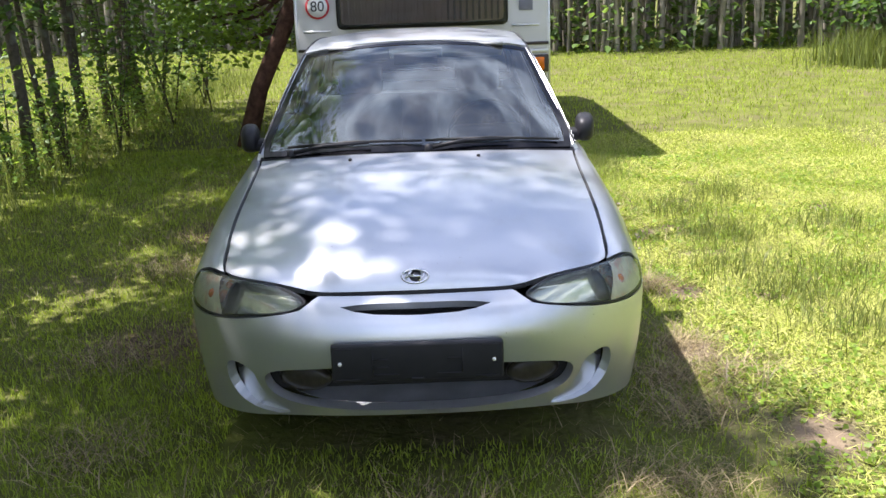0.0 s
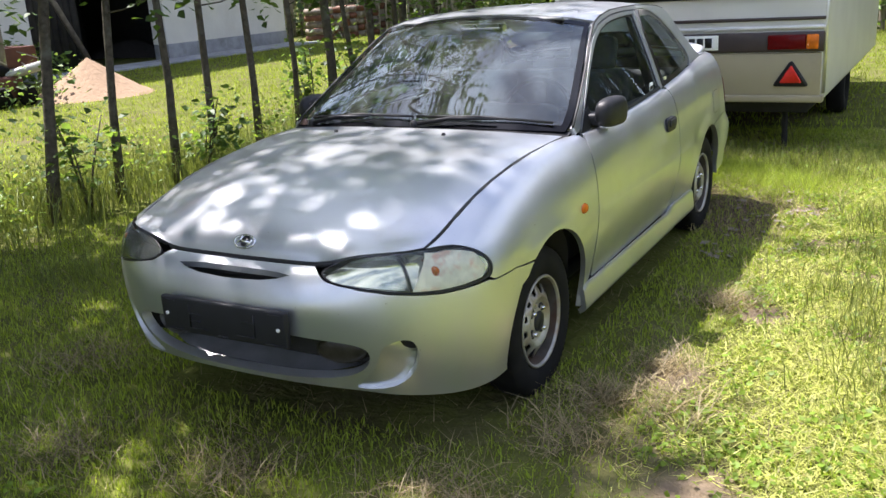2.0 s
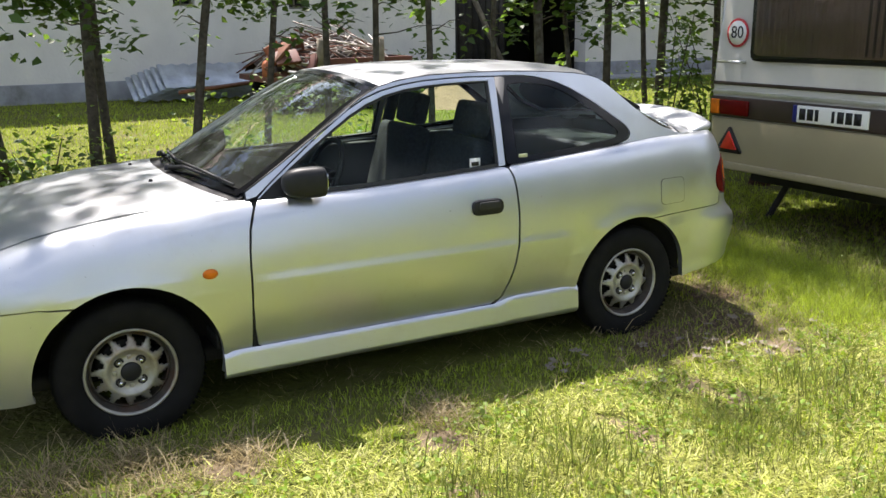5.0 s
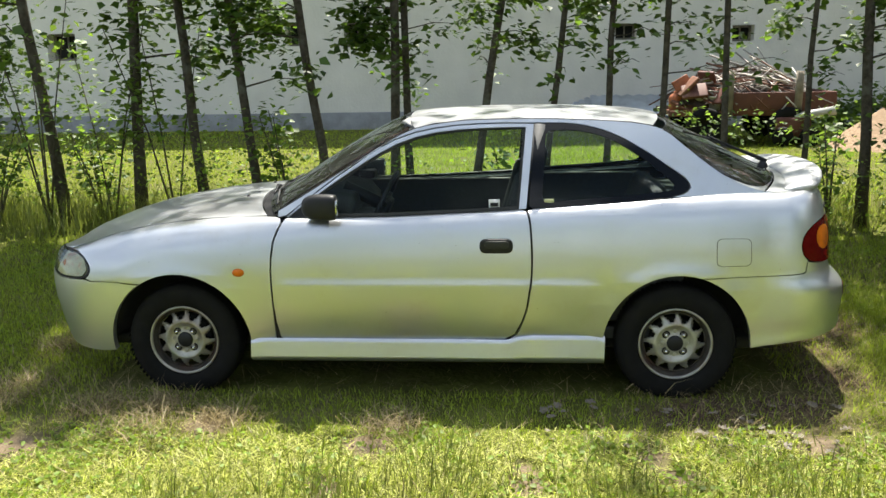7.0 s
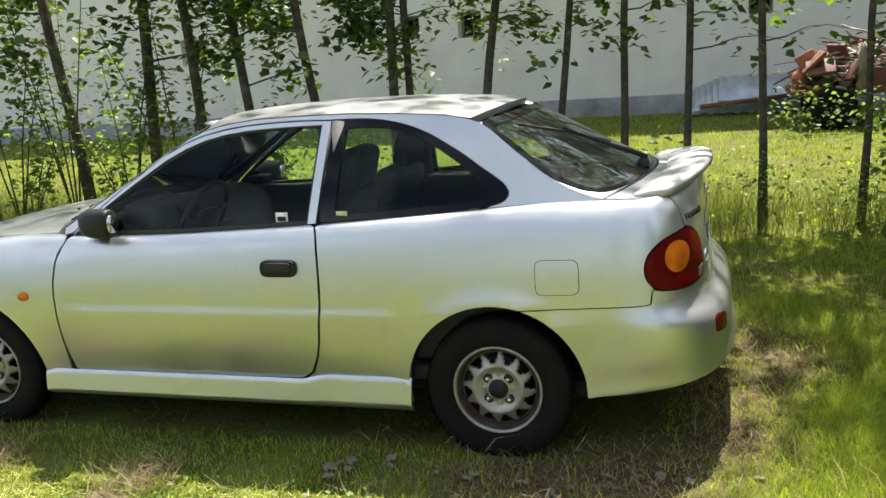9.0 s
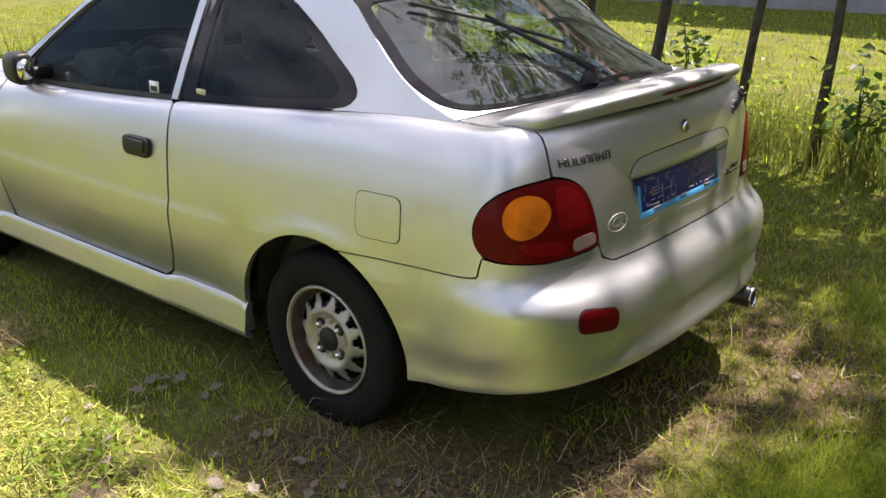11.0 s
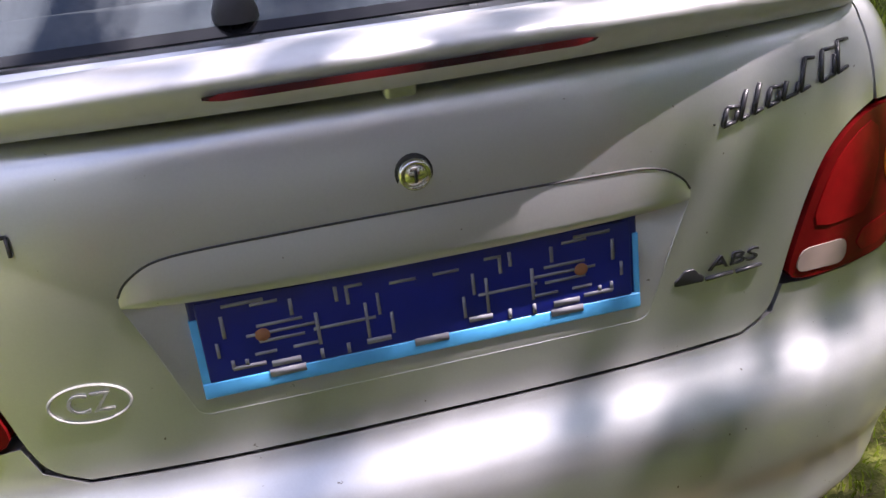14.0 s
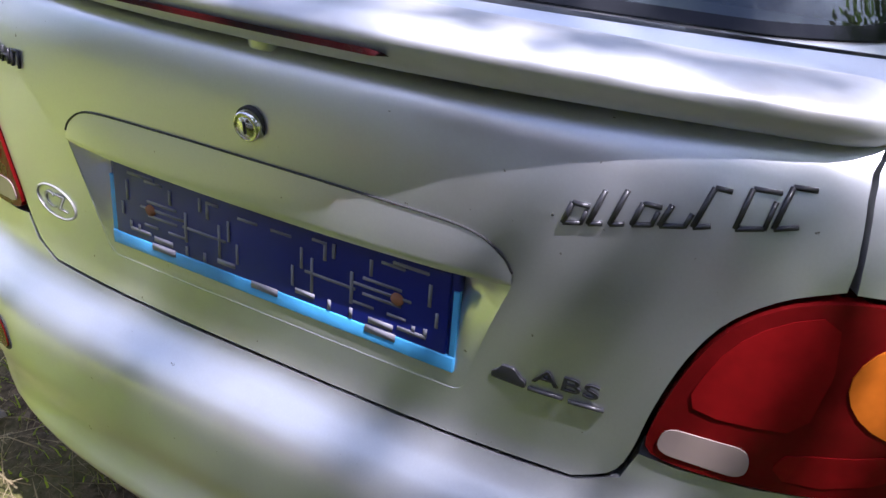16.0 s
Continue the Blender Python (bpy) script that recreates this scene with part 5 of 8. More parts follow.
roof_f = loft([(0.0, *edge(1.15), 1.085, 1.342), (0.15, *edge(1.30), 1.26, 1.356), (0.45, *edge(1.65), 1.63, 1.366), (0.75, *edge(2.02), 2.02, 1.359), (0.93, *edge(2.22), 2.28, 1.340), (1.0, *edge(2.30), 2.385, 1.322)], 2.4)
back_f = loft([(0.0, *edge(2.335), 2.42, 1.300), (0.3, *edge(2.47), 2.57, 1.225), (0.65, *edge(2.64), 2.76, 1.125), (1.0, *edge(2.80), 2.955, 1.030)])
deck_f = loft([(0.0, *edge(2.81), 2.965, 1.024), (0.5, 0.634, 2.90, 0.983, 3.03, 1.015), (1.0, 0.607, 2.985, 0.990, 3.100, 1.003)])


def skin(poly, fn, cell, holes=(), rim=0.02, flip=False, side=1):
    """A panel: a flat outline with holes, meshed finely, laid onto a surface, its edge turned inwards."""
    scale = lambda p: (p[0] / cell[0], p[1] / cell[1])
    loops = []
    for line in (poly, *holes):
        pts = []
        line = [scale(p) for p in line]
        for i in range(len(line)):
            p, q = line[i - 1], line[i]
            n = max(1, int(math.hypot(q[0] - p[0], q[1] - p[1]) / 0.8))
            pts += [(p[0] + (q[0] - p[0]) * k / n, p[1] + (q[1] - p[1]) * k / n) for k in range(n)]
        clean = []
        for p in pts:
            if not clean or math.hypot(p[0] - clean[-1][0], p[1] - clean[-1][1]) > 1e-4:
                clean.append(p)
        if math.hypot(clean[0][0] - clean[-1][0], clean[0][1] - clean[-1][1]) < 1e-4:
            clean.pop()
        loops.append(clean)
    coords, edges = [], []
    for line in loops:
        o = len(coords)
        coords += [Vector(p) for p in line]
        edges += [(o + i, o + (i + 1) % len(line)) for i in range(len(line))]
    border = np.array([tuple(c) for c in coords])
    us, vs = border[:, 0], border[:, 1]
    gx, gy = np.meshgrid(np.arange(math.ceil(us.min()), us.max(), 1.0), np.arange(math.ceil(vs.min()), vs.max(), 1.0))
    for x, y in zip(gx.ravel(), gy.ravel()):
        if np.min((us - x) ** 2 + (vs - y) ** 2) > 0.16:
            p = Vector((x, y))
            if inside(p, loops[0]) and not any(inside(p, h) for h in loops[1:]):
                coords.append(p)
    out_v, _, out_f, _, _, _ = delaunay_2d_cdt(coords, edges, [], 0, 1e-6)
    bm = bmesh.new()
    verts = [bm.verts.new((p.x * cell[0], p.y * cell[1], 0)) for p in out_v]
    for f in out_f:
        c = sum((out_v[k] for k in f), Vector((0, 0))) / len(f)
        if inside(c, loops[0]) and not any(inside(c, h) for h in loops[1:]):
            bm.faces.new([verts[k] for k in f])
    bmesh.ops.delete(bm, geom=[v for v in bm.verts if not v.link_faces], context="VERTS")
    normals = {}
    for v in bm.verts:
        a, b = v.co.x, v.co.y
        h = 2e-3
        n = (fn(a + h, b) - fn(a - h, b)).cross(fn(a, b + h) - fn(a, b - h))
        normals[v] = n.normalized() * (-1 if flip else 1) if n.length > 1e-12 else Vector((0, 0, 1))
    rims = [e for e in bm.edges if e.is_boundary] if rim else []
    for v in bm.verts:
        v.co = fn(v.co.x, v.co.y)
    for f in bm.faces:
        f.normal_update()
        f.smooth = True
        if f.normal.dot(normals[f.verts[0]]) < 0:
            f.normal_flip()
    twin = {}
    for e in rims:
        for v in e.verts:
            if v not in twin:
                twin[v] = bm.verts.new(v.co - normals[v] * rim)
    for e in rims:
        p, q = e.verts
        f = bm.faces.new((p, q, twin[q], twin[p]))
        f.smooth = False
    if side < 0:
        for v in bm.verts:
            v.co.x = -v.co.x
        bmesh.ops.reverse_faces(bm, faces=bm.faces[:])
    keep = [normals.get(v) for v in bm.verts]
    return bm, keep


def inside(p, poly):
    hit = False
    for i in range(len(poly)):
        (x0, y0), (x1, y1) = poly[i - 1], poly[i]
        if (y0 > p.y) != (y1 > p.y) and p.x < (x1 - x0) * (p.y - y0) / (y1 - y0) + x0:
            hit = not hit
    return hit


def panel(name, poly, fn, cell, material, parent, label="", holes=(), rim=0.02, flip=False, side=1):
    bm, keep = skin(poly, fn, cell, holes, rim, flip, side)
    bm.verts.index_update()
    me = bpy.data.meshes.new(name)
    bm.to_mesh(me)
    bm.free()
    # smooth normals from the surface on the skin; the turned edge keeps its own
    loop_n = []
    for p in me.polygons:
        for li in p.loop_indices:
            n = keep[me.loops[li].vertex_index]
            on_rim = any(keep[k] is None for k in p.vertices)
            if n is None or on_rim:
                loop_n.append(tuple(p.normal))
            else:
                loop_n.append((n.x * side, n.y, n.z))
    me.normals_split_custom_set(loop_n)
    me.materials.append(material)
    ob = new(name, me)
    ob.parent = parent
    if label:
        ob["label"] = label
    return ob


def sv(*pts):
    """Outline on the lower body from ('y'|'f'|'r', a, z) places; long straight runs are filled in."""
    return [find(*p) for p in pts]


def lip_at(x, v):
    """A place near the shoulder line of the front, at a distance x from the middle."""
    s = 0.0
    while s < 1 and body(s, v).x < x:
        s += 0.003
    return s, v


def soft(run, n=3):
    """Bends an open outline through its points, the ends kept."""
    return [run[0]] + rounded(run, 9, n)[n + 1:-(n + 1)] + [run[-1]]


def arch(yc, r, z0, z1_after, n=18, squash=1.0):
    """Places along a wheel arch from its front foot to its rear foot."""
    a0, a1 = math.pi - math.asin((z0 - HUB) / r), math.asin((z1_after - HUB) / r)
    return [("y", yc + r * math.cos(a0 + (a1 - a0) * i / n), HUB + squash * r * math.sin(a0 + (a1 - a0) * i / n)) for i in range(n + 1)]


car = thing("hatchback_car", "parked silver three-door hatchback with faded paint and steel wheels", "car")
CELL = (0.045, 0.04)
TOPV = 1.985

ARCH_F, ARCH_R = 0.352, 0.345
for side in (1, -1):
    # front wing: arch, door gap, hood edge, lamp, bumper seam
    lower = arch(0.0, ARCH_F, 0.578, 0.215)
    wing = sv(*lower, ("y", 0.472, 0.212), ("y", 0.470, 0.33), ("y", 0.470, 0.45), ("y", 0.469, 0.55), ("y", 0.469, 0.643), ("y", 0.473, 0.71), ("y", 0.482, 0.779), ("y", 0.497, 0.825), ("y", 0.515, 0.862))
    top = []
    for y in (0.50, 0.42, 0.3, 0.15, 0.0, -0.15, -0.3, -0.41):
        top.append((1 + (y + 0.418) / 3.283, TOPV))
    s_lip = 1.0
    while ring(s_lip, 2)[0] > 0.627:
        s_lip -= 0.004
    top += [(1 + (s_lip - 1) * k / 4, TOPV) for k in (1, 2, 3, 4)]
    lamp_back = soft(sv(("y", -0.530, 0.718), ("y", -0.483, 0.698), ("y", -0.448, 0.668), ("y", -0.435, 0.638), ("y", -0.446, 0.611), ("y", -0.462, 0.600))) + sv(("y", -0.440, 0.588), ("y", -0.30, 0.5865))
    panel("front_wing", wing + top + lamp_back, body, CELL, M_PAINT, car, side=side)
    # door skin
    door = [find("y", 0.478, 0.643)] + sv(("y", 0.478, 0.56), ("y", 0.478, 0.473), ("y", 0.484, 0.38), ("y", 0.496, 0.302), ("y", 0.51, 0.293), ("y", 0.75, 0.291), ("y", 1.06, 0.291), ("y", 1.35, 0.294), ("y", 1.59, 0.297),
                                         ("y", 1.638, 0.325), ("y", 1.672, 0.392), ("y", 1.692, 0.46), ("y", 1.703, 0.535), ("y", 1.714, 0.62), ("y", 1.716, 0.70), ("y", 1.712, 0.80), ("y", 1.705, 0.875), ("y", 1.692, 0.915))
    door += [(1 + (y + 0.418) / 3.283, 2.0) for y in (1.66, 1.4, 1.1, 0.8, 0.6, 0.545)] + sv(("y", 0.525, 0.862), ("y", 0.492, 0.779), ("y", 0.481, 0.70))
    d = panel("door", door, body, CELL, M_PAINT, car, side=side)
    # door pull
    hx = body(*find("y", 1.553, 0.762)).x
    pull = prism(rounded([(1.476, 0.728), (1.632, 0.728), (1.632, 0.796), (1.476, 0.796)], 0.033, 6), "x", side * (hx - 0.012), side * (hx + 0.014), 0.005)
    hnd = part("door_handle", pull, M_BLACK, d, "black plastic door handle")
    part("grip", prism(rounded([(1.50, 0.752), (1.612, 0.752), (1.612, 0.788), (1.50, 0.788)], 0.014, 4), "x", side * (hx + 0.010), side * (hx + 0.021), 0.004), M_RUBBER, hnd)
    # sill skirt
    def sill_f(a, b, side=side):
        x = 0.799 - 0.014 * b
        top = 0.298 + (0.0 if a < 1.62 else min(1, (a - 1.62) / 0.06) * 0.022)
        return Vector((x - 0.03 * max(0, 0.25 - b) ** 2 / 0.06 - 0.012 * max(0, b - 0.85) / 0.15, a, 0.182 + (top - 0.182) * b))
    panel("sill_skirt", [(0.349, 0), (0.8, 0), (1.3, 0), (1.8, 0), (2.062, 0), (2.066, 1), (1.72, 1), (1.60, 1), (1.0, 1), (0.349, 1)], sill_f, (0.06, 0.14), M_PAINT, car, side=side, flip=False)
    # rear wing below the belt
    s_gap = 2.0
    while ring(s_gap, 2)[0] > 0.594:
        s_gap += 0.005
    lo = arch(BASE, ARCH_R, 0.215, 0.604)
    q = sv(("y", 1.724, 0.62), ("y", 1.713, 0.535), ("y", 1.702, 0.46), ("y", 1.682, 0.392), ("y", 1.652, 0.325), ("y", 1.62, 0.30), ("y", 1.62, 0.21), ("y", 1.85, 0.21), *lo, ("y", 2.80, 0.613), ("y", 2.955, 0.622), ("y", 2.975, 0.628), ("y", 2.978, 0.652), ("y", 2.983, 0.672))
    q += soft(sv(("y", 2.988, 0.680), ("y", 2.961, 0.708), ("y", 2.952, 0.752), ("y", 2.965, 0.80), ("y", 3.003, 0.840), ("y", 3.047, 0.863), ("r", 0.608, 0.876))) + sv(("r", 0.6065, 0.90), ("r", 0.604, 0.925), ("r", 0.600, 0.95), ("r", 0.597, 0.97))
    q += [(s_gap, 1.999), (2 + (s_gap - 2) * 0.66, 2.0), (2 + (s_gap - 2) * 0.33, 2.0), (2.0, 2.0)] + [(1 + (y + 0.418) / 3.283, 2.0) for y in (2.75, 2.6, 2.45, 2.3, 2.1, 1.9, 1.73)] + sv(("y", 1.702, 0.915), ("y", 1.715, 0.875), ("y", 1.722, 0.80), ("y", 1.726, 0.70))
    panel("rear_wing", q, body, CELL, M_PAINT, car, side=side)
    # cabin side: pillar A, roof rail, pillar C
    def cab_f(y, z):
        return Vector((cab_x(y, z), y, z))
    def bz(y):
        return belt(y)
    outer = [(y, RAIL(y)) for y in (0.50, 0.56, 0.62, 0.70, 0.78, 0.86, 0.94, 1.02, 1.09, 1.15, 1.22, 1.30, 1.40, 1.52, 1.65, 1.80, 1.95, 2.08, 2.20, 2.28, 2.33, 2.38, 2.44, 2.52, 2.60, 2.68, 2.76, 2.84)]
    inner = [(2.80, bz(2.8)), (2.6, bz(2.6)), (2.46, bz(2.46) + 0.001), (2.38, bz(2.38) + 0.002)]
    qout = [(2.395, 0.9725), (2.425, 0.979), (2.448, 0.990), (2.462, 1.008), (2.461, 1.026), (2.440, 1.055), (2.406, 1.080), (2.340, 1.124), (2.277, 1.168), (2.21, 1.208), (2.146, 1.244), (2.08, 1.272), (2.014, 1.292), (1.945, 1.306), (1.88, 1.313), (1.80, 1.315), (1.736, 1.315)]
    dframe = [(1.60, 1.318), (1.475, 1.316), (1.36, 1.310), (1.256, 1.298), (1.155, 1.278), (1.064, 1.247), (0.98, 1.205), (0.90, 1.154), (0.79, 1.082), (0.681, 1.003), (0.60, 0.943), (0.54, 0.897), (0.50, bz(0.5) + 0.004)]
    panel("cabin_side", outer + inner + qout + dframe, cab_f, (0.06, 0.05), M_PAINT, car, side=side, rim=0.03)
    # quarter glass with its broad black border
    qglass = [(1.738, 1.310), (1.80, 1.311), (1.88, 1.309), (1.945, 1.302), (2.014, 1.288), (2.08, 1.268), (2.146, 1.240), (2.21, 1.204), (2.277, 1.164), (2.340, 1.120), (2.406, 1.076), (2.436, 1.052), (2.452, 1.036), (2.457, 1.020), (2.456, 1.008), (2.443, 0.992), (2.422, 0.981),
              (2.395, 0.974), (2.30, 0.962), (2.14, 0.951), (2.0, 0.942), (1.88, 0.936), (1.706, 0.926)]
    qhole = [(1.790, 1.276), (1.86, 1.280), (1.934, 1.277), (2.0, 1.266), (2.067, 1.246), (2.11, 1.228), (2.145, 1.208), (2.21, 1.168), (2.276, 1.122), (2.34, 1.070), (2.372, 1.043), (2.388, 1.026), (2.386, 1.010), (2.366, 0.998), (2.34, 0.993), (2.2, 0.981), (1.95, 0.963), (1.775, 0.952), (1.770, 0.97)]
    qglass, qhole = rounded(qglass, 0.025, 3), rounded(qhole, 0.025, 3)
    panel("quarter_window_border", qglass, lambda y, z: cab_f(y, z) + Vector((-0.003, 0, 0)), (0.08, 0.08), M_CERAMIC, car, "black ceramic border", holes=[qhole], side=side, rim=0.012)
    panel("quarter_window", qhole, lambda y, z: cab_f(y, z) + Vector((-0.004, 0, 0)), (0.1, 0.1), M_GLASS_QUARTER, car, side=side, rim=0)
    # door window frame: a silver outer and a black inner strip
    fr_out = [(0.545, 0.890), (0.60, 0.937), (0.681, 0.997), (0.79, 1.076), (0.90, 1.148), (0.98, 1.199), (1.064, 1.241), (1.155, 1.272), (1.256, 1.292), (1.36, 1.304), (1.475, 1.310), (1.60, 1.312), (1.731, 1.309), (1.694, 0.925)]
    fr_in = [(0.548, 0.888), (0.605, 0.932), (0.690, 0.992), (0.80, 1.066), (0.91, 1.136), (0.99, 1.184), (1.075, 1.225), (1.165, 1.256), (1.262, 1.276), (1.36, 1.287), (1.475, 1.293), (1.60, 1.296), (1.694, 1.296), (1.660, 0.923)]
    def band(o, i):
        return [o[k] for k in range(len(o))] + [i[k] for k in range(len(i) - 1, -1, -1)]
    panel("window_frame", band(fr_out, fr_in), lambda y, z: cab_f(y, z) + Vector((0.003, 0, 0)), (0.05, 0.04), M_PAINT, d, side=side, rim=0.018)
    glass_edge = [(0.62, 0.925), (0.705, 0.986), (0.81, 1.058), (0.92, 1.127), (1.0, 1.174), (1.085, 1.215), (1.175, 1.246), (1.27, 1.266), (1.37, 1.277), (1.475, 1.284), (1.60, 1.287), (1.682, 1.287), (1.649, 0.930)]
    panel("window_seal", band([(0.553, 0.888)] + fr_in[1:], [(0.60, 0.905)] + glass_edge), lambda y, z: cab_f(y, z) + Vector((-0.006, 0, 0)), (0.06, 0.05), M_RUBBER, d, side=side, rim=0.01)
    pane = [(0.60, 0.905)] + glass_edge[0:] + [(1.40, 0.914), (1.0, 0.895), (0.70, 0.886)]
    panel("door_window", pane, lambda y, z: cab_f(y, z) + Vector((-0.009, 0, 0)), (0.12, 0.12), M_GLASS_SIDE, d, side=side, rim=0)
    sill_line = [(y, belt(y) + 0.002) for y in (0.56, 0.7, 0.9, 1.1, 1.3, 1.5, 1.67)] + [(y, belt(y) + 0.017) for y in (1.66, 1.5, 1.3, 1.1, 0.9, 0.7, 0.58)]
    panel("belt_seal", sill_line, lambda y, z: cab_f(y, z) + Vector((0.001, 0, 0)), (0.15, 0.05), M_RUBBER, d, side=side, rim=0.012)
    panel("mirror_sail", [(0.555, 0.889), (0.70, 0.889), (0.70, 0.975), (0.66, 0.960)], lambda y, z: cab_f(y, z) + Vector((0.002, 0, 0)), (0.1, 0.1), M_BLACK, d, side=side, rim=0.01)
    # door mirror
    mb = bmesh.new()
    bmesh.ops.create_uvsphere(mb, u_segments=24, v_segments=14, radius=1.0)
    for v in mb.verts:
        p = v.co.copy()
        p = Vector((math.copysign(abs(p.x) ** 0.7, p.x), math.copysign(abs(p.y) ** 0.75, p.y), math.copysign(abs(p.z) ** 0.7, p.z)))
        if p.y > 0.45:
            p.y = 0.45 + (p.y - 0.45) * 0.15
        v.co = Vector((side * (0.776 + 0.044 * p.x + 0.015 * p.y), 0.745 + 0.115 * p.y, 0.946 + 0.062 * p.z))
    if side < 0:
        bmesh.ops.reverse_faces(mb, faces=mb.faces[:])
    mir = part("door_mirror", mb, M_BLACK, car, "black plastic door mirror")
    part("mirror_arm", box((side * 0.70 - 0.06, 0.66, 0.895), (side * 0.70 + 0.08, 0.76, 0.945), 0.015), M_BLACK, mir)
    part("mirror_glass", prism(rounded([(side * 0.782 - 0.032, 0.908), (side * 0.782 + 0.032, 0.908), (side * 0.782 + 0.032, 0.984), (side * 0.782 - 0.032, 0.984)], 0.03), "y", 0.798, 0.8085), M_CHROME, mir)
    # side repeater
    px = body(*find("y", 0.314, 0.634))
    rep = lathe([(0.0, 0.014), (0.55, 0.013), (0.85, 0.008), (1.0, 0.0), (1.0, -0.01), (0.0, -0.01)], "x", (0, 0, 0), 24)
    for v in rep.verts:
        v.co = Vector((side * (px.x - 0.002 + v.co.x), 0.314 + v.co.y * 0.031, 0.634 + v.co.z * 0.021))
    part("side_repeater", rep, M_ORANGE, car, "orange side repeater lamp")
    # headlamp: reflector bowl, divider and lens on the body's corner
    lens = sv(("f", 0.343, 0.659), ("f", 0.352, 0.672)) + [lip_at(x, v) for x, v in ((0.385, 1.90), (0.43, 1.945), (0.485, 1.965), (0.55, 1.97), (0.605, 1.97))] + sv( ("y", -0.532, 0.714), ("y", -0.487, 0.694), ("y", -0.453, 0.665), ("y", -0.441, 0.638),
              ("y", -0.453, 0.612), ("y", -0.48, 0.597), ("f", 0.70, 0.592), ("f", 0.645, 0.598), ("f", 0.57, 0.608), ("f", 0.49, 0.621), ("f", 0.42, 0.633), ("f", 0.37, 0.644))
    lens = rounded(lens, 9, 3)
    cu = sum(p[0] for p in lens) / len(lens)
    cw = sum(p[1] for p in lens) / len(lens)
    wide, high, deep = max(abs(p[0] - cu) for p in lens), max(p[1] for p in lens) - cw, cw - min(p[1] for p in lens)
    inner_lens = [(cu + (a - cu) * 0.978, cw + (b - cw) * (0.985 if b > cw else 0.93)) for a, b in lens]
    bowl = [(cu + (a - cu) * 0.972, cw + (b - cw) * (0.98 if b > cw else 0.925)) for a, b in lens]
    def sunk(depth, fac=1.0):
        def f(a, b):
            p = body(a, b)
            n = (body(a + 2e-3, b) - body(a - 2e-3, b)).cross(body(a, b + 2e-3) - body(a, b - 2e-3)).normalized()
            if n.y > 0:
                n = -n
            ra = min(1.0, abs(a - cu) / wide)
            rb = min(1.0, abs(b - cw) / (high if b > cw else deep))
            return p - n * (0.003 + depth * max(0.0, 1 - max(ra ** 2.5, rb ** 2.5)))
        return f
    lampo = panel("headlamp", bowl, sunk(0.04), (0.03, 0.06), M_REFLECTOR, car, "clear headlamp with bright reflector and amber turn lamp", rim=0.0, side=side)
    panel("lamp_bezel", lens, body, (0.04, 0.06), M_BLACK, lampo, "black lamp surround", holes=[inner_lens], rim=0.02, side=side)
    panel("lens", inner_lens, lambda a, b: body(a, b), (0.04, 0.06), M_LAMPGLASS, lampo, rim=0, side=side)
    s_div = find("f", 0.618, 0.65)[0]
    v0, v1 = find("f", 0.618, 0.604)[1], find("f", 0.618, 0.713)[1]
    panel("divider", [(s_div - 0.004, v0), (s_div + 0.004, v0), (s_div + 0.006, v1), (s_div - 0.002, v1)], sunk(0.004), (0.05, 0.05), M_BLACK, lampo, rim=0.05, side=side)
    turn = sv(("f", 0.632, 0.605), ("f", 0.70, 0.601), ("y", -0.49, 0.608), ("y", -0.465, 0.638), ("y", -0.485, 0.688), ("y", -0.535, 0.708)) + [lip_at(0.628, 1.95)]
    panel("turn_reflector", turn, sunk(0.010), (0.03, 0.05), M_TURN_REFLECTOR, lampo, "pinkish turn lamp", rim=0, side=side)
    bp = body(*find("f", 0.655, 0.655))
    part("amber_bulb", lathe([(0, 0), (0.013, 0.003), (0.019, 0.010), (0.016, 0.026), (0.0, 0.032)], "y", (side * 0.665, bp.y + 0.03, 0.652), 12), M_ORANGE, lampo)
    part("bulb_shield", lathe([(0, 0), (0.02, 0.004), (0.026, 0.018), (0.024, 0.035)], "y", (side * 0.52, -0.60, 0.650), 14), M_CHROME, lampo)
    # tail lamp wrapped round the rear corner
    tl = sv(("y", 2.966, 0.71), ("y", 2.957, 0.752), ("y", 2.970, 0.797), ("y", 3.006, 0.835), ("y", 3.050, 0.858), ("r", 0.605, 0.871), ("r", 0.56, 0.864), ("r", 0.52, 0.838), ("r", 0.492, 0.79), ("r", 0.472, 0.725), ("r", 0.463, 0.680), ("r", 0.51, 0.671), ("r", 0.57, 0.668),
            ("r", 0.64, 0.666), ("y", 3.03, 0.672), ("y", 2.99, 0.684))
    tl = rounded(tl, 9, 3)
    def proud(h):
        def f(a, b):
            p = body(a, b)
            n = (body(a + 2e-3, b) - body(a - 2e-3, b)).cross(body(a, b + 2e-3) - body(a, b - 2e-3)).normalized()
            if n.y < 0:
                n = -n
            return p + n * h
        return f
    tlo = panel("tail_lamp", tl, proud(0.004), (0.03, 0.05), M_RED, car, "dark red tail lamp with amber round and clear reverse lens", rim=0.03, side=side)
    am_l, am_r = find("r", 0.716, 0.785)[0], find("r", 0.622, 0.785)[0]
    am_b, am_t = find("r", 0.668, 0.730)[1], find("r", 0.668, 0.838)[1]
    amber = [((am_l + am_r) / 2 + (am_r - am_l) / 2 * math.cos(k * math.pi / 12), (am_b + am_t) / 2 + (am_t - am_b) / 2 * math.sin(k * math.pi / 12)) for k in range(24)]
    panel("turn_lens", amber, proud(0.0055), (0.04, 0.06), M_ORANGE, tlo, "amber turn lens", rim=0.004, side=side)
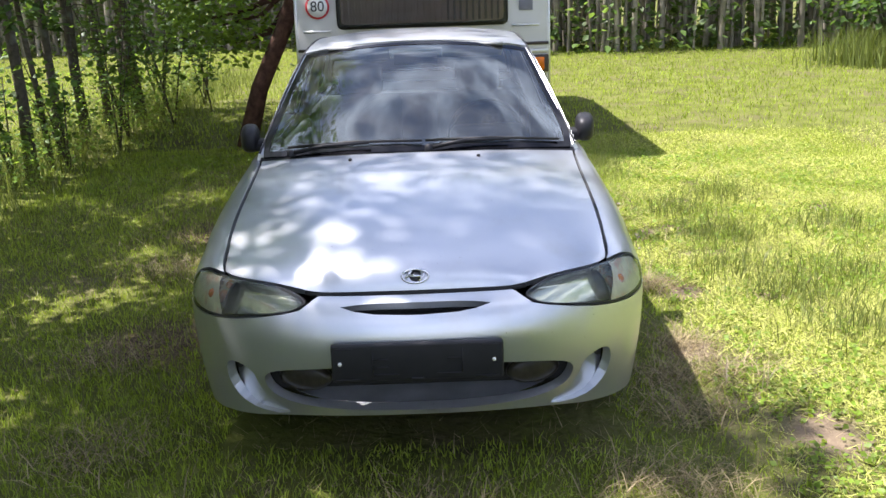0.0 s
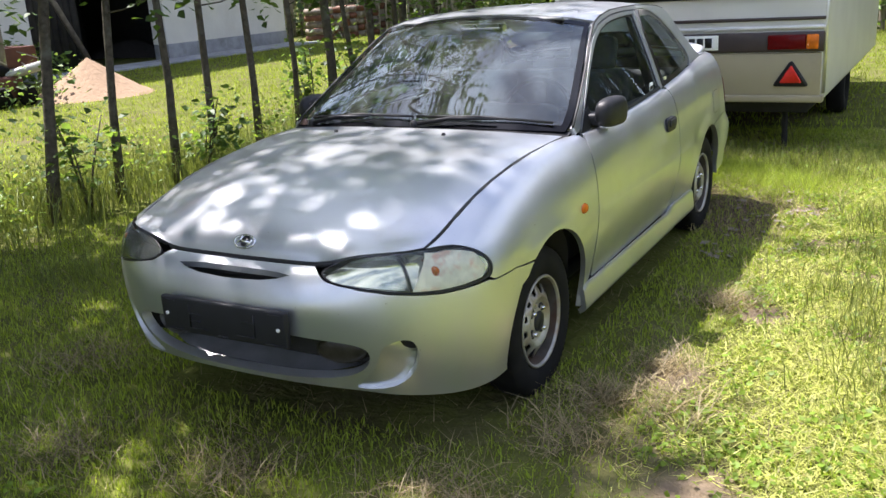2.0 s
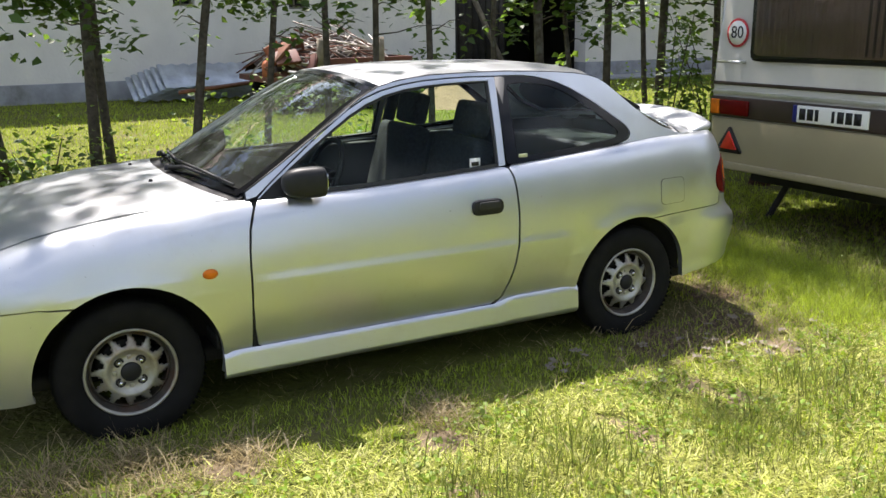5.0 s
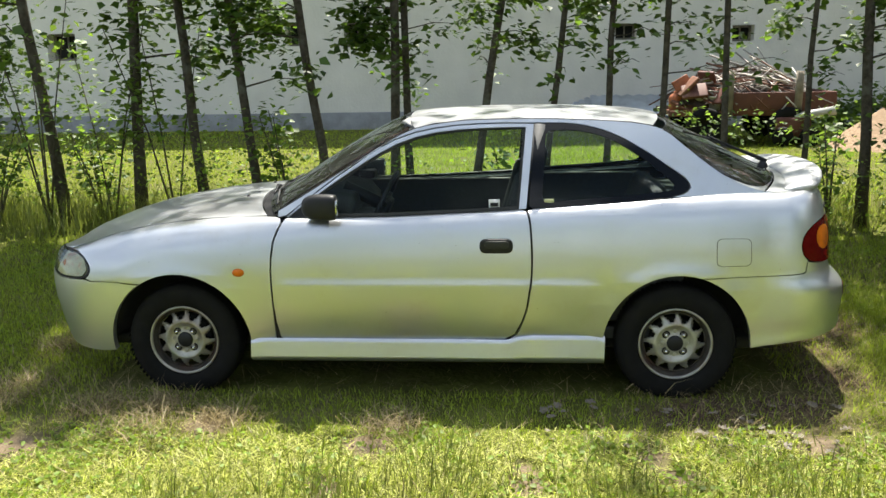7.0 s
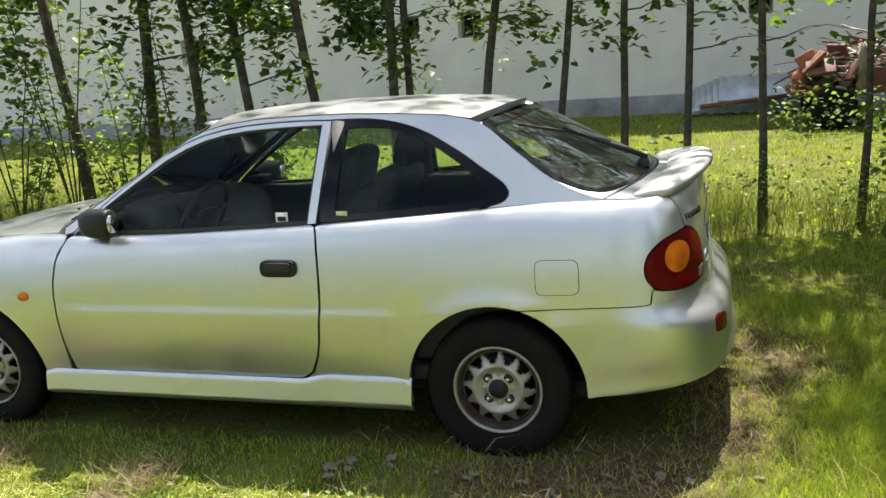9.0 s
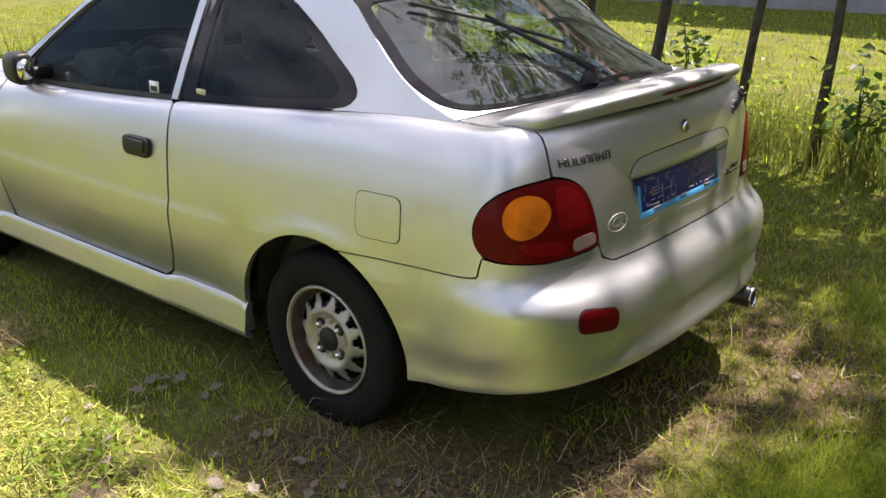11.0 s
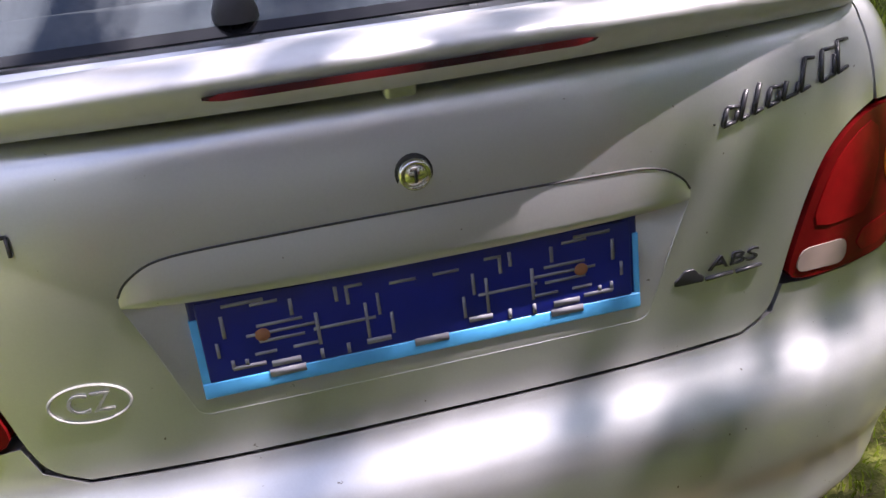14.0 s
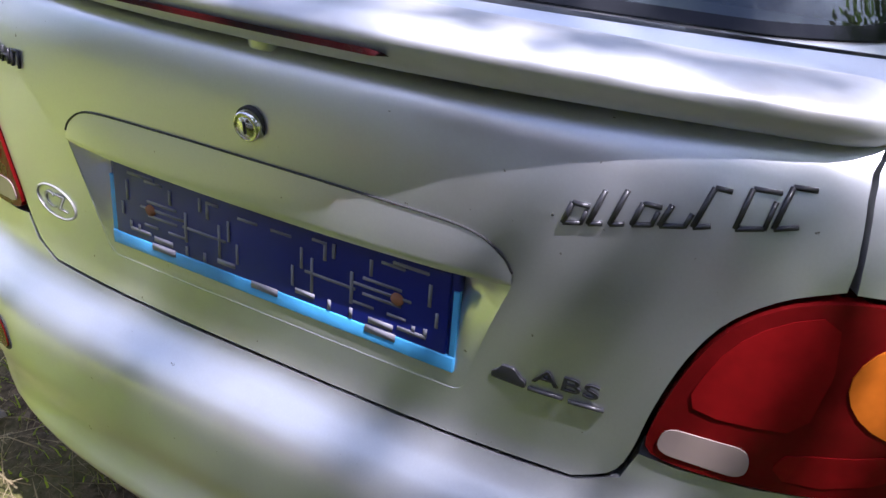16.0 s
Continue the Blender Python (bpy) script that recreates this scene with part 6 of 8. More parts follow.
    stop = rounded(sv(("r", 0.607, 0.858), ("r", 0.565, 0.852), ("r", 0.528, 0.826), ("r", 0.506, 0.785), ("r", 0.494, 0.742), ("r", 0.56, 0.738), ("r", 0.602, 0.740)), 9, 2)
    panel("stop_lens", stop, proud(0.0052), (0.04, 0.06), M_RED_BRIGHT, tlo, "brighter red stop lens", rim=0.003, side=side)
    low = rounded(sv(("r", 0.580, 0.716), ("r", 0.64, 0.716), ("r", 0.69, 0.722), ("r", 0.70, 0.705), ("r", 0.66, 0.682), ("r", 0.580, 0.678)), 9, 2)
    panel("lower_lens", low, proud(0.0052), (0.04, 0.06), M_RED_BRIGHT, tlo, "brighter red lower lens", rim=0.003, side=side)
    rev = sv(*[("r", a, b) for a, b in rounded([(0.560, 0.676), (0.560, 0.712), (0.482, 0.718), (0.476, 0.686)], 0.017, 5)])
    panel("reverse_lens", rev, proud(0.0055), (0.04, 0.06), M_LENS_CLEAR, tlo, "milky reverse lens", rim=0.004, side=side)
    # rear fog reflector in the bumper
    if side > 0:
        fg = sv(*[("r", a, b) for a, b in rounded([(0.614, 0.484), (0.606, 0.546), (0.476, 0.525), (0.476, 0.466)], 0.031, 7)])
        fk, fj = sum(p[0] for p in fg) / len(fg), sum(p[1] for p in fg) / len(fg)
        panel("reflector_seat", [(fk + (a - fk) * 1.06, fj + (b - fj) * 1.12) for a, b in fg], proud(0.0012), (0.04, 0.06), M_RUBBER, car, rim=0.01, side=side)
        panel("rear_reflector", fg, proud(0.003), (0.04, 0.06), M_RED, car, "dark red bumper reflector", rim=0.01, side=side)

# fuel flap, driver's side
flap = rounded([(2.572, 0.660), (2.727, 0.662), (2.724, 0.786), (2.570, 0.786)], 0.028, 5)
fsv = sv(*[("y", a, b) for a, b in flap])
fcu, fcv = sum(p[0] for p in fsv) / len(fsv), sum(p[1] for p in fsv) / len(fsv)
groove = [(fcu + (a - fcu) * 1.035, fcv + (b - fcv) * 1.035) for a, b in fsv]
def proud_side(h):
    def f(a, b):
        p = body(a, b)
        n = (body(a + 2e-3, b) - body(a - 2e-3, b)).cross(body(a, b + 2e-3) - body(a, b - 2e-3)).normalized()
        if n.x < 0:
            n = -n
        return p + n * h
    return f
panel("fuel_flap_gap", groove, proud_side(0.0006), (0.05, 0.1), M_RUBBER, car, rim=0.001)
panel("fuel_flap", fsv, proud_side(0.0016), (0.04, 0.08), M_PAINT, car, rim=0.002)

# front bumper: one skin from arch to arch with the intake slots
def both(right):
    """Outline for both sides from the half at x > 0, given from the lower centre outwards and back along the top."""
    return right + [(-a, b) for a, b in reversed(right)]


front_arch = [("y", -ARCH_F * math.cos(a), HUB + ARCH_F * math.sin(a)) for a in [-0.08 + 1.08 * i / 12 for i in range(13)]]
fb = [(0.001, 0.0), (0.2, 0.0), (0.45, 0.0), (0.7, 0.0), (0.85, 0.0), (0.94, 0.02)] + sv(*front_arch, ("y", -0.30, 0.5825), ("y", -0.442, 0.5835), ("y", -0.47, 0.591), ("f", 0.70, 0.588), ("f", 0.645, 0.594), ("f", 0.57, 0.604), ("f", 0.49, 0.617), ("f", 0.42, 0.629), ("f", 0.365, 0.640), ("f", 0.338, 0.656))
fb += [(find("f", x, 0.655)[0], 1.885) for x in (0.325, 0.26, 0.18, 0.1, 0.05)] + [(0.001, 1.885)]
half = sv(("f", 0.02, 0.655), ("f", 0.12, 0.655), ("f", 0.18, 0.653), ("f", 0.236, 0.648), ("f", 0.19, 0.636), ("f", 0.13, 0.628), ("f", 0.02, 0.624))
slot_poly = half + [(-a, b) for a, b in reversed(half)]
mouth_h = sv(("f", 0.02, 0.470), ("f", 0.20, 0.466), ("f", 0.36, 0.453), ("f", 0.445, 0.443), ("f", 0.488, 0.427), ("f", 0.500, 0.400), ("f", 0.478, 0.352), ("f", 0.41, 0.318), ("f", 0.29, 0.299), ("f", 0.15, 0.291), ("f", 0.02, 0.289))
mouth_h = soft(mouth_h)
mouth = mouth_h + [(-a, b) for a, b in reversed(mouth_h)]
duct = rounded(sv(("f", 0.566, 0.446), ("f", 0.600, 0.456), ("f", 0.626, 0.446), ("f", 0.634, 0.405), ("f", 0.620, 0.347), ("f", 0.582, 0.300), ("f", 0.515, 0.270), ("f", 0.41, 0.268), ("f", 0.455, 0.306), ("f", 0.498, 0.345), ("f", 0.524, 0.390), ("f", 0.532, 0.425)), 9, 2)
panel("front_bumper", both(fb), body, (0.04, 0.07), M_PAINT, car, "silver front bumper with scuffed lip and scoops", holes=[slot_poly, mouth, duct, [(-a, b) for a, b in reversed(duct)]], rim=0.035)
def sunk_front(depth):
    def f(a, b):
        p = body(a, b)
        return Vector((p.x * (1 - depth * 0.2), p.y + depth, p.z))
    return f
panel("slot_back", [(a * 1.15, b) for a, b in slot_poly], sunk_front(0.05), (0.06, 0.06), M_UNDER, car, rim=0)
# intake recess: sloping silver floor with shade put into its grey, dark back
def mouth_floor(a, b):
    t = min(1, max(0, (b - 0.06) / 0.6))
    p = body(a, b)
    return Vector((p.x * 0.985, p.y + 0.012 + 0.20 * t, 0.293 + 0.34 * max(0, abs(p.x) - 0.1) ** 2 + 0.075 * t * t))
lowm = sv(("f", 0.02, 0.294), ("f", 0.15, 0.296), ("f", 0.28, 0.304), ("f", 0.41, 0.326), ("f", 0.50, 0.388), ("f", 0.51, 0.42), ("f", 0.46, 0.45), ("f", 0.2, 0.48), ("f", 0.02, 0.482))
panel("intake_floor", lowm + [(-a, b) for a, b in reversed(lowm)], mouth_floor, (0.04, 0.06), M_INTAKE_SHADED, car, "silver intake floor with shade put into its grey", rim=0)
part("intake_back", box((-0.52, -0.70, 0.34), (0.52, -0.66, 0.60), 0.01), M_UNDER, car)
for side in (1, -1):
    dk = [(a * side, b) for a, b in (duct if side > 0 else duct[::-1])]
    def scoop(depth):
        """A hollow channel, deepest along its inner wall and at its upper end."""
        def f(a, b):
            p = body(a, b)
            n = (body(a + 2e-3, b) - body(a - 2e-3, b)).cross(body(a, b + 2e-3) - body(a, b - 2e-3)).normalized()
            n = n if n.y < 0 else -n
            inner_x, outer_x = 0.515 - 0.95 * max(0.0, 0.42 - p.z), 0.64 - 0.55 * max(0.0, 0.40 - p.z)
            across = min(1.0, max(0.0, (abs(p.x) - inner_x) / (outer_x - inner_x)))
            up = min(1.0, max(0.0, (p.z - 0.28) / 0.16))
            return p - n * depth * (0.12 + 0.88 * across) * (0.4 + 0.6 * up)
        return f
    dc = (sum(p[0] for p in dk) / len(dk), sum(p[1] for p in dk) / len(dk))
    panel("duct_back", [(dc[0] + (a - dc[0]) * 1.10, max(0.01, dc[1] + (b - dc[1]) * 1.10)) for a, b in dk], scoop(0.062), (0.02, 0.04), M_PAINT, car, rim=0)
    # black patch on the scoop, a deep hole's shade put into its colour
    dh = rounded(sv(("f", 0.585, 0.452), ("f", 0.61, 0.462), ("f", 0.642, 0.450), ("f", 0.642, 0.415), ("f", 0.63, 0.390), ("f", 0.592, 0.410)), 9, 2)
    panel("duct_hole_shade", [(a * side, b) for a, b in (dh if side > 0 else dh[::-1])], scoop(0.055), (0.02, 0.05), M_UNDER, car, rim=0)
    fl = lathe([(0.0, 0.0), (0.7, 0.003), (0.95, 0.012), (1.0, 0.03), (0.0, 0.03)], "y", (0, 0, 0), 28)
    for v in fl.verts:
        v.co = Vector((side * 0.37 + v.co.x * 0.090, -0.775 + v.co.y + (0.03 + 0.02 * v.co.x * side), 0.393 + v.co.z * 0.047))
    part("fog_lamp", fl, M_FOG, car, "dull clouded fog lamp")
# number plate carrier
pb = part("front_plate_carrier", box((-0.266, -0.866, 0.430), (0.266, -0.842, 0.552), 0.008), M_BLACK, car, "empty black number plate carrier")
part("carrier_back", box((-0.20, -0.846, 0.44), (0.20, -0.80, 0.545)), M_BLACK, pb)
for x0 in (-0.239, 0.236):
    part("screw", lathe([(0.0, -0.8705), (0.006, -0.8705), (0.006, -0.865)], "y", (x0, 0, 0.492), 12), M_WHITE, pb)
for lo, hi in (((-0.14, 0.450), (-0.06, 0.453)), ((-0.14, 0.475), (-0.09, 0.478)), ((-0.14, 0.453), (-0.137, 0.53)), ((0.06, 0.450), (0.14, 0.453)), ((0.137, 0.453), (0.14, 0.53)), ((0.09, 0.50), (0.137, 0.503)), ((-0.25, 0.437), (-0.18, 0.440)),
               ((0.18, 0.437), (0.25, 0.440)), ((-0.137, 0.50), (-0.09, 0.503)), ((-0.25, 0.54), (-0.2, 0.542)), ((0.2, 0.54), (0.25, 0.542)), ((-0.02, 0.432), (0.02, 0.440))):
    part("rib", box((lo[0], -0.870, lo[1]), (hi[0], -0.8645, hi[1])), M_BLACK, pb)

# bonnet
hood = panel("bonnet", [(-0.992, 0.012), (-0.6, 0.012), (0, 0.012), (0.6, 0.012), (0.992, 0.012), (0.992, 0.3), (0.992, 0.7), (0.992, 0.985), (0.5, 0.992), (0, 0.992), (-0.5, 0.992), (-0.992, 0.985), (-0.992, 0.7), (-0.992, 0.3)],
             hood_f, (0.05, 0.04), M_PAINT, car, rim=0.03)
hub_e = hood_f(0, 0.125)
def ring_mesh(cx, cy, cz, rx, rz, thick, tilt, seg=36):
    bm = bmesh.new()
    rows = []
    for i in range(seg):
        a = i * 2 * math.pi / seg
        c = Vector((rx * math.cos(a), 0, rz * math.sin(a)))
        o = Vector((math.cos(a), 0, math.sin(a)))
        rows.append([bm.verts.new(Vector((cx, cy, cz)) + Matrix.Rotation(tilt, 3, "X") @ (c + thick * (math.cos(b) * o + math.sin(b) * Vector((0, 1, 0))))) for b in (0, 1.05, 2.09, 3.14, 4.19, 5.24)])
    for i in range(seg):
        q, w = rows[i], rows[(i + 1) % seg]
        for k in range(6):
            bm.faces.new((q[k], q[(k + 1) % 6], w[(k + 1) % 6], w[k]))
    bmesh.ops.recalc_face_normals(bm, faces=bm.faces[:])
    return bm
ex, ey, ez = 0, hub_e.y - 0.004, hub_e.z
badge = part("bonnet_badge", ring_mesh(0, ey, ez, 0.042, 0.023, 0.004, radians(-38)), M_CHROME, hood, "oval chrome badge")
tilt = Matrix.Rotation(radians(-38), 3, "X")
for pts in (((-0.030, -0.008), (-0.012, 0.018)), ((0.030, 0.008), (0.012, -0.018)), ((-0.024, 0.002), (0.024, -0.002))):
    part("badge_bar", tube([Vector((0, ey, ez)) + tilt @ Vector((a, 0, b)) for a, b in pts], 0.005, 6), M_CHROME, badge)
part("badge_field", tube([Vector((0, ey + 0.004, ez)) + tilt @ Vector((0, 0.0, 0)), Vector((0, ey + 0.004, ez)) + tilt @ Vector((0, -0.001, 0))], 0.02, 16), M_BADGE, badge)
part("bonnet_seal", tube([hood_f(a, 0.0) + Vector((0, 0.016, -0.008)) for a in [-0.56 + 0.07 * i for i in range(17)]], 0.011, 8), M_RUBBER, car)
for x0 in (-0.262, 0.246):
    p = hood_f(x0 / 0.648, 0.93)
    part("washer_jet", lathe([(0.0, 0.010), (0.007, 0.008), (0.009, 0.0), (0.009, -0.005)], "z", tuple(p), 12), M_BLACK, hood)

# cowl, windscreen, roof, rear glass
panel("cowl_panel", [(-1, 0.0), (0, 0.0), (1, 0.0), (1, 1), (0, 1), (-1, 1)], lambda a, b: hood_f(a, 0.995).lerp(screen_f(a, 0.03), b) + Vector((0, 0, -0.012)), (0.1, 0.4), M_BLACK, car, rim=0.02)
scr_hole = [(-0.935, 0.07), (-0.5, 0.055), (0, 0.05), (0.5, 0.055), (0.935, 0.07), (0.93, 0.5), (0.925, 0.945), (0.5, 0.955), (0, 0.96), (-0.5, 0.955), (-0.925, 0.945), (-0.93, 0.5)]
panel("windscreen_border", [(-0.975, 0.0), (0, 0.0), (0.975, 0.0), (0.975, 0.3), (0.97, 0.6), (0.96, 0.995), (0, 0.995), (-0.96, 0.995), (-0.97, 0.6), (-0.975, 0.3)], screen_f, (0.08, 0.06), M_CERAMIC, car, "black windscreen border", holes=[scr_hole], rim=0.01)
panel("windscreen", scr_hole, lambda a, b: screen_f(a, b) + Vector((0, 0.001, -0.002)), (0.08, 0.06), M_GLASS, car, rim=0)
panel("roof_panel", [(-0.985, 0.01), (0, 0.01), (0.985, 0.01), (0.985, 0.5), (0.985, 0.99), (0, 0.99), (-0.985, 0.99), (-0.985, 0.5)], roof_f, (0.07, 0.05), M_PAINT, car, rim=0.03)
for s in (1, -1):
    part("roof_gutter", tube([Vector((s * (rail_point(y).x - 0.006), y, rail_point(y).z + 0.0)) for y in (0.50, 0.62, 0.76, 0.9, 1.04, 1.14, 1.25, 1.4, 1.6, 1.8, 2.0, 2.2, 2.3)], 0.006, 6), M_RUBBER, car)
bk_hole = [(-0.93, 0.08), (0, 0.07), (0.93, 0.08), (0.94, 0.5), (0.93, 0.86), (0.86, 0.935), (0.72, 0.962), (0, 0.970), (-0.72, 0.962), (-0.86, 0.935), (-0.93, 0.86), (-0.94, 0.5)]
bk_out = [(-0.992, 0.0), (0, 0.0), (0.992, 0.0), (0.99, 0.5), (0.975, 0.86), (0.91, 0.965), (0.75, 0.995), (0, 1.0), (-0.75, 0.995), (-0.91, 0.965), (-0.975, 0.86), (-0.99, 0.5)]
bk_hole, bk_out = rounded(bk_hole, 0.06, 4), rounded(bk_out, 0.06, 4)
panel("rear_window_surround", [(-1.0, 0.0), (0, 0.0), (1.0, 0.0), (1.0, 0.5), (1.0, 1.0), (0, 1.005), (-1.0, 1.0), (-1.0, 0.5)], lambda a, b: back_f(a, b) + Vector((0, -0.001, -0.003)), (0.08, 0.06), M_PAINT, car, holes=[[(a * 0.985, 0.5 + (b - 0.5) * 0.985) for a, b in bk_out]], rim=0.015)
panel("rear_window_border", bk_out, back_f, (0.08, 0.06), M_CERAMIC, car, "black rear window border", holes=[bk_hole], rim=0.01)
panel("rear_window", bk_hole, lambda a, b: back_f(a, b) + Vector((0, -0.002, -0.002)), (0.08, 0.08), M_GLASS_REAR, car, rim=0)

# tailgate: deck under the glass, then the rear face
panel("tailgate_deck", [(-0.985, 0.0), (0, 0.0), (0.985, 0.0), (0.99, 0.5), (0.99, 1.0), (0, 1.0), (-0.99, 1.0), (-0.99, 0.5)], deck_f, (0.06, 0.1), M_PAINT, car, rim=0.02)
tg = [(3.0, 1.999)] + [(2.9, 1.999), (2.8, 1.999), (2.65, 1.999), (s_gap + 0.06, 1.999), (s_gap + 0.008, 1.999)] + sv(("r", 0.592, 0.97), ("r", 0.595, 0.95), ("r", 0.599, 0.925), ("r", 0.6015, 0.90)) + soft(sv(("r", 0.600, 0.878), ("r", 0.556, 0.869), ("r", 0.514, 0.840), ("r", 0.486, 0.79), ("r", 0.466, 0.725), ("r", 0.456, 0.674), ("r", 0.442, 0.638), ("r", 0.40, 0.622))) + sv(("r", 0.25, 0.619), ("r", 0.1, 0.618)) + [(3.0, find("r", 0, 0.618)[1])]
def rear(a, b):
    if a > 3:
        p = body(6 - a, b)
        return Vector((-p.x, p.y, p.z))
    return body(a, b)
tg_all = tg[1:-1] + [(6 - a, b) for a, b in reversed(tg[1:-1])]
rc_half = [(0.268, 0.676), (0.298, 0.77), (0.322, 0.832), (0.314, 0.850), (0.285, 0.869), (0.2, 0.878)]
rc_xz = rounded(rc_half + [(-a, b) for a, b in reversed(rc_half)], 0.014, 4)
rc_all = []
for a, b in rc_xz:
    p = find("r", abs(a) if abs(a) > 0.01 else 0.01, b)
    rc_all.append(p if a >= 0 else (6 - p[0], p[1]))
lip_xz = [(0.319, 0.838), (0.311, 0.852), (0.286, 0.869), (0.255, 0.875), (0.2, 0.877), (0.1, 0.878)]
recess = sv(*[("r", a, b) for a, b in soft(lip_xz)])
gate = panel("tailgate", tg_all, rear, (0.05, 0.05), M_PAINT, car, holes=[rc_all], rim=0.022)
def recess_f(a, b):
    p = rear(a, b)
    top = min(1.0, max(0.0, (p.z - 0.682) / 0.13))
    over = min(1.0, max(0.0, (p.z - 0.842) / 0.02))
    sidewall = min(1.0, max(0.0, (0.268 + (p.z - 0.676) * 0.346 - abs(p.x)) / 0.035))
    return Vector((p.x, p.y - 0.0004 - 0.025 * top * (1 - over) * sidewall, p.z))
panel("plate_recess", [(3 + (a - 3) * 1.002, b) for a, b in rc_all], recess_f, (0.025, 0.02), M_PAINT, gate, rim=0)
part("recess_lip", tube([rear(*p) + Vector((0, 0.001, 0)) for p in recess] + [rear(6 - a, b) + Vector((0, 0.001, 0)) for a, b in reversed(recess)], 0.0013, 6), M_RUBBER, gate)
# the grip bar that overhangs the plate, with a sharp lower edge
bm = bmesh.new()
brow_top = [(0.0, 0.8785), (0.1, 0.878), (0.2, 0.877), (0.255, 0.875), (0.286, 0.869), (0.311, 0.852), (0.319, 0.838), (0.324, 0.828)]
brow_x = [0.05 * i for i in range(5)] + [0.222, 0.24, 0.255, 0.27, 0.286, 0.299, 0.311, 0.319]
brow_rows = []
for xb in [-x for x in reversed(brow_x)] + brow_x[1:]:
    zt = np.interp(abs(xb), [p[0] for p in brow_top], [p[1] for p in brow_top])
    zl = 0.8195 + 0.007 * (abs(xb) / 0.32) ** 2
    ends = 1 - max(0.0, (abs(xb) - 0.25) / 0.069) ** 2
    col = []
    for k in range(7):
        z = zt + (zl - zt) * k / 6
        p = rear(*find("r", max(abs(xb), 0.005), z))
        col.append(bm.verts.new((xb, p.y + 0.0006 + (0.002 + 0.004 * ends) * math.sin(k / 6 * 1.45), z)))
    lo = col[-1].co
    col.append(bm.verts.new((xb, lo.y - 0.003, zl - 0.0025)))
    col.append(bm.verts.new((xb, lo.y - 0.034, zl + 0.004)))
    brow_rows.append(col)
for ca, cb in zip(brow_rows, brow_rows[1:]):
    for k in range(8):
        bm.faces.new((ca[k], cb[k], cb[k + 1], ca[k + 1]))
bmesh.ops.recalc_face_normals(bm, faces=bm.faces[:])
part("grip_bar", bm, M_PAINT, gate, "silver grip bar overhanging the number plate")
yk = rear(*find("r", 0.0, 0.917)).y
lock = part("tailgate_lock", lathe([(0.0, 0.010), (0.011, 0.010), (0.013, 0.006), (0.014, 0.010), (0.017, 0.009), (0.018, 0.0), (0.018, -0.006)], "y", (0, yk, 0.917), 24), M_CHROME, gate, "metal lock cylinder")
part("keyway", box((-0.0015, yk + 0.010, 0.910), (0.0015, yk + 0.0112, 0.924)), M_BLACK, lock)
part("lock_ring", lathe([(0.018, 0.001), (0.0205, 0.0015), (0.0205, -0.004)], "y", (0, yk, 0.917), 24), M_RUBBER, lock)
# blue plate holder
PY = 3.158
def tilted(bm, y0=PY):
    for v in bm.verts:
        v.co.z = 0.697 + (v.co.z - 0.681) * 0.852
        v.co.y += (0.745 - v.co.z) * 0.16
    return bm
ph = part("rear_plate_holder", tilted(box((-0.258, PY - 0.012, 0.681), (0.258, PY, 0.816), 0.004)), M_PLATE_BLUE, car, "blue number plate holder with peeling light blue edge")
part("blue_edge", tilted(box((-0.2585, PY - 0.004, 0.6805), (0.2585, PY + 0.0035, 0.702), 0.002)), M_BLUE_EDGE, ph, "light blue peeling strip")
part("blue_edge", tilted(box((0.2485, PY - 0.004, 0.702), (0.2585, PY + 0.002, 0.790), 0.001)), M_BLUE_EDGE, ph)
part("blue_edge", tilted(box((-0.2585, PY - 0.004, 0.702), (-0.2515, PY + 0.002, 0.790), 0.001)), M_BLUE_EDGE, ph)
part("holder_field", tilted(box((-0.248, PY - 0.002, 0.702), (0.25, PY + 0.003, 0.812), 0.002)), M_PLATE_BLUE, ph)
rb = random.Random(4)
marks = []
for sx in (-1, 1):
    for x0, z0, w, h in ((0.20, 0.803, 0.045, 0.004), (0.225, 0.775, 0.004, 0.03), (0.205, 0.716, 0.036, 0.005), (0.222, 0.722, 0.004, 0.012), (0.207, 0.722, 0.004, 0.008), (0.165, 0.757, 0.075, 0.0035), (0.165, 0.768, 0.05, 0.0035), (0.165, 0.746, 0.05, 0.0035),
                         (0.125, 0.748, 0.004, 0.045), (0.095, 0.748, 0.07, 0.0035), (0.10, 0.790, 0.004, 0.020), (0.088, 0.785, 0.004, 0.024), (0.08, 0.797, 0.02, 0.0035), (0.125, 0.712, 0.004, 0.014), (0.095, 0.712, 0.004, 0.014), (0.06, 0.715, 0.028, 0.007), (0.165, 0.712, 0.032, 0.008), (0.15, 0.785, 0.004, 0.022), (0.14, 0.730, 0.03, 0.0035), (0.185, 0.730, 0.024, 0.0035), (0.07, 0.745, 0.0035, 0.05), (0.055, 0.765, 0.0035, 0.03), (0.042, 0.735, 0.0035, 0.03), (0.235, 0.745, 0.0035, 0.02), (0.178, 0.798, 0.03, 0.0035), (0.025, 0.79, 0.03, 0.0035)):
        cx = sx * x0
        marks.append((cx - w / 2, z0 - h / 2, cx + w / 2, z0 + h / 2))
for a, b, c, d2 in marks:
    part("mark", tilted(box((a, PY + 0.001, b), (c, PY + 0.0042, d2))), M_BAR_GREY, ph)
for x0 in (-0.185, 0.185):
    part("screw", tilted(lathe([(0.0, 0.006), (0.008, 0.005), (0.009, 0.002)], "y", (x0, PY, 0.755), 12)), M_RUSTDOT, ph)
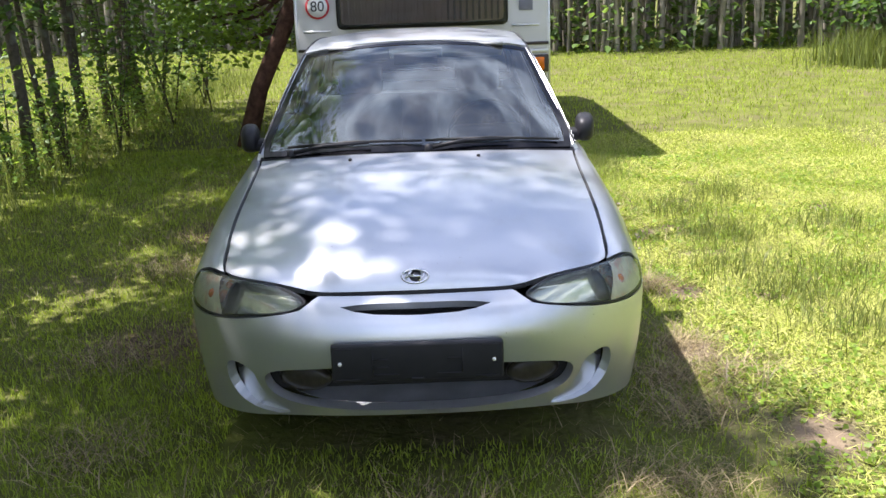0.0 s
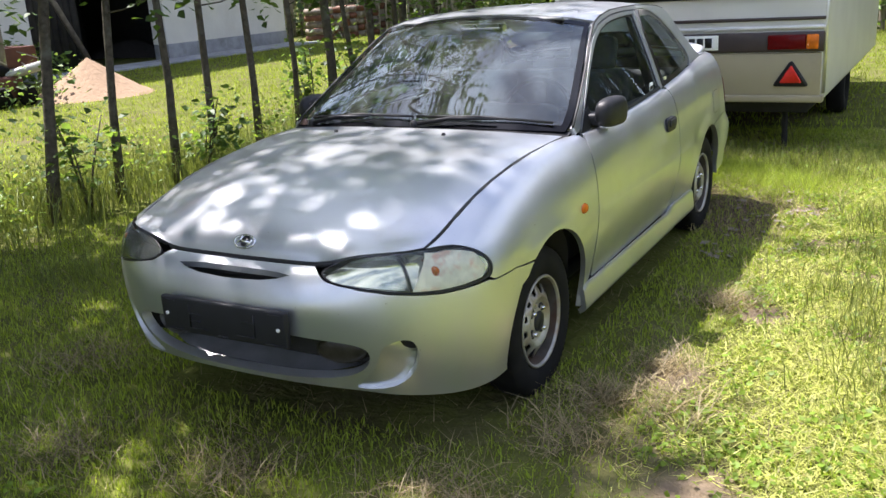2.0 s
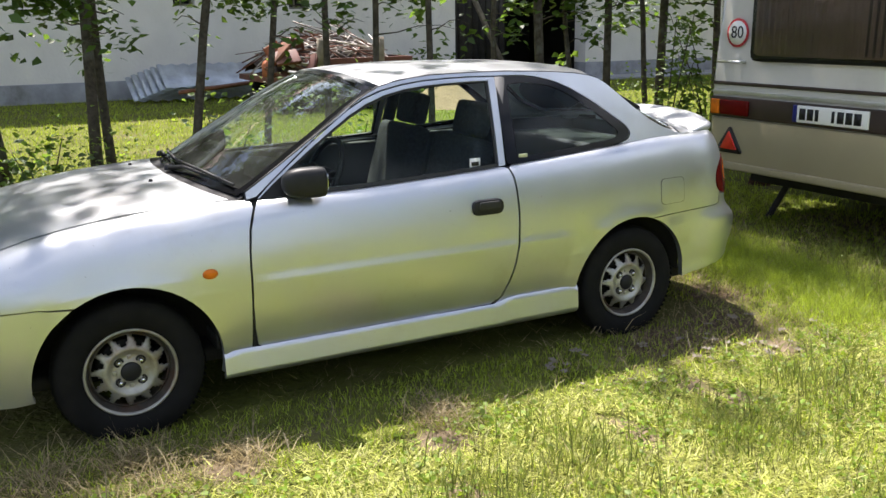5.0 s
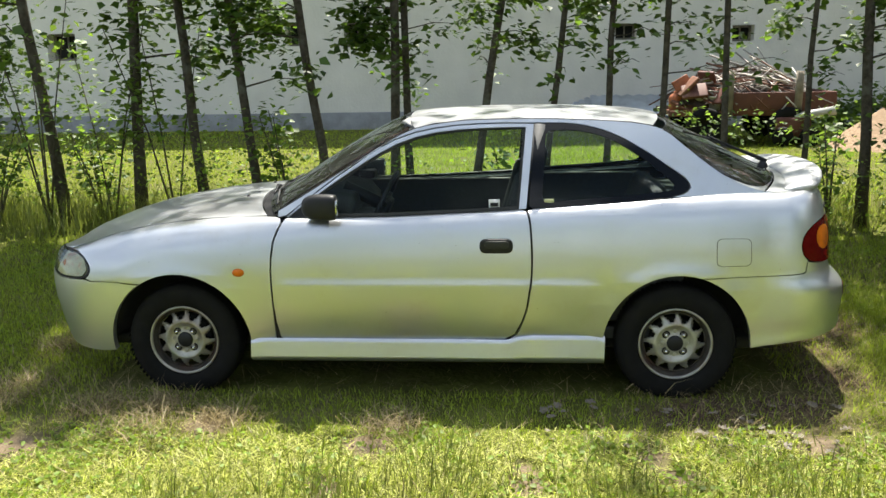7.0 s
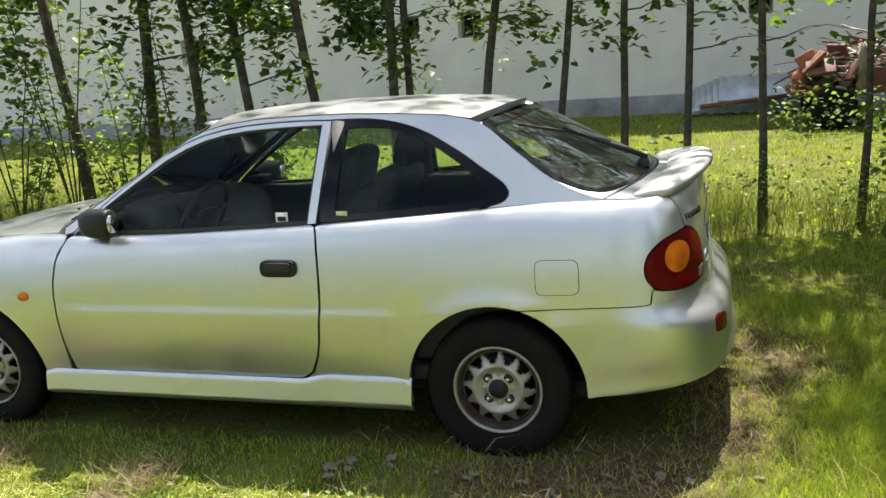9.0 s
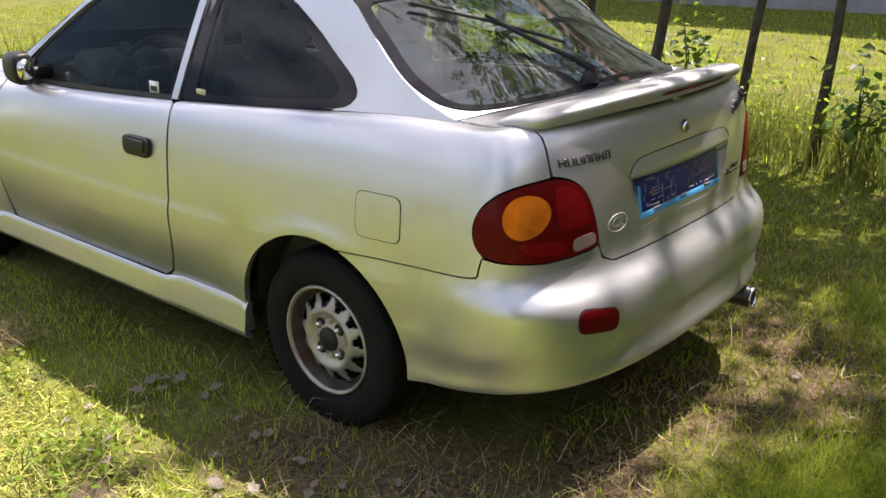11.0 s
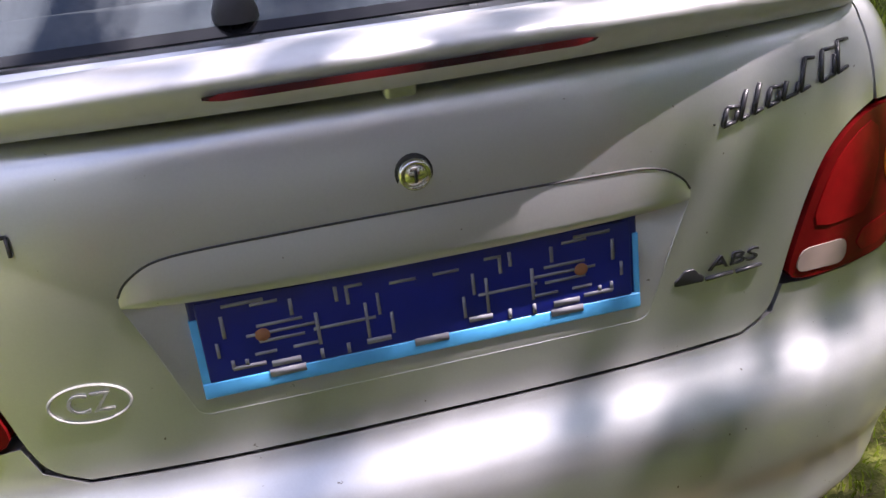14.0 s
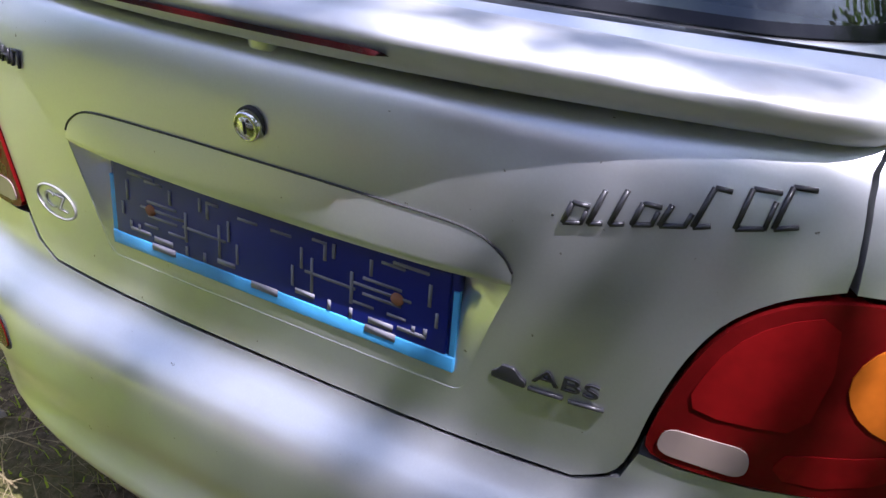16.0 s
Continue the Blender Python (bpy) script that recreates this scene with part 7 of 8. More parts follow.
for x0, w in ((-0.165, 0.02), (0.165, 0.02), (0.0, 0.02)):
    part("clip", tilted(box((x0 - w, PY + 0.001, 0.694), (x0 + w, PY + 0.0045, 0.704))), M_BAR_GREY, ph)

# badges: maker's lettering as plain slanted bars
def rear_y(x, z):
    p = body(*find("r", abs(x), z))
    return p.y
def bar(name, x0, z0, x1, z1, r, parent, material=M_BADGE, lift=0.002):
    return part(name, tube([(x0, rear_y(x0, z0) + lift, z0), (x1, rear_y(x1, z1) + lift, z1)], r, 6), material, parent)
name_badge = part("maker_badge", box((0.402, rear_y(0.41, 0.905) - 0.004, 0.9035), (0.404, rear_y(0.41, 0.905), 0.9055)), M_BADGE, gate, "dark slanted badge strokes")
for k in range(7):
    x0 = 0.578 - 0.0258 * k
    bar("stroke", x0, 0.897, x0, 0.917, 0.0022, name_badge)
    bar("stroke", x0 - 0.016, 0.897, x0 - 0.016, 0.917, 0.0022, name_badge)
    zz = 0.907 if k in (0, 5) else (0.917 if k in (3, 4, 6) else 0.898)
    bar("stroke", x0, zz, x0 - 0.016, zz, 0.0022, name_badge)
script = part("model_badge", box((-0.352, rear_y(0.35, 0.9) - 0.004, 0.905), (-0.350, rear_y(0.35, 0.9), 0.907)), M_BADGE, gate, "dark script badge strokes")
xs = -0.362
for k, (w, h, lean) in enumerate(((0.016, 0.02, 0.006), (0.012, 0.032, 0.01), (0.012, 0.032, 0.01), (0.016, 0.02, 0.006), (0.02, 0.019, 0.007), (0.014, 0.034, 0.01), (0.022, 0.033, 0.006), (0.018, 0.033, 0.006))):
    if k == 6:
        xs -= 0.012
    z0 = 0.902 + 0.0035 * k
    bar("stroke", xs, z0, xs - lean, z0 + h, 0.0028, script)
    bar("stroke", xs, z0, xs - w, z0 + 0.003, 0.0024, script)
    if k in (0, 3, 4, 6):
        bar("stroke", xs - w, z0 + 0.002, xs - w - lean * 0.6, z0 + h * 0.75, 0.0024, script)
    if k in (0, 3, 5, 6, 7):
        bar("stroke", xs - lean, z0 + h, xs - w - lean, z0 + h * 0.95, 0.0024, script)
    xs -= w + 0.0068
# small readable badges
def lettering(body_text, size, x, z, material, parent, label="", shear=0.0, lift=0.0015):
    tm = text_mesh(body_text, size, 0.0012, shear)
    tm.materials.append(material)
    o = new("lettering", tm)
    slope = (rear_y(x - 0.03, z) - rear_y(x + 0.03, z)) / 0.06 * (1 if x < 0 else 1)
    o.matrix_basis = pose(x, rear_y(x, z) + lift, z, 90, 0, 180 + math.degrees(math.atan2(slope, 1)) * -1)
    o.parent = parent
    if label:
        o["label"] = label
    return o
abs_badge = lettering("ABS", 0.025, -0.383, 0.731, M_BADGE, gate, "dark letter badge", 0.1)
abs_badge.scale = (1.65, 1.0, 1.0)
for x0, x1 in ((-0.345, -0.382), (-0.388, -0.424)):
    bar("label_bar", x0, 0.7125, x1, 0.7135, 0.0024, gate)
icon_y = rear_y(0.328, 0.712)
icon = rounded([(-0.303, 0.711), (-0.303, 0.719), (-0.310, 0.723), (-0.315, 0.731), (-0.329, 0.731), (-0.336, 0.722), (-0.342, 0.719), (-0.342, 0.711)], 0.003, 3)
part("vehicle_badge", prism(icon, "y", icon_y - 0.004, icon_y + 0.0022, 0.0006), M_BADGE, gate, "small dark badge shaped like a vehicle")
oval = ring_mesh(0.377, 0, 0.718, 0.043, 0.024, 0.0018, 0)
for v in oval.verts:
    v.co.y += rear_y(v.co.x, v.co.z) + 0.0005
ov = part("country_oval", oval, M_PALE, gate, "faded oval country sticker")
lettering("CZ", 0.037, 0.377, 0.718, M_PALE, ov, lift=0.0006)

# spoiler with third brake lamp
def spoiler_section(a):
    """Section points (y, z) at a share a of the half width."""
    k = abs(a)
    y_in = 2.985 - 0.105 * k ** 2.2
    y_out = 3.185 - 0.135 * k ** 2.4
    z_in, z_out = 1.020 - 0.036 * k ** 2, 1.066 - 0.046 * k ** 2.5
    return [(y_in, z_in), (y_in + 0.05, z_in + 0.022), ((y_in + y_out) / 2, z_in + 0.036), (y_out - 0.03, z_out + 0.002), (y_out - 0.004, z_out - 0.004), (y_out, z_out - 0.014), (y_out - 0.010, z_out - 0.038), (y_out - 0.05, z_out - 0.050 - 0.016 * (1 - k * k)), ((y_in + y_out) / 2, z_in - 0.004 - 0.016 * (1 - k * k)), (y_in + 0.03, z_in - 0.012)]
bm = bmesh.new()
rows = []
N = 40
for i in range(N + 1):
    a = -1 + 2 * i / N
    shrink = 1.0 if abs(a) < 0.93 else math.sqrt(max(0.0, 1 - ((abs(a) - 0.93) / 0.07) ** 2)) * 0.45 + 0.55
    sec = spoiler_section(a)
    cy, cz = sum(p[0] for p in sec) / len(sec), sum(p[1] for p in sec) / len(sec)
    rows.append([bm.verts.new((a * 0.612, cy + (y - cy) * (0.4 + 0.6 * shrink), cz + (z - cz) * shrink)) for y, z in sec])
for q, w in zip(rows, rows[1:]):
    for k in range(10):
        bm.faces.new((q[k], q[(k + 1) % 10], w[(k + 1) % 10], w[k]))
bm.faces.new(rows[0])
bm.faces.new(rows[-1])
bmesh.ops.recalc_face_normals(bm, faces=bm.faces[:])
sp = part("spoiler", bm, M_PAINT_FADED, car, "silver boot spoiler with faded dull paint")
sp.modifiers.new("round", "SUBSURF").levels = 1
sp.modifiers["round"].render_levels = 2
for s in (-1, 1):
    part("spoiler_foot", prism(rounded([(s * 0.57 - 0.03, 2.93), (s * 0.57 + 0.03, 2.93), (s * 0.57 + 0.03, 3.03), (s * 0.57 - 0.03, 3.03)], 0.02), "z", 0.95, 0.992), M_PAINT, sp)
part("spoiler_foot", box((-0.018, 3.09, 0.985), (0.018, 3.125, 1.04), 0.008), M_PAINT, sp)
bl = bmesh.new()
top_r, low_r = [], []
for i in range(21):
    a = -0.302 + 0.604 * i / 20
    y_out = 3.185 - 0.135 * abs(a) ** 2.4
    z = 1.066 - 0.046 * abs(a) ** 2.5
    e = 1.0 if 0 < i < 20 else 0.2
    top_r.append(bl.verts.new((a * 0.645, y_out - 0.0005, z - 0.024 + 0.002 * e)))
    low_r.append(bl.verts.new((a * 0.645, y_out - 0.010, z - 0.030 - 0.003 * e)))
for i in range(20):
    bl.faces.new((top_r[i], top_r[i + 1], low_r[i + 1], low_r[i]))
bmesh.ops.solidify(bl, geom=bl.faces[:], thickness=0.01)
bmesh.ops.recalc_face_normals(bl, faces=bl.faces[:])
part("brake_lamp", bl, M_RED_DARK, sp, "long dark red brake lamp")

# rear bumper
rear_arch = [("y", BASE + ARCH_R * math.cos(a), HUB + ARCH_R * math.sin(a)) for a in [-0.05 + 1.28 * i / 14 for i in range(15)]]
rb_r = [(2.95, 0.0), (2.8, 0.0), (2.6, 0.0), (2.4, 0.0), (2.2, 0.0), (2.05, 0.0)] + sv(*rear_arch)
rb_r += sv(("y", 2.80, 0.609), ("y", 2.955, 0.618), ("y", 2.975, 0.622), ("y", 2.981, 0.630), ("y", 2.9835, 0.652), ("y", 2.988, 0.674), ("y", 3.02, 0.668), ("r", 0.64, 0.660), ("r", 0.57, 0.662), ("r", 0.50, 0.666), ("r", 0.462, 0.672), ("r", 0.448, 0.636), ("r", 0.402, 0.618), ("r", 0.25, 0.615), ("r", 0.1, 0.614))
rb_all = rb_r + [(6 - a, b) for a, b in reversed(rb_r)]
panel("rear_bumper", rb_all, rear, (0.045, 0.05), M_PAINT, car, "silver rear bumper with scuffs", rim=0.03)
# exhaust
part("exhaust_pipe", tube([(-0.30, 2.6, 0.24), (-0.40, 3.0, 0.25), (-0.425, 3.10, 0.268)], 0.022, 12), M_RUST, car)
et = lathe([(0.024, -0.02), (0.035, -0.02), (0.037, 0.0), (0.037, 0.20), (0.0, 0.02)][:4] + [(0.034, 0.203), (0.031, 0.198), (0.031, 0.02), (0.0, 0.015)], "y", (-0.420, 3.065, 0.274), 28)
etp = part("exhaust_tip", et, M_BADGE, car, "dark exhaust tip with bright edge")
part("tip_edge", lathe([(0.036, 0.194), (0.0375, 0.200), (0.035, 0.2045), (0.031, 0.202), (0.030, 0.196)], "y", (-0.420, 3.065, 0.274), 28), M_CHROME, etp)

# rear wiper
wip = part("rear_wiper", tube([back_f(0.235, 0.93) + Vector((0, 0.02, 0.026)), back_f(0.25, 0.82) + Vector((0, 0.016, 0.028)), back_f(0.33, 0.62) + Vector((0, 0.01, 0.026)), back_f(0.42, 0.38) + Vector((0, 0.01, 0.022))], [0.011, 0.010, 0.007, 0.006], 8), M_BLACK, car, "black rear wiper")
part("wiper_hub", lathe([(0.0, 0.026), (0.014, 0.024), (0.022, 0.014), (0.027, 0.0), (0.027, -0.01)], "z", tuple(back_f(0.235, 0.93) + Vector((0, 0.005, 0.002))), 20), M_BLACK, wip)
part("wiper_blade", tube([back_f(0.10, 0.66) + Vector((0, 0.008, 0.012)), back_f(0.42, 0.40) + Vector((0, 0.008, 0.014)), back_f(0.74, 0.16) + Vector((0, 0.008, 0.012))], 0.006, 6), M_RUBBER, wip)
# front wipers
for x0 in (0.05, -0.52):
    base = screen_f(x0 / 0.66, 0.0) + Vector((0, -0.01, 0.012))
    a0 = x0 / 0.66
    pts = [base, screen_f(a0 + 0.22, 0.045) + Vector((0, -0.012, 0.020)), screen_f(a0 + 0.50, 0.055) + Vector((0, -0.012, 0.018))]
    wp = part("windscreen_wiper", tube(pts, [0.010, 0.008, 0.005], 8), M_BLACK, car, "black windscreen wiper")
    part("wiper_blade", tube([screen_f(a0 - 0.02, 0.075) + Vector((0, -0.008, 0.010)), screen_f(a0 + 0.40, 0.085) + Vector((0, -0.008, 0.012)), screen_f(a0 + 0.82, 0.075) + Vector((0, -0.008, 0.010))], 0.006, 6), M_RUBBER, wp)
    part("wiper_hub", lathe([(0.0, 0.018), (0.014, 0.015), (0.018, 0.0), (0.018, -0.01)], "z", tuple(base), 14), M_BLACK, wp)

# small stickers on the driver's windows
st = part("window_sticker", box((cab_x(1.54, 0.945) - 0.006, 1.517, 0.918), (cab_x(1.54, 0.945) - 0.003, 1.570, 0.968)), M_WHITE, car, "small square white sticker")
part("sticker_print", box((cab_x(1.54, 0.945) - 0.004, 1.525, 0.934), (cab_x(1.54, 0.945) - 0.0015, 1.562, 0.952), 0.001), M_BLACK, st)
part("window_sticker", box((cab_x(1.8, 0.96) - 0.003, 1.778, 0.950), (cab_x(1.8, 0.96) + 0.0005, 1.824, 0.968)), mat("pale_yellow_sticker", (0.62, 0.62, 0.36), 0.5), car, "small pale yellow sticker")

# inner shell that closes the gaps, underbody and wheel wells
def inner(s, v):
    p = body(s, v)
    return Vector((p.x * 0.975, 1.2 + (p.y - 1.2) * 0.988, p.z - 0.006))
for side in (1, -1):
    q = sv(("y", 0.40, 0.22), ("y", 0.39, 0.35), ("y", 0.33, 0.50), ("y", 0.2, 0.60), ("y", 0.0, 0.675), ("y", -0.2, 0.62), ("y", -0.32, 0.60))
    q = [(0.62, 1.5)] + [(0.72, 1.95), (1.0, 1.95), (1.5, 1.96), (2.0, 1.95), (2.4, 1.93), (2.6, 1.9)] + sv(("r", 0.5, 0.66), ("y", 2.95, 0.60), ("y", 2.72, 0.58), ("y", 2.58, 0.63), ("y", 2.40, 0.665), ("y", 2.2, 0.63), ("y", 2.05, 0.5), ("y", 2.0, 0.35), ("y", 1.98, 0.25)) + q
    panel("inner_shell", q, inner, (0.12, 0.12), M_UNDER, car, side=side, rim=0)
    for yc in (0.0, BASE):
        w = bmesh.new()
        r0 = []
        for i in range(17):
            a = 0.03 + (math.pi - 0.06) * i / 16
            r0.append((w.verts.new((side * (0.70 + 0.07 * math.sin(a)), yc + 0.362 * math.cos(a), HUB + 0.362 * math.sin(a))), w.verts.new((side * 0.50, yc + 0.362 * math.cos(a), HUB + 0.362 * math.sin(a)))))
        for q0, q1 in zip(r0, r0[1:]):
            w.faces.new((q0[0], q1[0], q1[1], q0[1]))
        w.faces.new([p[1] for p in r0])
        part("wheel_well", w, M_UNDER, car)
part("underbody", box((-0.62, -0.50, 0.21), (0.62, 2.9, 0.27), 0.02), M_UNDER, car)
part("engine_block", box((-0.48, -0.60, 0.27), (0.48, 0.36, 0.62), 0.03), M_UNDER, car)
part("boot_floor", box((-0.49, 2.05, 0.27), (0.49, 3.06, 0.60), 0.02), M_UNDER, car)
part("gate_backing", box((-0.58, 3.0, 0.55), (0.58, 3.04, 0.96), 0.02), M_UNDER, car)

# wheels
def wheel(yc, side):
    x = side * 0.765
    def X(profile):
        return [(r, side * h) for r, h in profile]
    t = lathe(X([(0.165, -0.07), (0.20, -0.085), (0.255, -0.083), (0.276, -0.07), (0.283, -0.04), (0.285, -0.012), (0.285, 0.012), (0.282, 0.035), (0.272, 0.052), (0.255, 0.060), (0.232, 0.064), (0.205, 0.062), (0.182, 0.052), (0.172, 0.042), (0.166, 0.040)]), "x", (side * 0.70, yc, HUB), 64)
    wh = part("wheel", t, M_TYRE, car, "dusty black tyre on a worn steel rim")
    # tread blocks
    tb = bmesh.new()
    for k in range(72):
        a = k * 2 * math.pi / 72
        for h0, h1 in ((-0.066, -0.022), (-0.016, 0.016), (0.022, 0.05)):
            vs = []
            for h, d in ((h0, 0), (h1, 0.01), (h1, 0.055), (h0, 0.045)):
                rr = 0.2885 - 0.006 * (abs(h) / 0.066) ** 2
                vs.append(tb.verts.new((side * (0.70 + h), yc + rr * math.cos(a + d), HUB + rr * math.sin(a + d))))
            tb.faces.new(vs)
    bmesh.ops.recalc_face_normals(tb, faces=tb.faces[:])
    part("tread", tb, M_TYRE, wh, smooth=False)
    rim = lathe(X([(0.171, 0.040), (0.176, 0.050), (0.172, 0.056), (0.166, 0.053), (0.163, 0.045)]), "x", (side * 0.70, yc, HUB), 64)
    rm = part("rim", rim, M_RIM, wh, "worn grey steel rim with a rusty edge")
    part("rim_well", lathe(X([(0.163, 0.045), (0.158, 0.030), (0.152, 0.010), (0.148, -0.01), (0.150, -0.06)]), "x", (side * 0.70, yc, HUB), 64), M_RIM_WELL, rm)
    # disc with twelve windows between blunt teeth, on a dark flange
    prof = [(0.154, 0.006), (0.144, 0.016), (0.133, 0.022), (0.120, 0.029), (0.106, 0.037), (0.096, 0.044), (0.088, 0.044), (0.079, 0.035), (0.066, 0.028), (0.052, 0.029), (0.042, 0.036), (0.030, 0.037)]
    seg = 96
    def sheet(lo, hi, skip):
        d = bmesh.new()
        ringv = [[d.verts.new((side * (0.70 + h), yc + r * math.cos(2 * math.pi * k / seg), HUB + r * math.sin(2 * math.pi * k / seg))) for k in range(seg)] for r, h in prof[lo:hi]]
        for i in range(hi - lo - 1):
            for k in range(seg):
                if k % 8 not in skip.get(lo + i, ()):
                    d.faces.new((ringv[i][k], ringv[i][(k + 1) % seg], ringv[i + 1][(k + 1) % seg], ringv[i + 1][k]))
        bmesh.ops.delete(d, geom=[v for v in d.verts if not v.link_faces], context="VERTS")
        bmesh.ops.solidify(d, geom=d.faces[:], thickness=0.004)
        bmesh.ops.recalc_face_normals(d, faces=d.faces[:])
        return d
    part("wheel_disc", sheet(1, len(prof), {1: (0, 1, 2, 3, 4, 5), 2: (0, 1, 2, 3, 4), 3: (1, 2, 3)}), M_RIM, rm)
    part("disc_flange", sheet(0, 2, {}), M_RIM_WELL, rm)
    part("brake_drum", lathe(X([(0.0, -0.02), (0.11, -0.02), (0.115, -0.03), (0.115, -0.08)]), "x", (side * 0.70, yc, HUB), 32), M_UNDER, rm)
    part("centre_cap", lathe(X([(0.0, 0.047), (0.033, 0.046), (0.039, 0.039), (0.039, 0.030)]), "x", (side * 0.70, yc, HUB), 24), M_BLACK, rm)
    for k in range(4):
        a = math.pi / 4 + k * math.pi / 2
        part("wheel_nut", lathe(X([(0.0, 0.050), (0.007, 0.048), (0.009, 0.040), (0.011, 0.026)]), "x", (side * 0.70, yc + 0.057 * math.cos(a), HUB + 0.057 * math.sin(a)), 6), M_CHROME, rm)
        part("nut_seat", lathe(X([(0.0115, 0.032), (0.016, 0.0335), (0.0195, 0.032), (0.0195, 0.026)]), "x", (side * 0.70, yc + 0.057 * math.cos(a), HUB + 0.057 * math.sin(a)), 14), M_UNDER, rm)
        a += math.pi / 4
        part("rib", box((side * 0.726 - 0.004, yc + 0.058 * math.cos(a) - 0.008, HUB + 0.058 * math.sin(a) - 0.008), (side * 0.726 + 0.008, yc + 0.058 * math.cos(a) + 0.008, HUB + 0.058 * math.sin(a) + 0.008), 0.003), M_RIM, rm)
    return wh
for yc in (0.0, BASE):
    for side in (1, -1):
        wheel(yc, side)

# ---- car interior ----
def cushion(w, d, h, bevel):
    return box((-w / 2, -d / 2, -h / 2), (w / 2, d / 2, h / 2), bevel, 4)
def put(bm, m):
    bmesh.ops.transform(bm, matrix=m, verts=bm.verts[:])
    return bm
for x0 in (0.33, -0.33):
    st = part("front_seat", put(cushion(0.48, 0.50, 0.16, 0.05), pose(x0, 1.30, 0.45, 8)), M_SEAT, car, "dark grey fabric front seat")
    part("seat_back", put(cushion(0.46, 0.12, 0.58, 0.05), pose(x0, 1.62, 0.74, -16)), M_SEAT, st)
    part("head_rest", put(cushion(0.25, 0.09, 0.17, 0.04), pose(x0, 1.745, 1.10, -14)), M_SEAT, st)
    for dx in (-0.05, 0.05):
        part("head_rest_post", tube([(x0 + dx, 1.70, 0.98), (x0 + dx, 1.735, 1.06)], 0.006, 6), M_CHROME, st)
bench = part("rear_bench", put(cushion(1.10, 0.46, 0.16, 0.05), pose(0, 2.02, 0.46, 6)), M_SEAT, car, "dark grey rear bench")
part("bench_back", put(cushion(1.12, 0.12, 0.50, 0.05), pose(0, 2.32, 0.70, -20)), M_SEAT, bench)
part("parcel_shelf", box((-0.55, 2.42, 0.88), (0.55, 2.92, 0.90), 0.006), M_DASH, car)
part("cabin_floor", box((-0.66, 0.35, 0.27), (0.66, 2.3, 0.33), 0.01), M_DASH, car)
for s in (-1, 1):
    part("door_trim", box((s * 0.645 - 0.02, 0.52, 0.35), (s * 0.645 + 0.02, 1.72, 0.895), 0.015), M_DASH, car)
    part("side_trim", box((s * 0.615 - 0.02, 1.73, 0.35), (s * 0.615 + 0.02, 2.45, 0.93), 0.015), M_DASH, car)
    part("pillar_trim", tube([(s * 0.655, 1.72, 0.92), (s * 0.53, 1.76, 1.30)], 0.035, 8), M_DASH, car)
dash = bmesh.new()
sec = [(0.50, 0.60), (0.44, 0.86), (0.48, 0.905), (0.62, 0.915), (0.74, 0.89), (0.80, 0.82), (0.80, 0.70), (0.74, 0.60)]
rows = [[dash.verts.new((x, y - 0.04 * (1 - (x / 0.62) ** 2), z)) for y, z in sec] for x in [-0.62 + 0.124 * i for i in range(11)]]
for q, w in zip(rows, rows[1:]):
    for k in range(8):
        dash.faces.new((q[k], q[(k + 1) % 8], w[(k + 1) % 8], w[k]))
dash.faces.new(rows[0]), dash.faces.new(rows[-1])
bmesh.ops.recalc_face_normals(dash, faces=dash.faces[:])
db = part("dashboard", dash, M_DASH, car, "grey moulded dashboard")
part("instrument_hood", put(cushion(0.36, 0.20, 0.12, 0.05), pose(0.33, 0.74, 0.915, -8)), M_DASH, db)
part("console", box((-0.13, 0.70, 0.33), (0.13, 0.86, 0.80), 0.02), M_DASH, db)
sw = ring_mesh(0, 0, 0, 0.178, 0.178, 0.0135, 0, 40)
WM = pose(0.33, 0.955, 0.885, -26)
stw = part("steering_wheel", put(sw, WM), M_BLACK, car, "black steering wheel")
part("wheel_boss", put(box((-0.075, -0.01, -0.06), (0.075, 0.045, 0.05), 0.025), WM), M_BLACK, stw)
for a in (0.25, 2.9, 4.71):
    part("spoke", put(tube([(0.05 * math.cos(a), 0.01, 0.05 * math.sin(a)), (0.172 * math.cos(a), 0, 0.172 * math.sin(a))], [0.018, 0.012], 6), WM), M_BLACK, stw)
part("steering_column", put(tube([(0, 0.0, 0), (0, -0.22, 0.0)], 0.035, 10), WM), M_BLACK, stw)
part("rear_view_mirror", put(cushion(0.22, 0.025, 0.06, 0.012), pose(0.0, 1.10, 1.255, 10)), M_BLACK, car)
part("headliner", put(box((-0.46, 1.16, 1.296), (0.46, 2.30, 1.30)), Matrix.Identity(4)), M_HEADLINER, car)
for s in (-1, 1):
    part("sun_visor", put(cushion(0.30, 0.14, 0.012, 0.005), pose(s * 0.28, 1.14, 1.285, -28)), M_HEADLINER, car)

# ---- caravan ----
CY = 4.72
cv = thing("caravan", "old cream and white caravan with dark brown rear band", "caravan", at=(0, 0, 0))
L0, L1, CVL = -1.10, 1.12, 9.6
shell = prism([(CY, 0.44), (CY - 0.005, 1.05), (CY + 0.10, 2.2), (CY + 0.3, 2.5), (CVL - 0.5, 2.52), (CVL, 2.2), (CVL + 0.05, 1.2), (CVL, 0.44)], "x", L0, L1, 0.025)
part("body", shell, M_CV_WHITE, cv)
part("lower_panel", box((L0 + 0.02, CY - 0.022, 0.47), (L1 - 0.02, CY + 0.05, 0.815), 0.012), M_CV_CREAM, cv, "cream lower rear panel")
part("bumper_rail", box((L0 - 0.005, CY - 0.05, 0.43), (L1 + 0.005, CY + 0.05, 0.485), 0.012), M_CV_CREAM, cv)
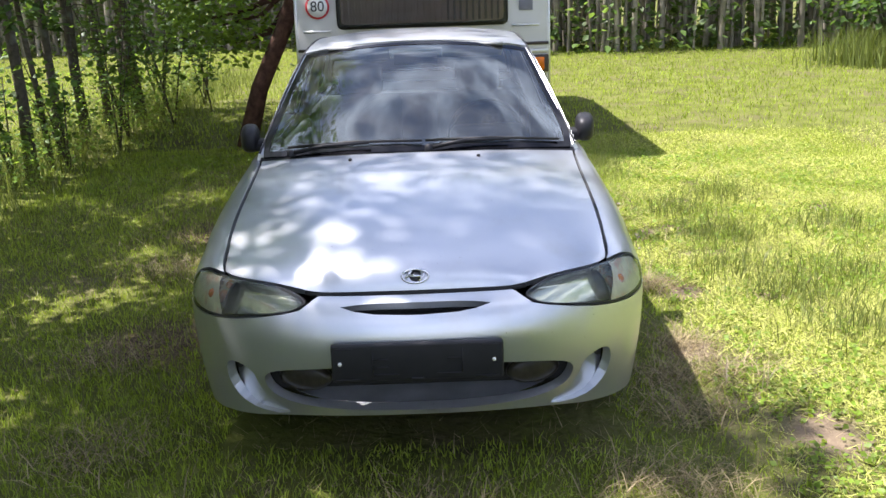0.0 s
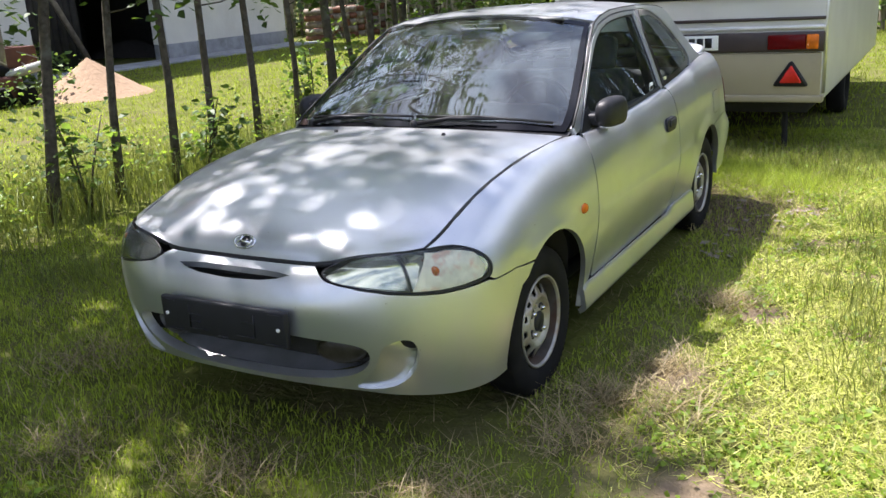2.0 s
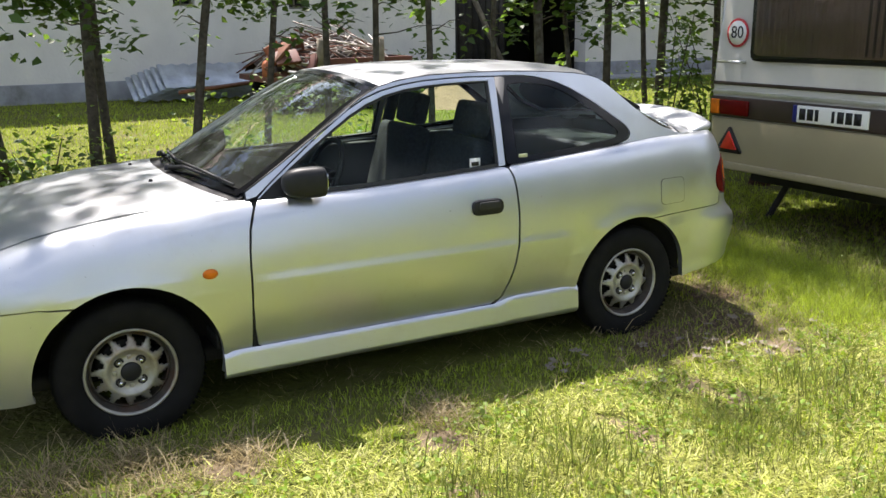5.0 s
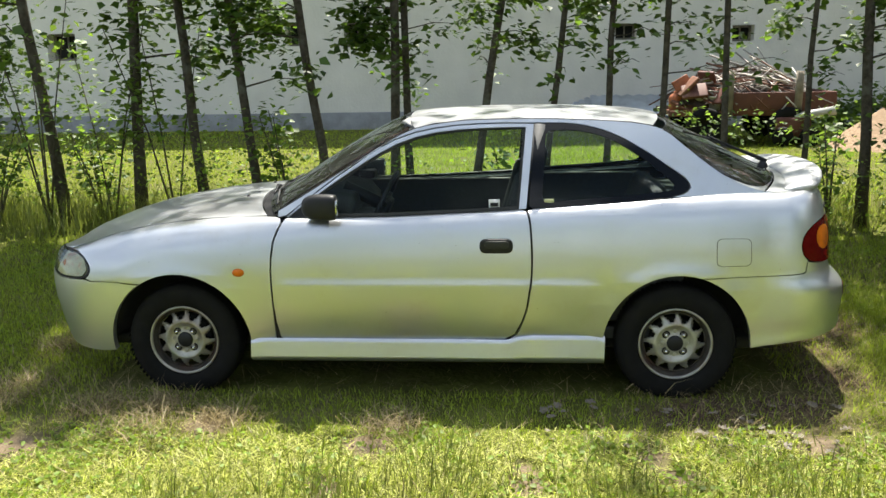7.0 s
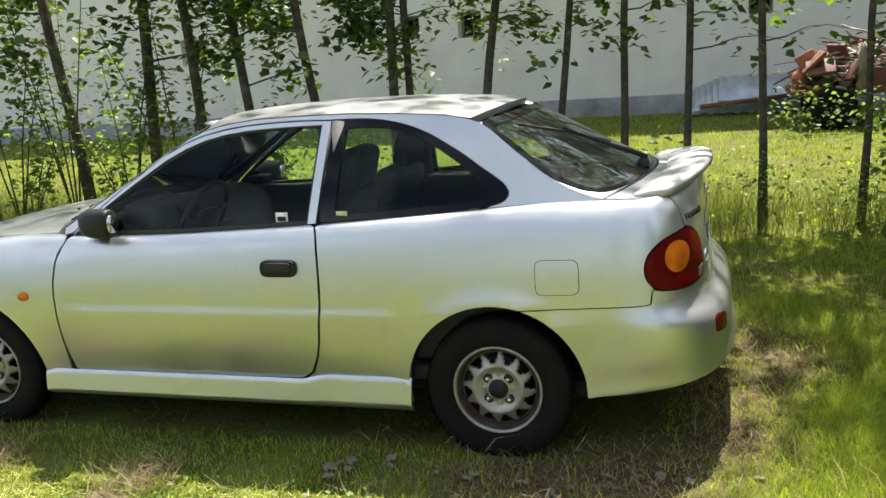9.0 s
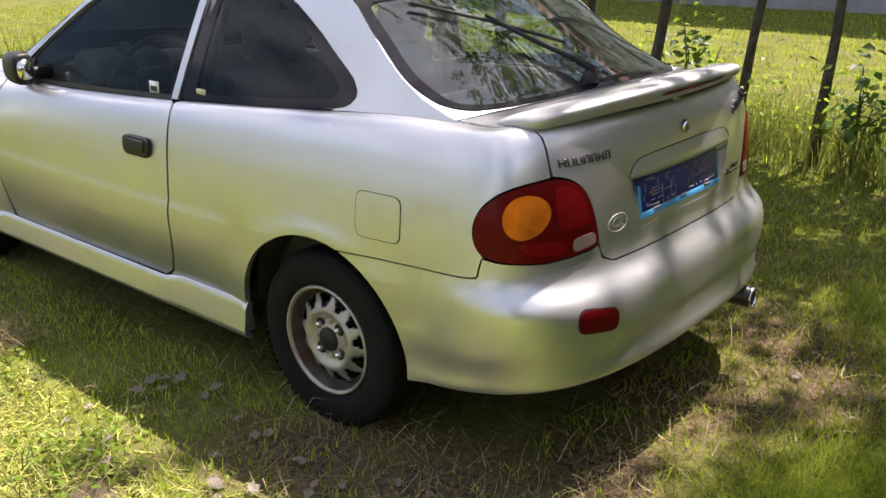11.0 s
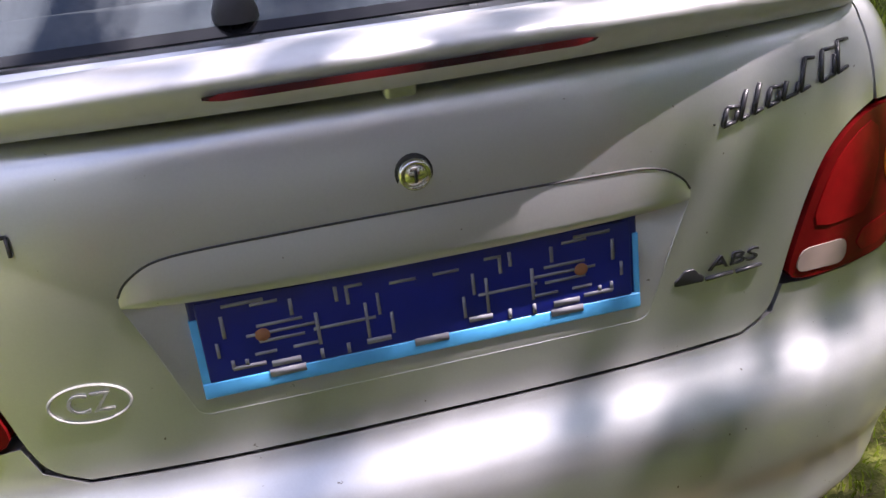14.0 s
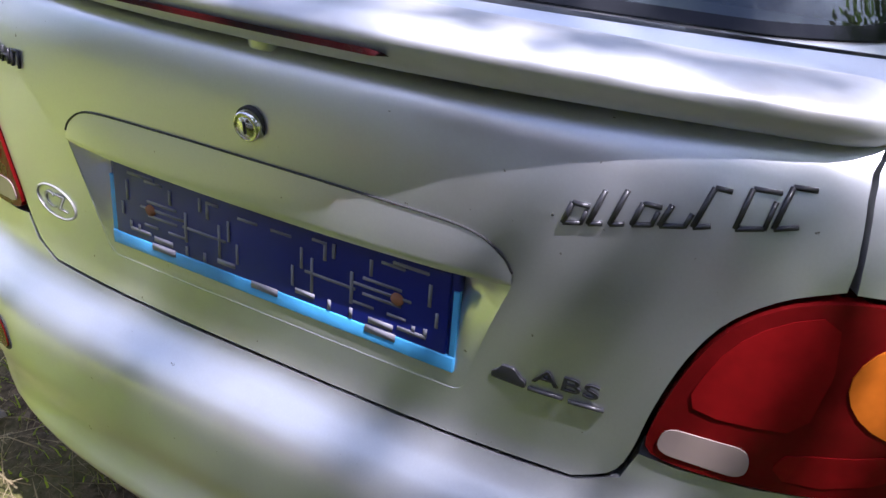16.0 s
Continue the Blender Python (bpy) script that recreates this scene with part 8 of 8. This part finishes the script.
part("light_bar", box((L0 + 0.005, CY - 0.034, 0.822), (L1 - 0.005, CY + 0.04, 0.975), 0.01), M_CV_BROWN, cv, "dark brown light bar")
for zz, hh in ((0.992, 0.03), (1.062, 0.025)):
    part("trim_strip", box((L0 + 0.005, CY - 0.02, zz), (L1 - 0.005, CY + 0.05, zz + hh), 0.006), M_CV_BROWN if hh == 0.025 else M_ALU, cv)
for s in (-1, 1):
    part("tail_lamp", box((min(s * 0.70, s * 0.985), CY - 0.056, 0.842), (max(s * 0.70, s * 0.985), CY - 0.03, 0.955), 0.012), M_RED, cv, "red tail lamp")
    part("turn_lamp", box((min(s * 0.987, s * 1.075), CY - 0.056, 0.842), (max(s * 0.987, s * 1.075), CY - 0.03, 0.955), 0.012), M_ORANGE, cv, "orange turn lamp")
    tri = [(s * 0.882 - 0.14, 0.555), (s * 0.882 + 0.14, 0.555), (s * 0.882, 0.765)]
    t1 = part("triangle_reflector", prism(rounded(tri, 0.035), "y", CY - 0.034, CY - 0.018), M_BLACK, cv, "red triangle reflector in a black surround")
    tri2 = [(s * 0.882 - 0.085, 0.583), (s * 0.882 + 0.085, 0.583), (s * 0.882, 0.722)]
    part("reflector", prism(rounded(tri2, 0.012), "y", CY - 0.040, CY - 0.032), M_REDREF, t1)
    h0, h1 = sorted((s * 0.80, s * 1.03))
    part("grab_handle", tube([(h0, CY - 0.005, 1.235), (h0 + 0.01, CY - 0.06, 1.235), (h1 - 0.01, CY - 0.06, 1.235), (h1, CY - 0.005, 1.235)], 0.011, 8), M_ALU, cv, "metal grab handle")
    part("corner_strip", tube([(L0 if s < 0 else L1, CY + 0.01, 0.5), (L0 if s < 0 else L1, CY + 0.02, 1.1), (L0 if s < 0 else L1, CY + 0.11, 2.2)], 0.016, 8), M_ALU, cv)
plate = part("number_plate", box((-0.25, CY - 0.052, 0.845), (0.32, CY - 0.036, 0.962), 0.006), M_WHITE, cv, "white number plate with dark marks")
part("blue_band", box((-0.285, CY - 0.0535, 0.845), (-0.25, CY - 0.036, 0.962), 0.004), M_PLATE_BLUE, plate)
for x0, w in ((-0.225, 0.05), (-0.160, 0.05), (-0.095, 0.028), (0.04, 0.022), (0.085, 0.05), (0.15, 0.05), (0.215, 0.055)):
    part("mark", box((x0, CY - 0.0545, 0.865), (x0 + w, CY - 0.051, 0.942)), M_BLACK, plate)
# rear window with curtain
part("window_frame", prism(rounded([(-0.74, 1.245), (0.76, 1.245), (0.76, 1.93), (-0.74, 1.93)], 0.06), "y", CY - 0.02, CY + 0.11), M_BLACK, cv, "black rubber window frame")
part("window_pane", prism(rounded([(-0.70, 1.285), (0.72, 1.285), (0.72, 1.89), (-0.70, 1.89)], 0.05), "y", CY - 0.026, CY - 0.0215), M_CURTAIN, cv, "brown tinted pane with drawn curtain")
for k in range(26):
    x0 = -0.69 + 0.0545 * k
    part("curtain_fold", tube([(x0, CY - 0.022, 1.30), (x0 + 0.004, CY - 0.022, 1.875)], 0.012, 6), M_CURTAIN if k < 17 else M_CURTAIN_DARK, cv)
g = part("window_glass", box((-0.715, CY - 0.042, 1.27), (0.735, CY - 0.038, 1.905), 0.001), M_GLASS_CARAVAN, cv)
# speed sign
sg = part("speed_sign", lathe([(0.0, 0.0), (0.105, 0.0), (0.105, -0.006), (0.0, -0.006)], "y", (-0.905, CY + 0.015, 1.445), 36), M_SIGNRED, cv, "round white speed sign with red ring")
part("sign_face", lathe([(0.0, -0.0075), (0.088, -0.0075), (0.088, -0.005), (0.0, -0.005)], "y", (-0.905, CY + 0.015, 1.445), 36), M_WHITE, sg)
tm = text_mesh("80", 0.125)
tm.materials.append(M_BLACK)
o = new("digits", tm)
o.matrix_basis = pose(-0.905, CY + 0.0055, 1.445, 90, 0, 0)
o.parent = sg
part("sticker", box((0.86, CY + 0.012, 1.36), (0.98, CY + 0.02, 1.46), 0.002), M_BAR_GREY, cv, "faded square sticker")
part("roof_vent", box((-0.3, 6.6, 2.5), (0.3, 7.2, 2.6), 0.03), M_CV_WHITE, cv)
for s in (-1, 1):
    part("side_window", box((L0 - 0.012 if s < 0 else L1 - 0.01, 5.5, 1.25), (L0 + 0.01 if s < 0 else L1 + 0.012, 6.9, 1.85), 0.01), M_CURTAIN, cv)
    w = part("wheel", lathe([(0.0, -0.08), (0.29, -0.08), (0.31, -0.05), (0.31, 0.05), (0.29, 0.08), (0.17, 0.08), (0.16, 0.05), (0.0, 0.05)], "x", (s * 0.98, 7.1, 0.30), 28), M_TYRE, cv)
part("chassis", box((L0 + 0.15, CY + 0.3, 0.3), (L1 - 0.15, CVL - 0.4, 0.436)), M_UNDER, cv)
for s in (-1, 1):
    part("prop_stand", tube([(s * 0.8, CY + 0.35, 0.0), (s * 0.75, CY + 0.6, 0.42)], 0.025, 8), M_UNDER, cv)
